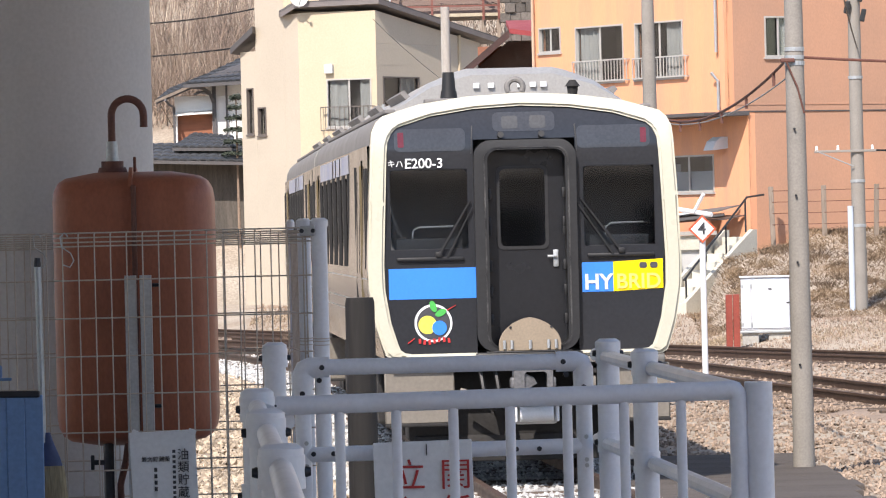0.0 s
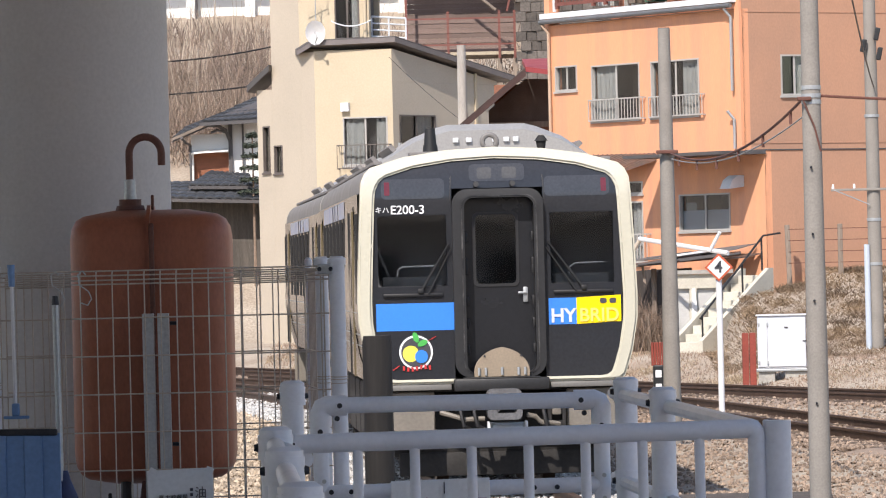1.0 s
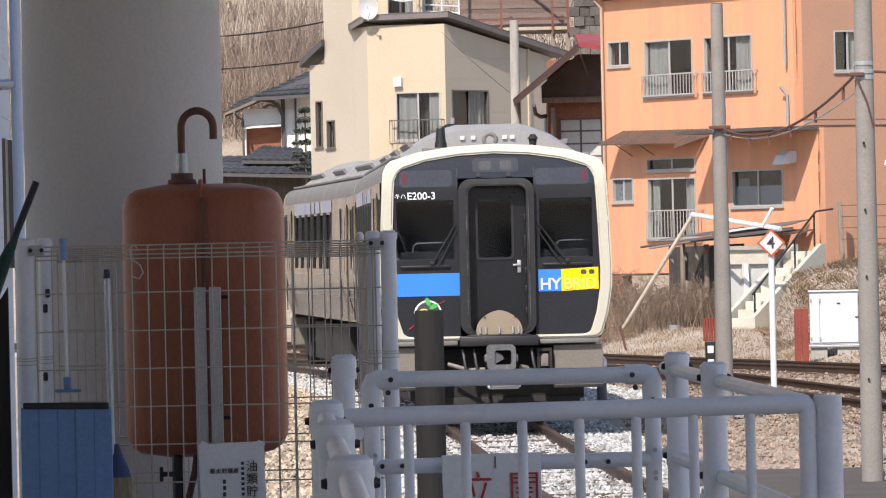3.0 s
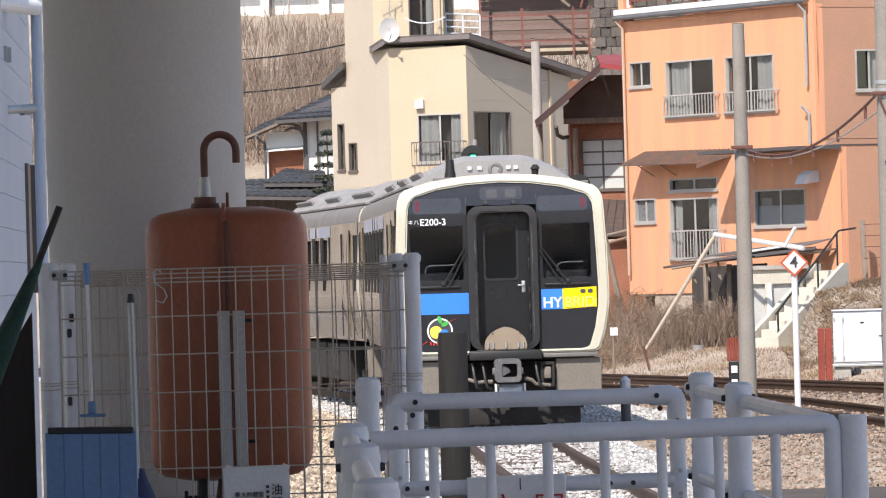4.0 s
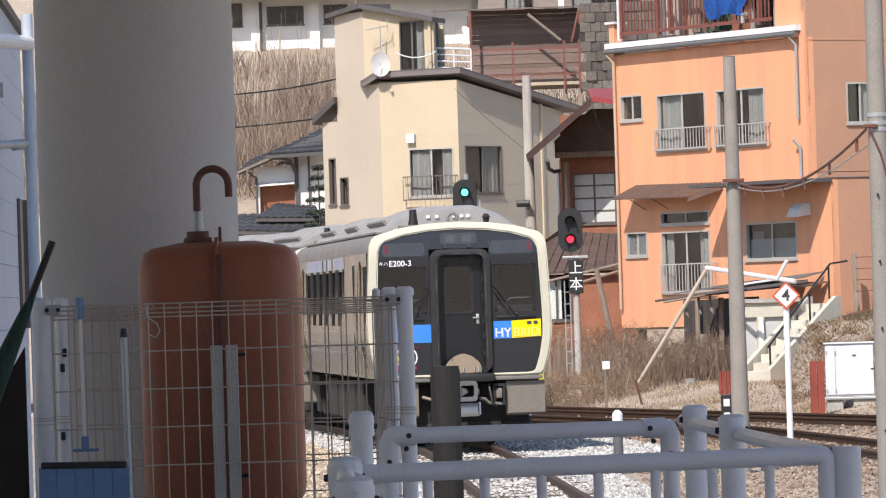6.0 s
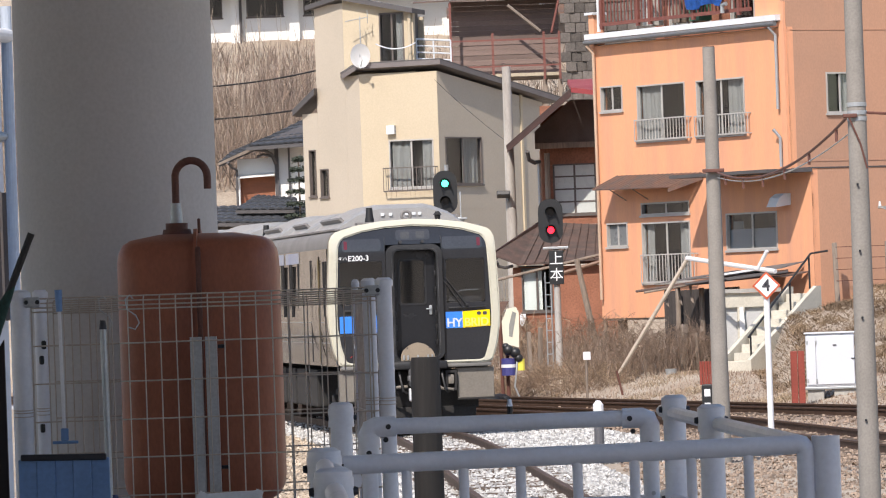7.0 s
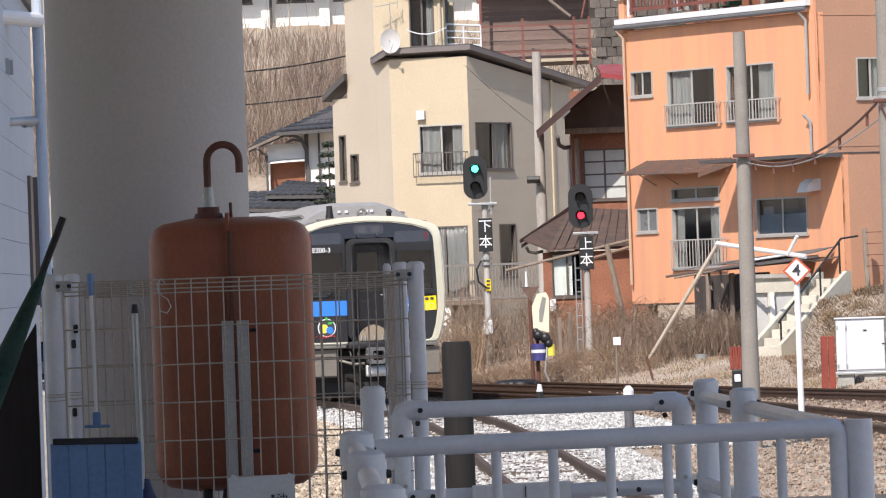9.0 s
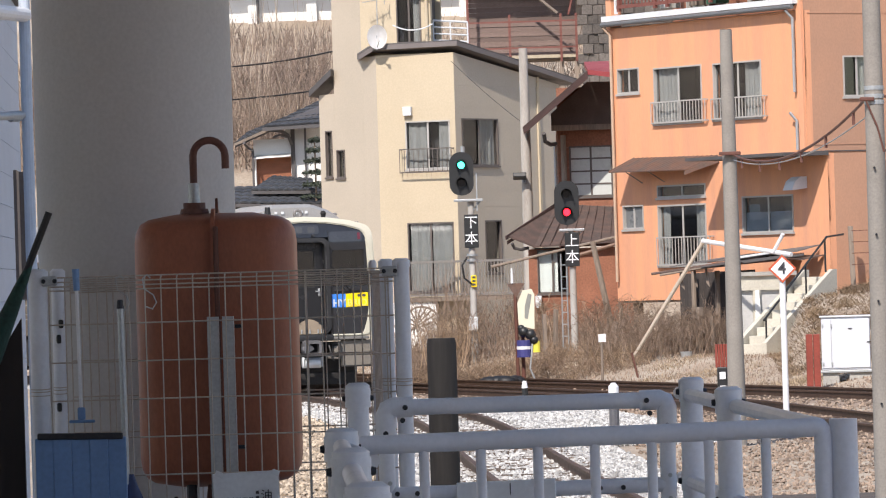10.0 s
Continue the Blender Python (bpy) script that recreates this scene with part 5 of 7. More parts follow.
    window(h, S, *sw[0], frame_alu, 2, [(1.48, 1.8)])
    window(h, S, *sw[1], frame_alu, 2)
    guard_rail(h, W, 1.74, 3.94, 5.67, 6.15, 0.09, frame_alu)
    guard_rail(h, W, 4.18, 6.28, 5.67, 6.13, 0.09, frame_alu)
    guard_rail(h, W, 1.86, 4.02, 2.36, 3.0, 0.12, frame_alu)
    # gutter, roof edge, downpipes
    part("roof_edge", wbox(B(), W, -0.06, 8.13, W.len - 0.12, 8.26, -0.3, 0.20), white_board, h, "white metal roof edge")
    bm = tube(B(), [W.p(-0.05, 8.06, 0.20), W.p(W.len - 0.15, 8.06, 0.20)], 0.055, 10)
    part("gutter", bm, mat("dark_grey_gutter", (0.13, 0.135, 0.14), 0.5), h)
    part("parapet_post", wbox(B(), W, -0.15, 7.9, 0.06, 8.72, -0.3, 0.0), orange_wall, h)
    part("parapet_cap", wbox(B(), W, -0.22, 8.723, 0.13, 8.78, -0.37, 0.07), white_board, h)
    for s, z0, z1 in ((0.12, 2.0, 8.0), (7.45, 6.15, 8.0), (7.5, 4.85, 5.7)):
        part("downpipe", tube(B(), [W.p(s - 0.1, z1, 0.20), W.p(s, z1 - 0.2, 0.08), W.p(s, z0, 0.08)], 0.036, 8), mat("pale_downpipe", (0.5, 0.36, 0.26), 0.6) if s < 1 else galv, h)
    part("pilaster", wbox(B(), W, 7.55, 4.8, 7.74, 8.55, 0.0, 0.06), orange_wall, h)
    # third storey, set back, with the balcony before it
    wall_mesh(W, 6.55, W.len - 0.004, 8.28, 11.4, [], orange_wall, h, out=-0.02)
    wall_mesh(W, 0.3, 6.55, 8.0, 11.4, [(0.9, 8.3, 2.6, 10.3), (3.4, 8.3, 5.2, 10.3)], brown_wall, h, out=-1.6)
    window(h, W, 0.9, 8.3, 2.6, 10.3, frame_alu, 2, [(1.0, 1.5)], out=-1.6)
    window(h, W, 3.4, 8.3, 5.2, 10.3, frame_alu, 2, [(4.6, 5.1)], out=-1.6)
    part("roof", slab(B(), [W.p(-0.3, 11.4, 0.4), W.p(8.0, 11.4, 0.4), W.p(8.0, 11.4, 0.4) + back, W.p(-0.3, 11.4, 0.4) + back], 0.2), roof_dark, h)
    bal = part("balcony_rail", wbox(B(), W, 0.42, 8.42, 6.5, 8.50, 0.02, 0.08), red_oxide, h, "red-oxide balcony railing")
    part("balcony_top_rail", wbox(B(), W, 0.42, 9.32, 6.5, 9.39, 0.02, 0.08), red_oxide, bal)
    for s in (0.45, 1.95, 2.45, 4.2, 6.0):
        part("balcony_post", wbox(B(), W, s, 8.35, s + 0.085, 10.9, 0.015, 0.09), red_oxide, bal)
    for i in range(42):
        s = 0.58 + i * 0.142
        part("baluster", wbox(B(), W, s, 8.50, s + 0.026, 9.32, 0.035, 0.06), red_oxide, bal)
    part("corner_pipe", wbox(B(), W, 0.30, 8.30, 0.36, 10.5, 0.0, 0.06), white_paint, h)
    part("valve_pipe", tube(B(), [W.p(5.6, 8.42, 0.2), W.p(5.6, 8.6, 0.2), W.p(5.75, 8.62, 0.2)], 0.05, 8), galv, h)
    # rusty awning over the lower window and the flat canopy
    aw = part("awning", prism(B(), [W.p(0.68, 4.56, 0.62), W.p(3.82, 4.52, 0.62), W.p(4.28, 4.82, 0.0), W.p(0.85, 4.87, 0.0)], (0, 0, 0.025)), rust_sheet, h, "rusty corrugated awning")
    for i in range(19):
        f = i / 18
        part("awning_rib", rod(B(), W.p(0.70 + 3.08 * f, 4.588 - 0.04 * f, 0.63), W.p(0.87 + 3.38 * f, 4.898 - 0.05 * f, 0.01), 0.014, seg=6), rust_sheet, aw)
    part("awning_gable", prism(B(), [W.p(3.80, 4.50, 0.64), W.p(4.30, 4.83, 0.02), W.p(4.30, 4.68, 0.02), W.p(3.80, 4.42, 0.64)], W.u * 0.03), rust_sheet, aw)
    for s in (0.6, 1.5):
        part("awning_strut", rod(B(), W.p(s + 0.6, 4.57, 0.5), W.p(s + 0.6, 4.3, 0.02), 0.013, seg=6), old_wood, aw)
    part("canopy", wbox(B(), W, 4.75, 4.70, 8.55, 4.775, 0.0, 1.25), roof_dark, h, "thin dark canopy")
    # vent hood
    bm = B()
    out = [(0, 0), (0.16, 0), (0.32, -0.10), (0.42, -0.30), (0.36, -0.30), (0.0, -0.26)]
    prism(bm, [W.p(7.34, 4.25 + z, o) for o, z in out], W.u * 0.36)
    part("vent_hood", bm, white_board, h, "white metal vent hood")
    # stilts and dark void below
    for s in (0.3, 2.4, 4.6, 6.8):
        for o in (-0.4, -3.5):
            part("stilt", wbox(B(), W, s, 0.0, s + 0.16, 1.52, o, o + 0.16), old_wood, h)
    part("undercroft_wall", wbox(B(), W, 0.2, 0.0, 8.3, 1.5, -4.2, -4.0), concrete, h)
    # blue sheet on the balcony
    bm = B()
    n = 14
    top = [bm.verts.new(W.p(4.05 + 1.75 * i / n, 9.45 - 0.05 * math.sin(i * 0.8), 0.12 + 0.04 * math.sin(i * 1.3))) for i in range(n + 1)]
    mid = [bm.verts.new(W.p(4.0 + 1.65 * i / n, 8.95, 0.13 + 0.06 * math.sin(i * 1.3 + 0.4))) for i in range(n + 1)]
    bot = [bm.verts.new(W.p(4.05 + 1.35 * i / n, 8.62 - 0.05 * math.sin(i * 0.5), 0.12 + 0.06 * math.sin(i * 1.1))) for i in range(n + 1)]
    for r0, r1 in ((top, mid), (mid, bot)):
        for i in range(n):
            bm.faces.new((r1[i], r1[i + 1], r0[i + 1], r0[i]))
    bmesh.ops.solidify(bm, geom=bm.faces[:], thickness=0.01)
    tagged(part("tarpaulin", bm, blue_tarp, smooth=True), "bright blue tarpaulin hung over the balcony railing", "tarpaulin")
    bm = B()
    for i, (s, wd, hh) in enumerate(((1.6, 0.35, 0.9), (2.8, 0.3, 0.8), (3.5, 0.4, 0.7))):
        x = wbox(B(), W, s, 8.36, s + wd, 8.36 + hh, -0.7, -0.35)
        tagged(part("storage_bin", x, (curtain, old_wood, mat("green_bin", (0.05, 0.16, 0.10), 0.6))[i]), ("pale cloth bundle on the balcony", "old wooden crate on the balcony", "green bin on the balcony")[i], "clutter")
    # lean-to in front: sagging sheets on beams
    lean = thing("lean_to", "sagging lean-to of rusty sheets, boards and white beams", "lean-to")
    rng = random.Random(41)
    line = lambda f: Vector((3.1 + 3.7 * f, 122.0 - 1.5 * f, 2.24 + 0.40 * f - 0.12 * f * f))
    sheet_grey, sheet_red = mat("grey_sheet", (0.15, 0.14, 0.135), 0.7, vary=0.25, scale=4), mat("faded_red_sheet", (0.27, 0.11, 0.085), 0.75, vary=0.25, scale=4)
    for k in range(11):
        f0 = 0.0 + 0.062 * k + rng.uniform(-0.03, 0.02)
        p0, p1 = line(f0), line(min(0.86, f0 + rng.uniform(0.2, 0.34)))
        lift = Vector((0, 0, rng.uniform(-0.09, 0.09)))
        deep = -W.n * (rng.uniform(0.9, 1.4) if f0 < 0.35 else 0.6) + Vector((0, 0, rng.uniform(0.08, 0.16)))
        skew = Vector((0, 0, rng.uniform(-0.05, 0.05)))
        part("sheet", prism(B(), [p0 + lift, p1 + lift + skew, p1 + lift + skew + deep, p0 + lift + deep], (0, 0, 0.022)), (rust_sheet, sheet_grey, roof_dark, sheet_red, sheet_grey)[k % 5], lean)
    for k, (f0, f1, z) in enumerate(((-0.05, 0.42, -0.05), (0.0, 0.30, -0.10), (0.25, 0.75, -0.04), (0.45, 0.72, 0.07), (0.5, 0.86, -0.05))):
        part("loose_board", rod(B(), line(f0) + Vector((0, -0.08, z)), line(f1) + Vector((0, -0.05, z + 0.05)), 0.028, seg=6), (rust_sheet, old_wood, roof_dark, white_board, roof_dark)[k], lean)
    for f in (0.12, 0.2, 0.27):
        part("hanging_strip", prism(B(), [line(f) + Vector((0, 0.2, 0)), line(f) + Vector((0.05, 0.2, 0)), line(f) + Vector((0.11, 0.2, -0.5)), line(f) + Vector((0.04, 0.2, -0.42))], (0, 0.02, 0)), old_wood, lean)
    part("beam", rod(B(), (3.95, 118, 2.86), (5.78, 116.2, 2.50), 0.05, seg=8), white_paint, lean, "white painted beam")
    part("beam", rod(B(), (3.975, 118, 2.86), (2.42, 119.3, 0.38), 0.045, seg=8), mat("bleached_pole_wood", (0.56, 0.48, 0.39), 0.8, vary=0.15, scale=3), lean, "bleached wooden prop")
    part("beam", rod(B(), (5.4, 116.5, 2.55), (5.62, 116.3, 2.95), 0.04, seg=8), white_paint, lean)
    for x, y in ((3.9, 123.3), (4.4, 122.3)):
        part("post", rod(B(), (x, y, 0.1), (x, y, 2.2), 0.06, seg=8), old_wood, lean)
    # dark panel painted in for the shaded hollow under the sheets
    part("back_wall", prism(B(), [(3.6, 124, 0.2), (5.2, 122, 0.2), (5.2, 122, 2.2), (3.6, 124, 2.15)], (0.05, 0.05, 0)), mat("void_shade", (0.06, 0.05, 0.045), 0.9, vary=0.3, stretch=(3, 3, 0.2)), lean)


build_orange()


def build_cream():
    h = thing("cream_house", "cream sided house with a tower room and brown roof edges", "house")
    Bw, Aw, Cw = Wall((-3.82, 148.6), (-1.69, 148.0)), Wall((-5.5, 151.0), (-3.82, 148.6)), Wall((-1.69, 148.0), (1.2, 152.6))
    t = Bw.len
    bo = [(t - 1.43, 5.2, t - 0.157, 6.52), (t - 1.45, 1.85, t - 0.13, 3.74)]
    wall_mesh(Bw, 0, t, 0.2, 8.36, bo, cream_wall, h, label="sunlit cream siding")
    la = Aw.len
    ao = [(la - 2.65, 5.10, la - 2.30, 6.39), (la - 2.10, 5.06, la - 1.68, 5.84)]
    ao_all = ao
    wall_mesh(Aw, 0, 0.77, 0.2, 7.40, ao[:1], beige_shade_wall, h)
    wall_mesh(Aw, 0.774, 2.21, 0.2, 10.36, ao[1:], beige_shade_wall, h, label="beige-grey siding with part of its shade in the colour")
    wall_mesh(Aw, 2.214, la, 0.2, 8.34, [], beige_shade_wall, h)
    co = [(0.30, 5.26, 2.16, 6.56), (1.35, 2.3, 2.2, 3.76)]
    wall_mesh(Cw, 0.004, Cw.len, 0.2, 7.45, co, beige_shade_wall, h)
    part("gable", prism(B(), [Cw.p(0.004, 7.453, 0), Cw.p(Cw.len, 7.453, 0), Cw.p(Cw.len, 7.55, 0), Cw.p(0.004, 8.36, 0)], -Cw.n * 0.18), beige_shade_wall, h)
    # siding courses: shallow beads
    for w, z0, z1 in ((Bw, 0.5, 8.2), (Aw, 0.5, 7.3), (Cw, 0.5, 7.4)):
        holes = {id(Bw): bo, id(Aw): ao, id(Cw): co}[id(w)]
        z = z0
        while z < z1:
            cuts = sorted((hh[0], hh[2]) for hh in holes if hh[1] - 0.05 < z < hh[3] + 0.05)
            s = 0.02
            for c0, c1 in cuts + [(w.len - 0.01, None)]:
                if c0 - s > 0.05:
                    part("siding_joint", wbox(B(), w, s, z, c0 - 0.01, z + 0.012, 0.0, 0.0025), cream_wall if w is Bw else beige_shade_wall, h)
                s = (c1 or 0) + 0.01
            z += 0.455
    part("corner_trim", wbox(B(), Cw, Cw.len - 1.22, 0.3, Cw.len - 1.12, 7.75, 0.0, 0.05), cream_wall, h)
    window(h, Bw, *bo[0], frame_alu, 2, [(t - 1.36, t - 0.85), (t - 0.5, t - 0.2)])
    window(h, Bw, *bo[1], frame_dark, 2, [(t - 1.38, t - 0.82), (t - 0.76, t - 0.18)])
    window(h, Cw, *co[0], frame_dark, 2, [(1.3, 2.05)])
    window(h, Cw, *co[1], frame_dark, 1)
    for a in ao:
        window(h, Aw, *a, frame_dark, 1)
    guard_rail(h, Bw, t - 1.55, t - 0.06, 5.12, 5.75, 0.22, frame_dark, 0.13, 0.008)
    part("vent_cap", wbox(B(), Bw, t - 1.45, 6.68, t - 1.22, 6.92, 0.0, 0.14), white_board, h)
    # roofs with brown fascia
    edge = [(-4.28, 148.8, 8.27), (-3.85, 148.38, 8.50), (-1.58, 147.80, 8.53), (1.75, 152.9, 7.54), (-1.0, 155.5, 7.54), (-4.6, 151.2, 8.39)]
    fascia_brown = mat("taupe_metal_fascia", (0.17, 0.148, 0.142), 0.6, vary=0.1, scale=3)
    part("roof_cap", slab(B(), [(x, y, z + 0.133) for x, y, z in edge], 0.03), roof_dark, h)
    part("sagging_cable", tube(B(), [(-3.33 + 1.1 * f, 148.4, 9.17 - 0.62 * f * (1 - f)) for f in np.linspace(0, 1, 12)], 0.018, 6), white_board, h, "white cable sagging across the roof deck")
    bm = slab(B(), edge, 0.13)
    part("roof", bm, fascia_brown, h, "brown metal roof edge")
    part("roof", slab(B(), [(-5.78, 151.0, 7.36), (-5.12, 150.05, 7.90), (-4.8, 151.3, 7.90), (-5.4, 152.5, 7.36)], 0.18), roof_dark, h)
    # tower room
    T0, T1 = tuple(Aw.p(2.21, 0).xy), tuple(Aw.p(0.77, 0).xy)
    T2 = tuple((Aw.p(2.21, 0) + Bw.u * 2.02).xy)
    Tl, Tr = Wall(T1, T0), Wall(T0, T2)
    wall_mesh(Tr, 0.004, Tr.len, 6.9, 10.05, [(1.04, 8.68, 1.75, 10.04)], cream_wall, h)
    part("tower_gable", prism(B(), [Tr.p(0.004, 10.05, 0), Tr.p(Tr.len, 10.05, 0), Tr.p(0.004, 10.5, 0)], -Tr.n * 0.18), cream_wall, h)
    window(h, Tr, 1.04, 8.68, 1.75, 10.03, frame_dark, 2, [(1.5, 1.72)])
    part("tower_roof", slab(B(), [Tr.p(-0.05, 10.45, 0.25), Tr.p(Tr.len + 0.05, 9.98, 0.25), Tr.p(Tr.len + 0.05, 9.98, -1.0), Tr.p(-0.05, 10.45, -1.0)], 0.13), roof_dark, h)
    part("tower_roof", slab(B(), [Tl.p(-0.15, 10.26, 0.2), Tl.p(Tl.len + 0.05, 10.45, 0.2), Tl.p(Tl.len + 0.05, 10.45, -0.9), Tl.p(-0.15, 10.26, -0.9)], 0.13), roof_dark, h)
    part("tower_back", wbox(B(), Tr, 0, 6.9, Tr.len - 0.1, 9.95, -1.4, -1.3), cream_wall, h)
    part("downpipe", rod(B(), Tr.p(Tr.len - 0.1, 8.6, 0.05), Tr.p(Tr.len - 0.1, 10.0, 0.05), 0.05, seg=8), cream_wall, h)
    guard = part("roof_deck_rail", rod(B(), (-2.23, 149.2, 9.30), (-1.29, 149.4, 9.24), 0.03, seg=6), white_board, h)
    for k in range(3):
        part("rail_bar", rod(B(), (-2.23, 149.2, 9.12 - k * 0.18), (-1.29, 149.4, 9.06 - k * 0.18), 0.022, seg=6), white_board, guard)
    for f in (0, 0.5, 1):
        part("rail_post", rod(B(), (-2.23 + 0.94 * f, 149.2 + 0.2 * f, 8.5), (-2.23 + 0.94 * f, 149.2 + 0.2 * f, 9.3 - 0.06 * f), 0.026, seg=6), white_board, guard)
    # rear closing walls
    for a, b in (((1.2, 152.6), (-1.2, 156.5)), ((-1.2, 156.5), (-5.5, 151.0))):
        wall_mesh(Wall(a, b), 0, Wall(a, b).len, 0.2, 7.4, [], beige_shade_wall, h)
    # ground-floor balustrade before the sliding doors
    G = Wall((-3.9, 147.6), (0.6, 147.6))
    worn_iron = mat("worn_grey_iron", (0.22, 0.205, 0.19), 0.6, 0.2, vary=0.15)
    bal = part("balustrade_rail", wbox(B(), G, 0.7, 2.62, 4.3, 2.68, 0, 0.05), worn_iron, h)
    part("balustrade_rail", wbox(B(), G, 0.7, 1.72, 4.3, 1.78, 0, 0.05), worn_iron, bal)
    for i in range(40):
        part("baluster", wbox(B(), G, 0.72 + i * 0.09, 1.74, 0.745 + i * 0.09, 2.65, 0.01, 0.035), worn_iron, bal)
    part("deck", wbox(B(), G, 0.6, 1.58, 4.4, 1.70, -0.9, 0.02), old_wood, h)
    part("plinth", wbox(B(), G, -0.1, 0.1, 1.55, 1.575, -0.35, -0.05), plaster, h, "white painted plinth")
    # dish and aerial stand on the roof edge
    dish = thing("satellite_dish", "white satellite dish on the cream house's roof", "satellite dish", at=pose(-3.76, 148.2, 8.85, 0, 0, 8))
    bm = B()
    rings = [[(r * math.cos(a) * 0.92, -0.04 - 0.10 * (1 - (r / 0.30) ** 2) * -1, r * math.sin(a) * 1.12) for a in np.linspace(0, math.tau, 25)[:-1]] for r in (0.02, 0.1, 0.2, 0.26, 0.30)]
    loft(bm, rings, cap0=True)
    bmesh.ops.solidify(bm, geom=bm.faces[:], thickness=0.012)
    part("reflector", bm, mat("white_enamel", (0.86, 0.86, 0.86), 0.4, vary=0.03, bump=0), dish, smooth=True)
    part("mast", rod(B(), (0, 0.08, -0.36), (0, 0.08, 0.1), 0.025, seg=8), galv, dish)
    part("feed_arm", rod(B(), (0, -0.02, -0.28), (0.02, -0.36, -0.12), 0.012, seg=6), galv, dish)
    part("feed_horn", box(B(), 0.02, -0.38, -0.10, 0.06, 0.08, 0.08, 0.01), white_paint, dish)
    aer = thing("television_aerial", "thin metal television aerial on a mast", "aerial")
    part("mast", rod(B(), (-3.75, 148.6, 8.9), (-3.75, 148.6, 9.95), 0.016, seg=6), galv, aer)
    part("boom", rod(B(), (-4.15, 148.6, 9.82), (-3.55, 148.6, 9.92), 0.012, seg=6), galv, aer)
    for i in range(7):
        part("element", rod(B(), (-4.1 + i * 0.09, 148.42, 9.83 + i * 0.014), (-4.1 + i * 0.09, 148.78, 9.83 + i * 0.014), 0.007, seg=5), galv, aer)
    part("reflector", rod(B(), (-3.54, 148.6, 9.75), (-3.54, 148.6, 10.12), 0.012, seg=6), galv, aer)


build_cream()


def build_brown():
    h = thing("brown_house", "old brown boarded house with red and rusty sheet roofs", "house")
    W = Wall((1.0, 136.2), (2.75, 136.0))
    ho = [(0.28, 4.15, 1.36, 5.42)]
    for i in range(8):
        z0, z1 = 2.9 + i * 0.5, 2.9 + (i + 1) * 0.5 - 0.006
        wall_mesh(W, 0, W.len + 2, z0, min(z1, 6.9), [(max(a, 0), max(b, z0), c, min(d, z1)) for a, b, c, d in ho if b < z1 and d > z0], brown_wall, h, name="board")
    window(h, W, *ho[0], frame_dark, 2, glass_mat=mat("frosted_pane", (0.55, 0.58, 0.56), 0.3, vary=0.05, bump=0.02), bars=3)
    part("side_wall", prism(B(), [(1.0, 136.2, 0.2), (1.0, 142, 0.2), (1.0, 142, 5.9), (1.0, 136.2, 5.9)], (0.15, 0, 0)), brown_wall, h)
    part("corner_post", rod(B(), (1.14, 135.95, 3.2), (1.14, 135.95, 5.7), 0.07, seg=8), old_wood, h)
    # main gable roof
    eave_brown = mat("dark_brown_eave", (0.055, 0.030, 0.026), 0.75, vary=0.2, scale=3)
    part("roof", prism(B(), [(0.15, 134.2, 5.80), (1.78, 134.2, 7.14), (1.78, 141, 7.3), (0.15, 141, 5.9)], (-0.02, 0, 0.09)), eave_brown, h)
    part("roof", prism(B(), [(1.78, 134.2, 7.14), (3.4, 134.2, 6.9), (3.4, 141, 7.6), (1.78, 141, 7.6)], (0, 0, 0.12)), red_roof, h, "faded red sheet roof")
    part("barge_board", prism(B(), [(0.15, 134.12, 5.70), (1.78, 134.12, 7.04), (1.78, 134.12, 7.16), (0.15, 134.12, 5.83)], (0, 0.06, 0)), mat("dark_red_brown_board", (0.06, 0.028, 0.025), 0.7, vary=0.2), h)
    part("gable_board", prism(B(), [(0.85, 135.9, 5.86), (2.9, 135.9, 5.86), (2.9, 135.9, 7.0), (1.78, 135.9, 7.02), (0.85, 135.9, 6.25)], (0, 0.06, 0)), mat("grey_gable_board", (0.14, 0.11, 0.095), 0.85, vary=0.2), h)
    part("tie_beam", box(B(), 2.0, 135.8, 5.88, 2.3, 0.1, 0.14), old_wood, h)
    part("gutter_bend", tube(B(), [(0.65, 134.3, 5.72), (0.68, 134.5, 5.52), (0.82, 135.5, 5.46), (0.95, 136.1, 5.5)], 0.05, 8), roof_dark, h)
    part("downpipe", rod(B(), (0.93, 136.0, 3.5), (0.93, 136.0, 5.5), 0.04, seg=8), galv, h)
    # lower lean-to roof of rusty sheets
    old_sheet = mat("old_brown_sheet_roof", (0.105, 0.066, 0.055), 0.8, vary=0.25, scale=2.5, grain=30, second=(0.065, 0.05, 0.046), stretch=(1, 3, 3))
    low = part("lower_roof", prism(B(), [(-0.28, 134.6, 3.16), (0.34, 134.7, 2.90), (2.6, 134.7, 2.98), (2.6, 136.0, 3.80), (0.92, 136.0, 3.94)], (0, 0, 0.05)), old_sheet, h, "old brown sheet lower roof")
    for i in range(9):
        f = 0.06 + i * 0.11
        part("roof_batten", rod(B(), (0.34 + 2.26 * f, 134.68, 2.955 + 0.08 * f), (0.92 + 1.68 * f, 136.0, 3.995 - 0.14 * f), 0.014, seg=5), old_sheet, low)
    for dz in (0, -0.13):
        part("lower_barge", prism(B(), [(-0.34, 134.55, 3.12 + dz), (0.90, 135.9, 3.90 + dz), (0.90, 135.9, 3.99 + dz), (-0.34, 134.55, 3.21 + dz)], (-0.04 - dz * 0.3, 0.02, 0)), eave_brown, h)
    part("gutter_bend", tube(B(), [(-0.22, 134.6, 3.02), (-0.16, 134.7, 2.90), (0.0, 134.75, 2.86), (0.18, 134.9, 2.90)], 0.04, 8), roof_dark, h)
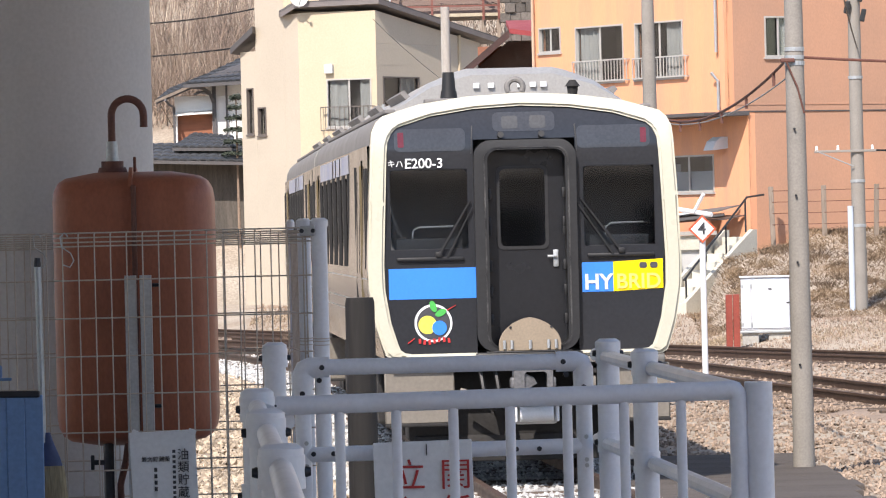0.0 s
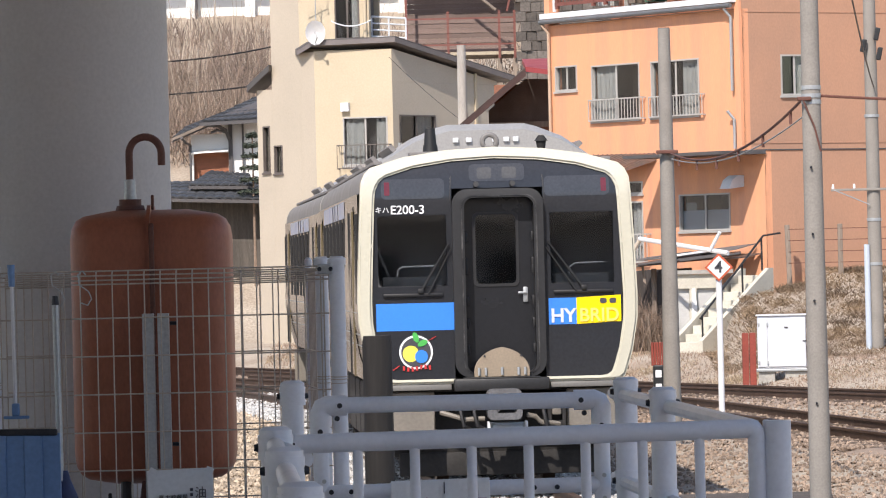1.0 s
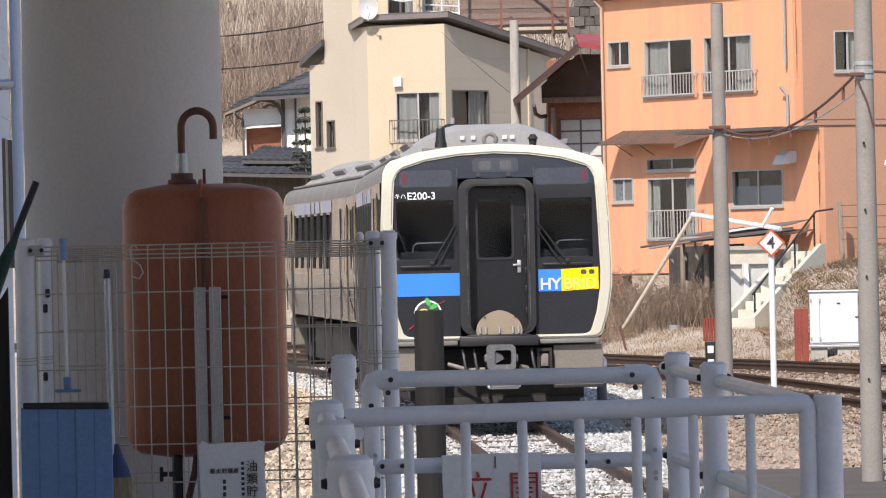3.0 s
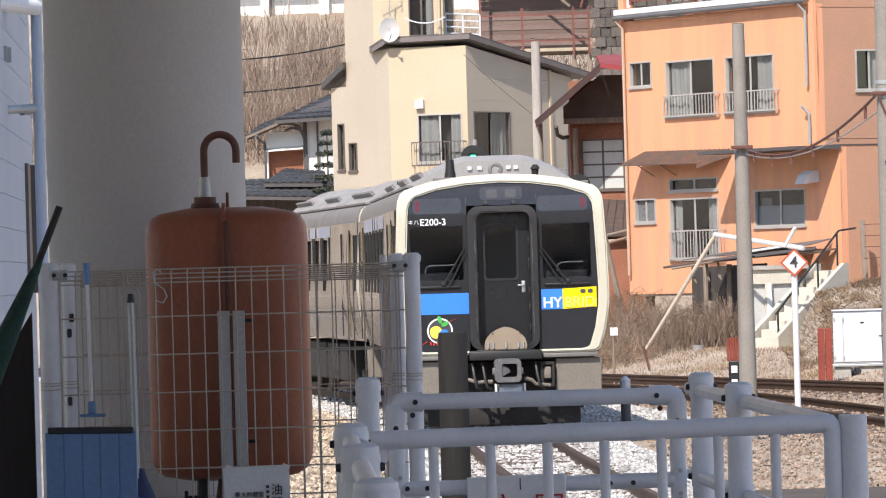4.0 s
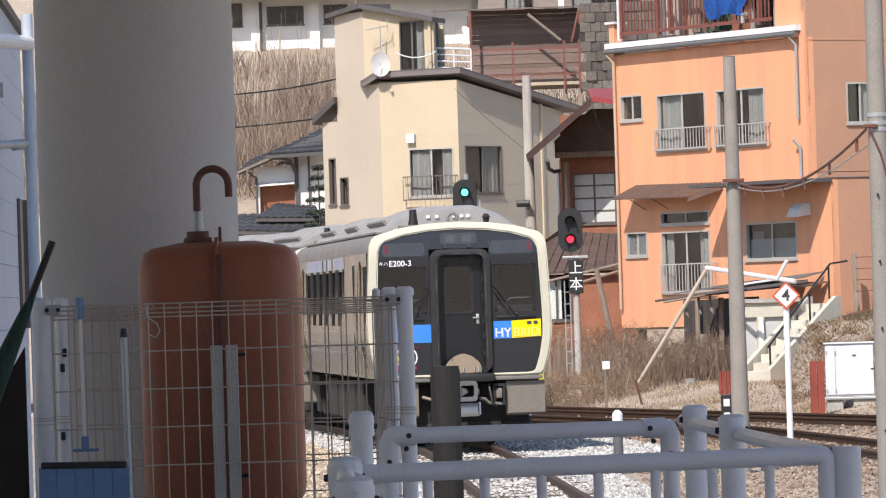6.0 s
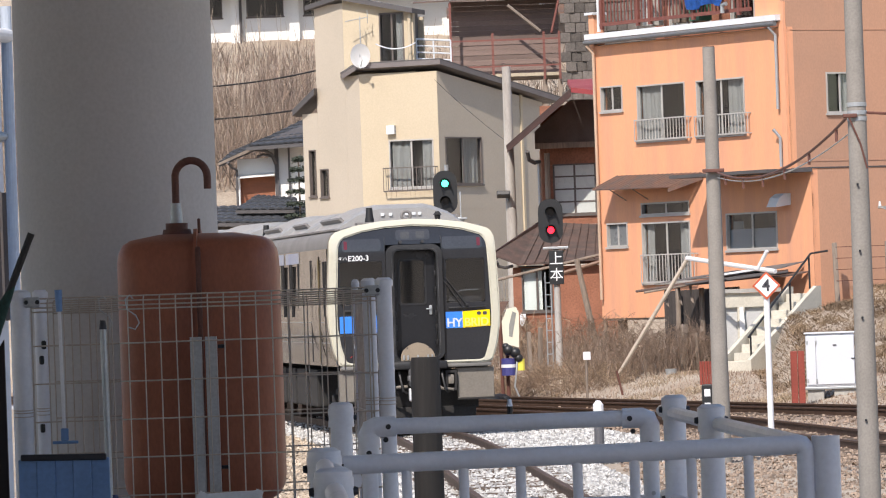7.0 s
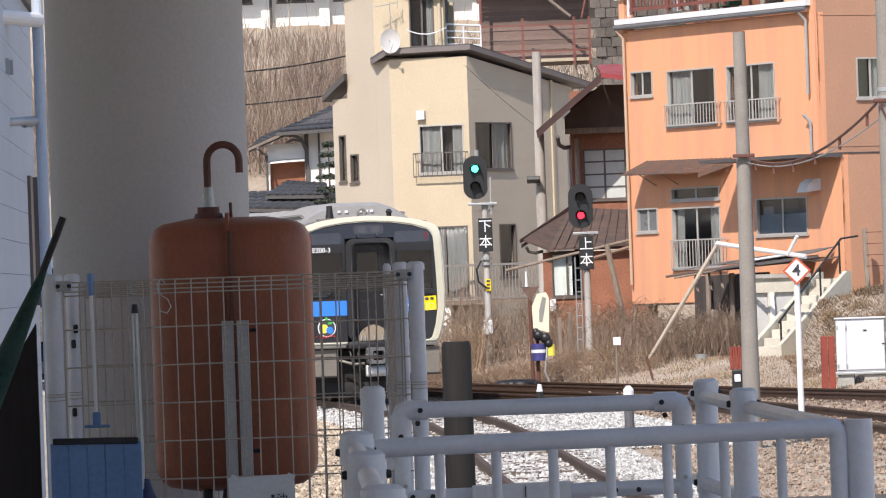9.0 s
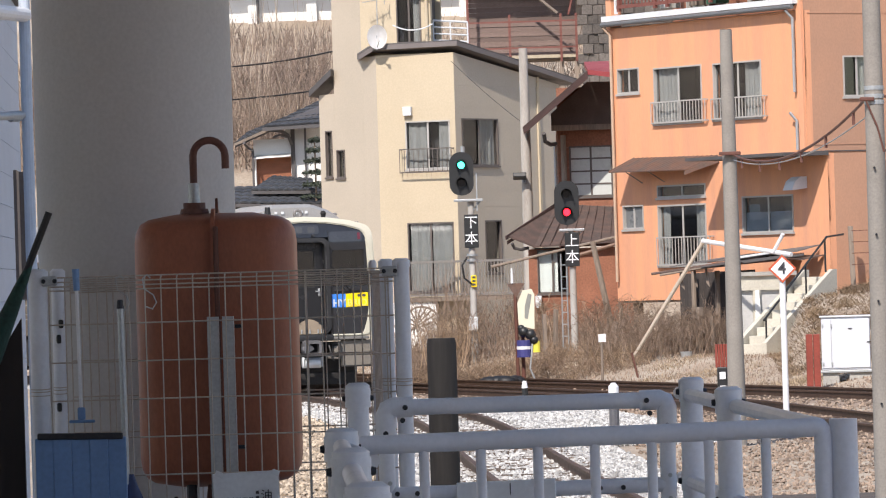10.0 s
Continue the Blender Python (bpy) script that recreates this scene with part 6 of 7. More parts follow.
    LW = Wall((0.18, 135.0), (2.75, 135.0))
    lw = [(0.21, 1.75, 0.98, 2.84)]
    wall_mesh(LW, 0, LW.len, 0.1, 2.86, lw, brown_wall, h)
    window(h, LW, *lw[0], frame_dark, 2, fw=0.03, glass_mat=glass("clear_pane", (0.95, 0.96, 0.96), 0.02))
    part("window_sheet", wbox(B(), LW, 0.25, 1.79, 0.72, 2.80, -0.085, -0.08), mat("pale_mint_curtain", (0.74, 0.80, 0.78), 0.8, vary=0.08, scale=2, stretch=(6, 6, 0.3)), h, "pale mint curtain close behind the pane")
    part("fallen_pole", rod(B(), (-0.75, 133.2, 2.45), (2.45, 133.0, 3.12), 0.035, seg=6), old_wood, h)
    part("gutter", rod(B(), (1.2, 133.2, 2.62), (2.55, 133.0, 2.98), 0.045, seg=8), mat("brown_gutter", (0.22, 0.13, 0.09), 0.6), h)
    part("prop", rod(B(), (1.75, 132.8, 3.0), (2.25, 132.6, 0.4), 0.07, 0.09, seg=8), old_wood, h)
    part("meter_box", box(B(), 0.40, 134.9, 1.55, 0.16, 0.12, 0.30, 0.02), white_board, h)


build_brown()


def tile_roof(parent, a, b, c, d, rows, cols, material):
    """A sloping roof of lapped tile courses between the eave a-b and the ridge d-c, each course a strip of waves."""
    a, b, c, d = map(Vector, (a, b, c, d))
    nrm = (b - a).cross(d - a).normalized()
    if nrm.z < 0:
        nrm = -nrm
    for j in range(rows):
        f0, f1 = j / rows, (j + 1.12) / rows
        bm = B()
        lo, hi = [], []
        for i in range(cols * 4 + 1):
            u = i / (cols * 4)
            wv = 0.03 * abs(math.sin(i * math.pi / 4))
            p0 = a.lerp(b, u).lerp(d.lerp(c, u), f0) + nrm * (0.05 + wv)
            p1 = a.lerp(b, u).lerp(d.lerp(c, u), min(1, f1)) + nrm * (0.01 + wv)
            lo.append((bm.verts.new(p0), bm.verts.new(p0 - nrm * 0.05)))
            hi.append(bm.verts.new(p1))
        for i in range(len(hi) - 1):
            bm.faces.new((lo[i][0], lo[i + 1][0], hi[i + 1], hi[i]))
            bm.faces.new((lo[i][1], lo[i + 1][1], lo[i + 1][0], lo[i][0]))
        part("tile_course", bm, material, parent)
    part("roof_deck", prism(B(), [a, b, c, d], (0, 0, -0.10)), roof_dark, parent)


def build_left_house():
    h = thing("tiled_house", "white plastered house with dark tiled roofs and brown boards", "house")
    W = Wall((-8.05, 165), (-4.5, 165))
    wall_mesh(W, 0, 3.5, 3.0, 6.58, [(0.08, 5.0, 1.14, 6.02)], plaster, h)
    part("upper_wall", wbox(B(), W, 0.95, 6.583, 3.5, 6.98, -0.18, 0.0), plaster, h)
    part("wood_panel", wbox(B(), W, 0.06, 4.6, 1.16, 6.04, -0.15, -0.10), mat("warm_brown_shutter", (0.27, 0.10, 0.05), 0.7, vary=0.2, stretch=(1, 1, 3)), h)
    for s, wd in ((1.15, 0.12), (1.56, 0.06)):
        part("post", wbox(B(), W, s, 4.6, s + wd, 6.95, 0.0, 0.12), roof_dark, h)
    part("hood", prism(B(), [W.p(0.02, 6.05, 0), W.p(1.14, 6.12, 0), W.p(1.14, 6.04, 0.35), W.p(0.02, 5.98, 0.35)], (0, 0, 0.04)), plaster, h)
    slate = mat("dark_slate_tile", (0.055, 0.058, 0.064), 0.55, vary=0.2, scale=3, grain=20, obj=0.2)
    # right wing: a hip whose slope falls towards the line, eaves well out
    tile_roof(h, (-7.66, 164.1, 6.92), (-4.3, 164.1, 7.04), (-4.3, 166.0, 8.1), (-6.0, 166.0, 7.72), 7, 16, slate)
    part("eave_board", prism(B(), [(-7.72, 164.0, 6.81), (-4.3, 164.0, 6.93), (-4.3, 164.0, 7.02), (-7.72, 164.0, 6.91)], (0, 0.06, 0)), roof_dark, h)
    part("eave_soffit", prism(B(), [(-7.62, 164.1, 6.82), (-4.3, 164.1, 6.92), (-4.3, 165.0, 6.96), (-7.3, 165.0, 6.90)], (0, 0, 0.03)), old_wood, h)
    # left wing: thin low eave rising to the right
    tile_roof(h, (-8.57, 164.3, 6.44), (-7.5, 164.3, 6.88), (-7.1, 166.0, 7.25), (-8.2, 166.0, 6.85), 4, 6, slate)
    part("eave_board", prism(B(), [(-8.60, 164.2, 6.38), (-7.5, 164.2, 6.82), (-7.5, 164.2, 6.92), (-8.60, 164.2, 6.46)], (0, 0.05, 0)), old_wood, h)
    part("bracket", tube(B(), [(-7.58, 164.3, 6.84), (-7.2, 164.5, 6.82), (-6.97, 164.7, 6.68), (-6.87, 164.85, 6.4)], 0.055, 6), roof_dark, h)
    part("bracket", tube(B(), [(-7.42, 164.5, 6.61), (-7.22, 164.5, 6.69), (-7.0, 164.7, 6.63)], 0.04, 6), roof_dark, h)
    part("downpipe", tube(B(), [(-8.25, 163.4, 6.45), (-8.15, 163.8, 6.3), (-8.05, 164.7, 6.25), (-8.05, 164.7, 4.9)], 0.04, 8), roof_dark, h)
    # lower roofs in front
    tile_roof(h, (-9.6, 159.0, 4.62), (-4.6, 159.0, 4.42), (-4.6, 162, 5.05), (-9.6, 162, 5.12), 5, 18, slate)
    tile_roof(h, (-7.9, 160.0, 4.95), (-6.0, 160.0, 4.90), (-6.2, 163, 5.30), (-7.4, 163, 5.42), 4, 8, slate)
    part("lower_wall", prism(B(), [(-9.4, 160, 0.5), (-4.6, 160, 0.5), (-4.6, 160, 4.5), (-9.4, 160, 4.5)], (0, 0.2, 0)), mat("dark_weathered_boards", (0.11, 0.095, 0.08), 0.9, vary=0.3, scale=2, grain=25, second=(0.06, 0.052, 0.045), stretch=(4, 4, 0.3)), h, "dark weathered board wall")
    # clipped evergreen in tiers beside the white wall
    tree = thing("clipped_evergreen", "dark clipped evergreen in flat tiers beside the house", "tree")
    rg = random.Random(8)
    part("trunk", rod(B(), (-5.95, 159.4, 0.5), (-5.97, 159.4, 6.3), 0.06, 0.02, 8), twig, tree)
    vs, fs = [], []
    for z, r in ((4.7, 0.5), (5.05, 0.42), (5.4, 0.4), (5.75, 0.34), (6.05, 0.28), (6.35, 0.2)):
        for _ in range(320):
            a, q = rg.uniform(0, math.tau), r * math.sqrt(rg.random())
            c = Vector((-5.96 + q * math.cos(a), 159.4 + q * math.sin(a), z + rg.gauss(0, 0.035) + 0.06 * (1 - q / r)))
            u = Vector((rg.uniform(-1, 1), rg.uniform(-1, 1), rg.uniform(-0.6, 0.6))).normalized() * 0.05
            w = u.orthogonal().normalized() * 0.025
            k = len(vs)
            vs += [tuple(c - u), tuple(c + w), tuple(c + u), tuple(c - w)]
            fs.append((k, k + 1, k + 2, k + 3))
    me = bpy.data.meshes.new("crown")
    me.from_pydata(vs, [], fs)
    me.materials.append(mat("dark_conifer_leaf", (0.035, 0.045, 0.028), 0.8, vary=0.2, island=0.4, bump=0))
    new("crown", me).parent = tree


build_left_house()


def build_top_house():
    h = thing("hilltop_house", "white house with a blue-grey tiled roof up the slope", "house")
    W = Wall((-12.5, 190), (3.5, 190))
    ho = [(1.95, 12.2, 2.9, 13.0), (3.75, 12.2, 5.05, 12.85), (5.75, 12.2, 6.6, 12.85), (12.5, 12.0, 14.6, 13.3)]
    wall_mesh(W, 0, 16, 10.5, 13.25, ho, plaster, h)
    for o in ho:
        window(h, W, *o, frame_dark, 2)
    for s in (3.2, 5.25, 10.6):
        part("pier", wbox(B(), W, s, 10.8, s + 0.35, 13.2, 0, 0.25), plaster, h)
    tile_roof(h, (-13, 188.8, 13.2), (0.2, 188.8, 13.25), (-0.5, 194, 16.2), (-12.5, 194, 16.2), 9, 34, mat("blue_grey_tile", (0.075, 0.085, 0.105), 0.55, vary=0.15, scale=2))
    part("fascia", box(B(), -6.4, 188.75, 13.12, 13.3, 0.08, 0.16), old_wood, h)
    part("downpipe", rod(B(), (-8.95, 189.7, 11.0), (-8.95, 189.7, 13.0), 0.05, seg=8), roof_dark, h)
    o = thing("grey_house", "weathered grey house with dark windows up the slope", "house")
    V = Wall((-1.3, 186), (8, 186))
    vo = [(0.9, 12.0, 1.9, 13.9), (3.2, 12.1, 5.6, 13.6)]
    wall_mesh(V, 0, 9, 9.0, 14.5, vo, mat("grey_boards", (0.26, 0.22, 0.19), 0.85, vary=0.15, stretch=(1, 1, 4)), o)
    for k in vo:
        window(o, V, *k, frame_dark, 2, [(k[0] + 0.1, k[0] + 0.7)])
    part("eave", prism(B(), [V.p(-0.4, 12.0 - 0.35, 0.9), V.p(9, 11.65, 0.9), V.p(9, 12.0, 0), V.p(-0.4, 12.0, 0)], (0, 0, 0.08)), rust_sheet, o)
    part("white_door", wbox(B(), V, 2.75, 11.9, 2.95, 13.8, 0, 0.06), white_paint, o)
    part("roof", prism(B(), [V.p(-0.6, 14.5, 1.0), V.p(9, 14.5, 1.0), V.p(9, 16.5, -4), V.p(-0.6, 16.5, -4)], (0, 0, 0.15)), tile_grey, o)


build_top_house()


def build_terrace():
    t = thing("hillside_terrace", "rusty railed terrace with corrugated walls on the hillside", "terrace")
    weathered_sheet = mat("weathered_brown_board", (0.165, 0.115, 0.098), 0.8, vary=0.2, scale=1.5, stretch=(0.3, 1, 3), obj=0.2)
    part("deck", box(B(), 0.1, 170.5, 9.0, 4.6, 2.2, 0.14), old_wood, t)
    part("deck_edge", box(B(), 0.2, 169.35, 9.02, 4.2, 0.06, 0.10), mat("pale_board", (0.45, 0.38, 0.28), 0.8, vary=0.15), t)
    for x in (-1.45, -0.15, 1.45, 1.93):
        part("post", box(B(), x, 169.3, 9.6 if x != -1.45 else 10.0, 0.075, 0.075, 1.5 if x != -1.45 else 2.7), red_oxide, t)
        part("leg", box(B(), x, 169.5, 7.7, 0.14, 0.14, 2.6), old_wood, t)
    for z in (10.12, 9.3):
        part("rail", box(B(), 0.24, 169.28, z, 3.4, 0.04, 0.05), red_oxide, t)
    for i in range(15):
        part("wall_board", box(B(), 0.24, 170.2 + 0.012 * (i % 2), 9.16 + i * 0.155, 3.4, 0.03, 0.147, rx=-6), weathered_sheet, t)
    for i in range(5):
        part("roof_sheet", prism(B(), [(-2.6 + i * 1.15, 169.2, 11.35), (-1.48 + i * 1.15, 169.2, 11.38), (-1.48 + i * 1.15, 172.5, 11.55), (-2.6 + i * 1.15, 172.5, 11.55)], (0, 0, 0.04)), weathered_sheet, t)
    part("brace", rod(B(), (0.35, 169.2, 11.2), (1.35, 169.2, 10.35), 0.05, seg=6), old_wood, t)
    part("brace", rod(B(), (1.95, 169.2, 11.3), (1.7, 169.2, 10.3), 0.04, seg=6), red_oxide, t)
    wl = thing("retaining_wall", "grey block retaining wall on the hillside", "retaining wall", kind="structure")
    rng = random.Random(5)
    old_stone = mat("mossy_stone_block", (0.125, 0.108, 0.095), 0.9, vary=0.25, scale=3, grain=20, obj=0.3, bump=0.3)
    for j in range(17):
        for i in range(12):
            part("block", box(B(), 2.1 + i * 0.32 + (j % 2) * 0.15, 166.8 + rng.uniform(-0.05, 0.05), 6.4 + j * 0.3, 0.316, 0.3, 0.296, 0.02), old_stone, wl)


build_terrace()


# ---- trackside: poles, signals, signs ----
def pole(x, y, z0, z1, r0, r1, label, m=None):
    p = thing("utility_pole", label, "utility pole", group="poles along the line")
    part("shaft", rod(B(), (x, y, z0), (x, y, z1), r0, r1, seg=20), m or pole_concrete, p, smooth=True)
    return p


p1 = pole(3.485, 53, -0.3, 9.0, 0.108, 0.072, "weathered concrete pole with steel bands")
for z in (3.98, 3.90, 3.84):
    part("band", rod(B(), (3.485, 53, z - 0.02), (3.485, 53, z + 0.02), 0.098, seg=20), galv, p1)
part("cable_bracket", box(B(), 3.41, 52.9, 3.87, 0.14, 0.06, 0.04, 0.01), rust_pipe, p1)
part("strap", tube(B(), [(3.40, 52.88, 3.85), (3.50, 52.87, 3.6), (3.56, 52.88, 3.35)], 0.010, 6), rust_pipe, p1)
for z in (3.2, 2.55, 1.9, 0.9):
    part("step_hole", rod(B(), (3.46, 52.87, z), (3.46, 52.90, z), 0.012, seg=8), bolt_dark, p1)
p2 = pole(2.915, 75, -0.3, 5.55, 0.128, 0.084, "bare concrete pole beside the track")
part("wooden_cap", rod(B(), (2.915, 75, 5.1), (2.915, 75, 5.56), 0.082, 0.078, seg=20), mat("grey_weathered_timber", (0.12, 0.105, 0.09), 0.9, vary=0.15, scale=4, stretch=(1, 1, 0.1)), p2)
for z in (3.95, 3.86, 3.80, 3.74):
    part("band", rod(B(), (2.915, 75, z - 0.018), (2.915, 75, z + 0.018), 0.094, seg=16), rust_pipe, p2)
part("cable_bracket", box(B(), 2.915, 74.85, 3.84, 0.3, 0.08, 0.05, 0.01), rust_pipe, p2)
p3 = pole(8.45, 110, -0.3, 10.0, 0.15, 0.115, "concrete pole with crossarms and insulators")
arm = part("crossarm", box(B(), 8.2, 109.85, 3.71, 1.25, 0.06, 0.05, 0.01), pole_concrete, p3)
for x in (7.62, 8.05, 8.75):
    part("insulator", rod(B(), (x, 109.85, 3.74), (x, 109.85, 3.83), 0.03, 0.02, 10), white_paint, arm)
for x, z in ((8.62, 6.45), (8.58, 6.85), (8.30, 6.62)):
    part("cable_clamp", box(B(), x, 109.82, z, 0.10, 0.12, 0.26, 0.02, ry=12), signal_black, p3)
part("stay_wire", rod(B(), (7.62, 109.83, 3.72), (8.36, 109.83, 3.40), 0.012, seg=6), galv, p3)
for z in (2.2, 3.1, 5.2):
    part("band", rod(B(), (8.45, 110, z - 0.03), (8.45, 110, z + 0.03), 0.152, seg=16), galv, p3)
part("conduit", rod(B(), (8.28, 109.9, -0.2), (8.28, 109.9, 2.6), 0.06, seg=10), siding_blue, p3)
p4 = pole(0.2, 137, -0.1, 7.95, 0.16, 0.11, "pale concrete pole in front of the houses", mat("pale_concrete_pole", (0.47, 0.44, 0.40), 0.85, vary=0.12, scale=2.5, grain=40, bump=0.1, second=(0.33, 0.30, 0.27), stretch=(2, 2, 0.3)))
lamp = part("flood_lamp", box(B(), 0.02, 136.7, 4.72, 0.34, 0.25, 0.12, 0.02, rx=-20), signal_black, p4)
part("lamp_arm", rod(B(), (0.1, 136.8, 4.6), (0.2, 137, 4.55), 0.03, seg=6), galv, p4)


def cable(pts_a, pts_b, sag, r, m, label, clips=0):
    a, b = Vector(pts_a), Vector(pts_b)
    ob = thing("cable", label, "cable", group="overhead cables")
    pts = [a.lerp(b, i / 24) - Vector((0, 0, sag * 4 * (i / 24) * (1 - i / 24))) for i in range(25)]
    part("strand", tube(B(), pts, r, 6), m, ob, smooth=True)
    for i in range(clips):
        q = pts[int((i + 0.5) * 24 / clips)]
        part("hanger", box(B(), q.x, q.y, q.z - 0.06, 0.03, 0.05, 0.14), rust_pipe, ob)


cable((2.97, 75, 3.82), (3.43, 53, 3.90), 0.30, 0.016, rust_pipe, "thick brown cable slung between the poles", 6)
cable((2.97, 75, 3.75), (3.43, 53, 3.72), 0.22, 0.008, galv, "thin grey wire slung between the poles")
cable((3.55, 53, 3.90), (9.4, 52, 3.86), 0.12, 0.014, rust_pipe, "brown cable leading away from the pole")
cable((8.7, 110, 3.72), (22, 100, 4.2), 0.3, 0.02, black_rubber, "dark wire leading from the crossarm")
cable((8.5, 110, 5.8), (3.5, 53, 7.5), 0.4, 0.015, black_rubber, "dark overhead wire between two poles")
cable((-14, 176, 9.6), (-4.6, 172, 9.75), 0.5, 0.025, black_rubber, "dark wire across the hillside")
cable((-14, 172, 8.2), (-4.6, 168, 8.35), 0.3, 0.025, black_rubber, "dark wire across the hillside")
cable((-1.75, 147.4, 8.1), (0.1, 137.2, 6.1), 0.05, 0.006, black_rubber, "thin house service wire")


post_pale = mat("pale_signal_post", (0.44, 0.425, 0.40), 0.7, vary=0.12, scale=2.5, grain=40, bump=0.08, second=(0.33, 0.31, 0.285), stretch=(2, 2, 0.4))


def signal(x, y, z_head, lit_top, post_x, z_base, label, text, plate_z):
    s = thing("railway_signal", label, "railway signal", group="railway signals")
    part("post", rod(B(), (post_x, y, z_base - 0.5), (post_x, y, z_head - 0.1), 0.085, 0.075, seg=16), post_pale, s, "pale grey steel post", smooth=True)
    w, hgt = 0.29, 1.04
    bm = plate(B(), rounded(x - w, z_head, x + w, z_head + hgt, 0.27, 8), y - 0.05, 0.06)
    head = part("backplate", bm, signal_black, s, "black oval backplate", smooth=True)
    part("case", box(B(), x, y + 0.12, z_head + hgt / 2, 0.36, 0.28, hgt * 0.8, 0.04), signal_black, s)
    for k, zz in ((1, z_head + hgt * 0.70), (0, z_head + hgt * 0.29)):
        on = (k == 1) == lit_top
        lens = part("lens", rod(B(), (x, y - 0.062, zz), (x, y - 0.05, zz), 0.082, seg=24), (green_lamp if lit_top else red_lamp) if on else mat("dark_lens", (0.02, 0.02, 0.022), 0.1, bump=0), head, "lit green lens" if on and lit_top else "lit red lens" if on else "dark lens")
        bm = B()
        ro = [(x + 0.125 * math.cos(a), z_ + 0.125 * math.sin(a)) for a in np.linspace(-0.35, math.pi + 0.35, 18) for z_ in (zz,)]
        ri = [(x + 0.112 * math.cos(a), zz + 0.112 * math.sin(a)) for a in np.linspace(-0.35, math.pi + 0.35, 18)]
        ringplate(bm, ro + ri[::-1], [(px * 1.0, pz) for px, pz in ro + ri[::-1]], y - 0.30, y - 0.05)
        part("hood", bm, signal_black, head)
    part("bracket", box(B(), (x + post_x) / 2 + 0.05, y, z_head - 0.12, abs(post_x - x) + 0.5, 0.35, 0.06, 0.01), galv, s)
    part("bracket_brace", rod(B(), (post_x + 0.25, y, z_head - 0.12), (post_x, y, z_head - 0.45), 0.02, seg=6), galv, s)
    pz = plate_z
    pl = part("name_plate", box(B(), post_x, y - 0.13, pz, 0.34, 0.02, 0.80, 0.01), signal_black, s, "black plate with white characters")
    for i, ch in enumerate(text):
        lettering("writing", ch, 0.33, white_mark, pose(post_x, y - 0.145, pz + 0.19 - i * 0.38) @ FACE, pl)
    return s


g = signal(-1.375, 130, 4.18, True, -1.175, 0.0, "black railway signal showing green on a pale post", "下本", 3.32)
part("yellow_plate", box(B(), -1.15, 129.87, 2.12, 0.13, 0.02, 0.28, 0.005), yellow_band, g, "small yellow plate with dark marks")
bm = B()
for i in range(3):
    box(bm, -1.15, 129.855, 2.04 + i * 0.085, 0.08, 0.006, 0.05)
tagged(part("plate_marks", bm, ink, g), kind="stuff")
part("junction_box", box(B(), -1.19, 129.8, 1.1, 0.22, 0.16, 0.34, 0.02), white_board, g)
for z in (2.75, 2.62):
    part("collar", rod(B(), (-1.175, 130, z - 0.03), (-1.175, 130, z + 0.03), 0.135, seg=14), galv, g)
part("top_tube", rod(B(), (-1.33, 130.1, 5.1), (-1.33, 130.1, 5.36), 0.05, seg=8), galv, g)
part("side_plate", box(B(), -1.02, 130.05, 4.25, 0.03, 0.3, 0.9), galv, g)
part("cable_loop", tube(B(), [(-1.3, 129.85, 2.7), (-1.42, 129.85, 2.5), (-1.38, 129.85, 2.2), (-1.2, 129.85, 2.05)], 0.025, 6), black_rubber, g)
r_ = signal(1.105, 128, 3.38, False, 1.205, 0.1, "black railway signal showing red on a pale post", "上本", 2.80)
for sx in (0.93, 1.06):
    part("ladder_stile", rod(B(), (sx, 128.1, -0.1), (sx, 128.1, 2.7), 0.018, seg=6), galv, r_)
for i in range(9):
    part("ladder_rung", rod(B(), (0.93, 128.1, 0.2 + i * 0.28), (1.06, 128.1, 0.2 + i * 0.28), 0.012, seg=6), galv, r_)

# diamond sign on a white post
sg = thing("diamond_sign", "white diamond sign with a red edge and the figure 4", "sign")
part("post", rod(B(), (3.93, 82, -0.3), (3.93, 82, 2.1), 0.047, seg=14), white_paint, sg, smooth=True)
part("edge", plate(B(), [(3.93 + a * 0.215, 2.225 + b * 0.215) for a, b in ((1, 0), (0, 1), (-1, 0), (0, -1))], 81.93, 0.012), mat("orange_red_edge", (0.55, 0.10, 0.04), 0.6), sg)
part("panel", plate(B(), [(3.93 + a * 0.175, 2.225 + b * 0.175) for a, b in ((1, 0), (0, 1), (-1, 0), (0, -1))], 81.924, 0.006), white_paint, sg)
lettering("figure", "4", 0.25, ink, pose(3.925, 81.918, 2.225) @ FACE, sg, depth=0.004, bold=0.003)

# white equipment cabinet by the verge
cb = thing("equipment_cabinet", "white steel trackside equipment cabinet on concrete feet", "cabinet", at=pose(6.22, 105, 0, 0, 0, -4))
cab_paint = mat("cabinet_paint", (0.60, 0.62, 0.66), 0.5, vary=0.05, scale=3, grain=40, bump=0.03)
part("body", box(B(), 0, 0.3, 0.73, 0.94, 0.6, 1.02, 0.015), cab_paint, cb)
part("top", box(B(), 0, 0.3, 1.255, 1.0, 0.68, 0.03, 0.01), cab_paint, cb)
part("door", box(B(), 0.1, -0.012, 0.73, 0.72, 0.025, 0.94, 0.006), cab_paint, cb)
part("side_door", box(B(), -0.37, -0.012, 0.73, 0.18, 0.025, 0.94, 0.006), cab_paint, cb)
for x in (-0.44, -0.27):
    for z in (0.34, 1.08):
        part("hinge", box(B(), x, -0.03, z, 0.035, 0.02, 0.07, 0.004), galv, cb)
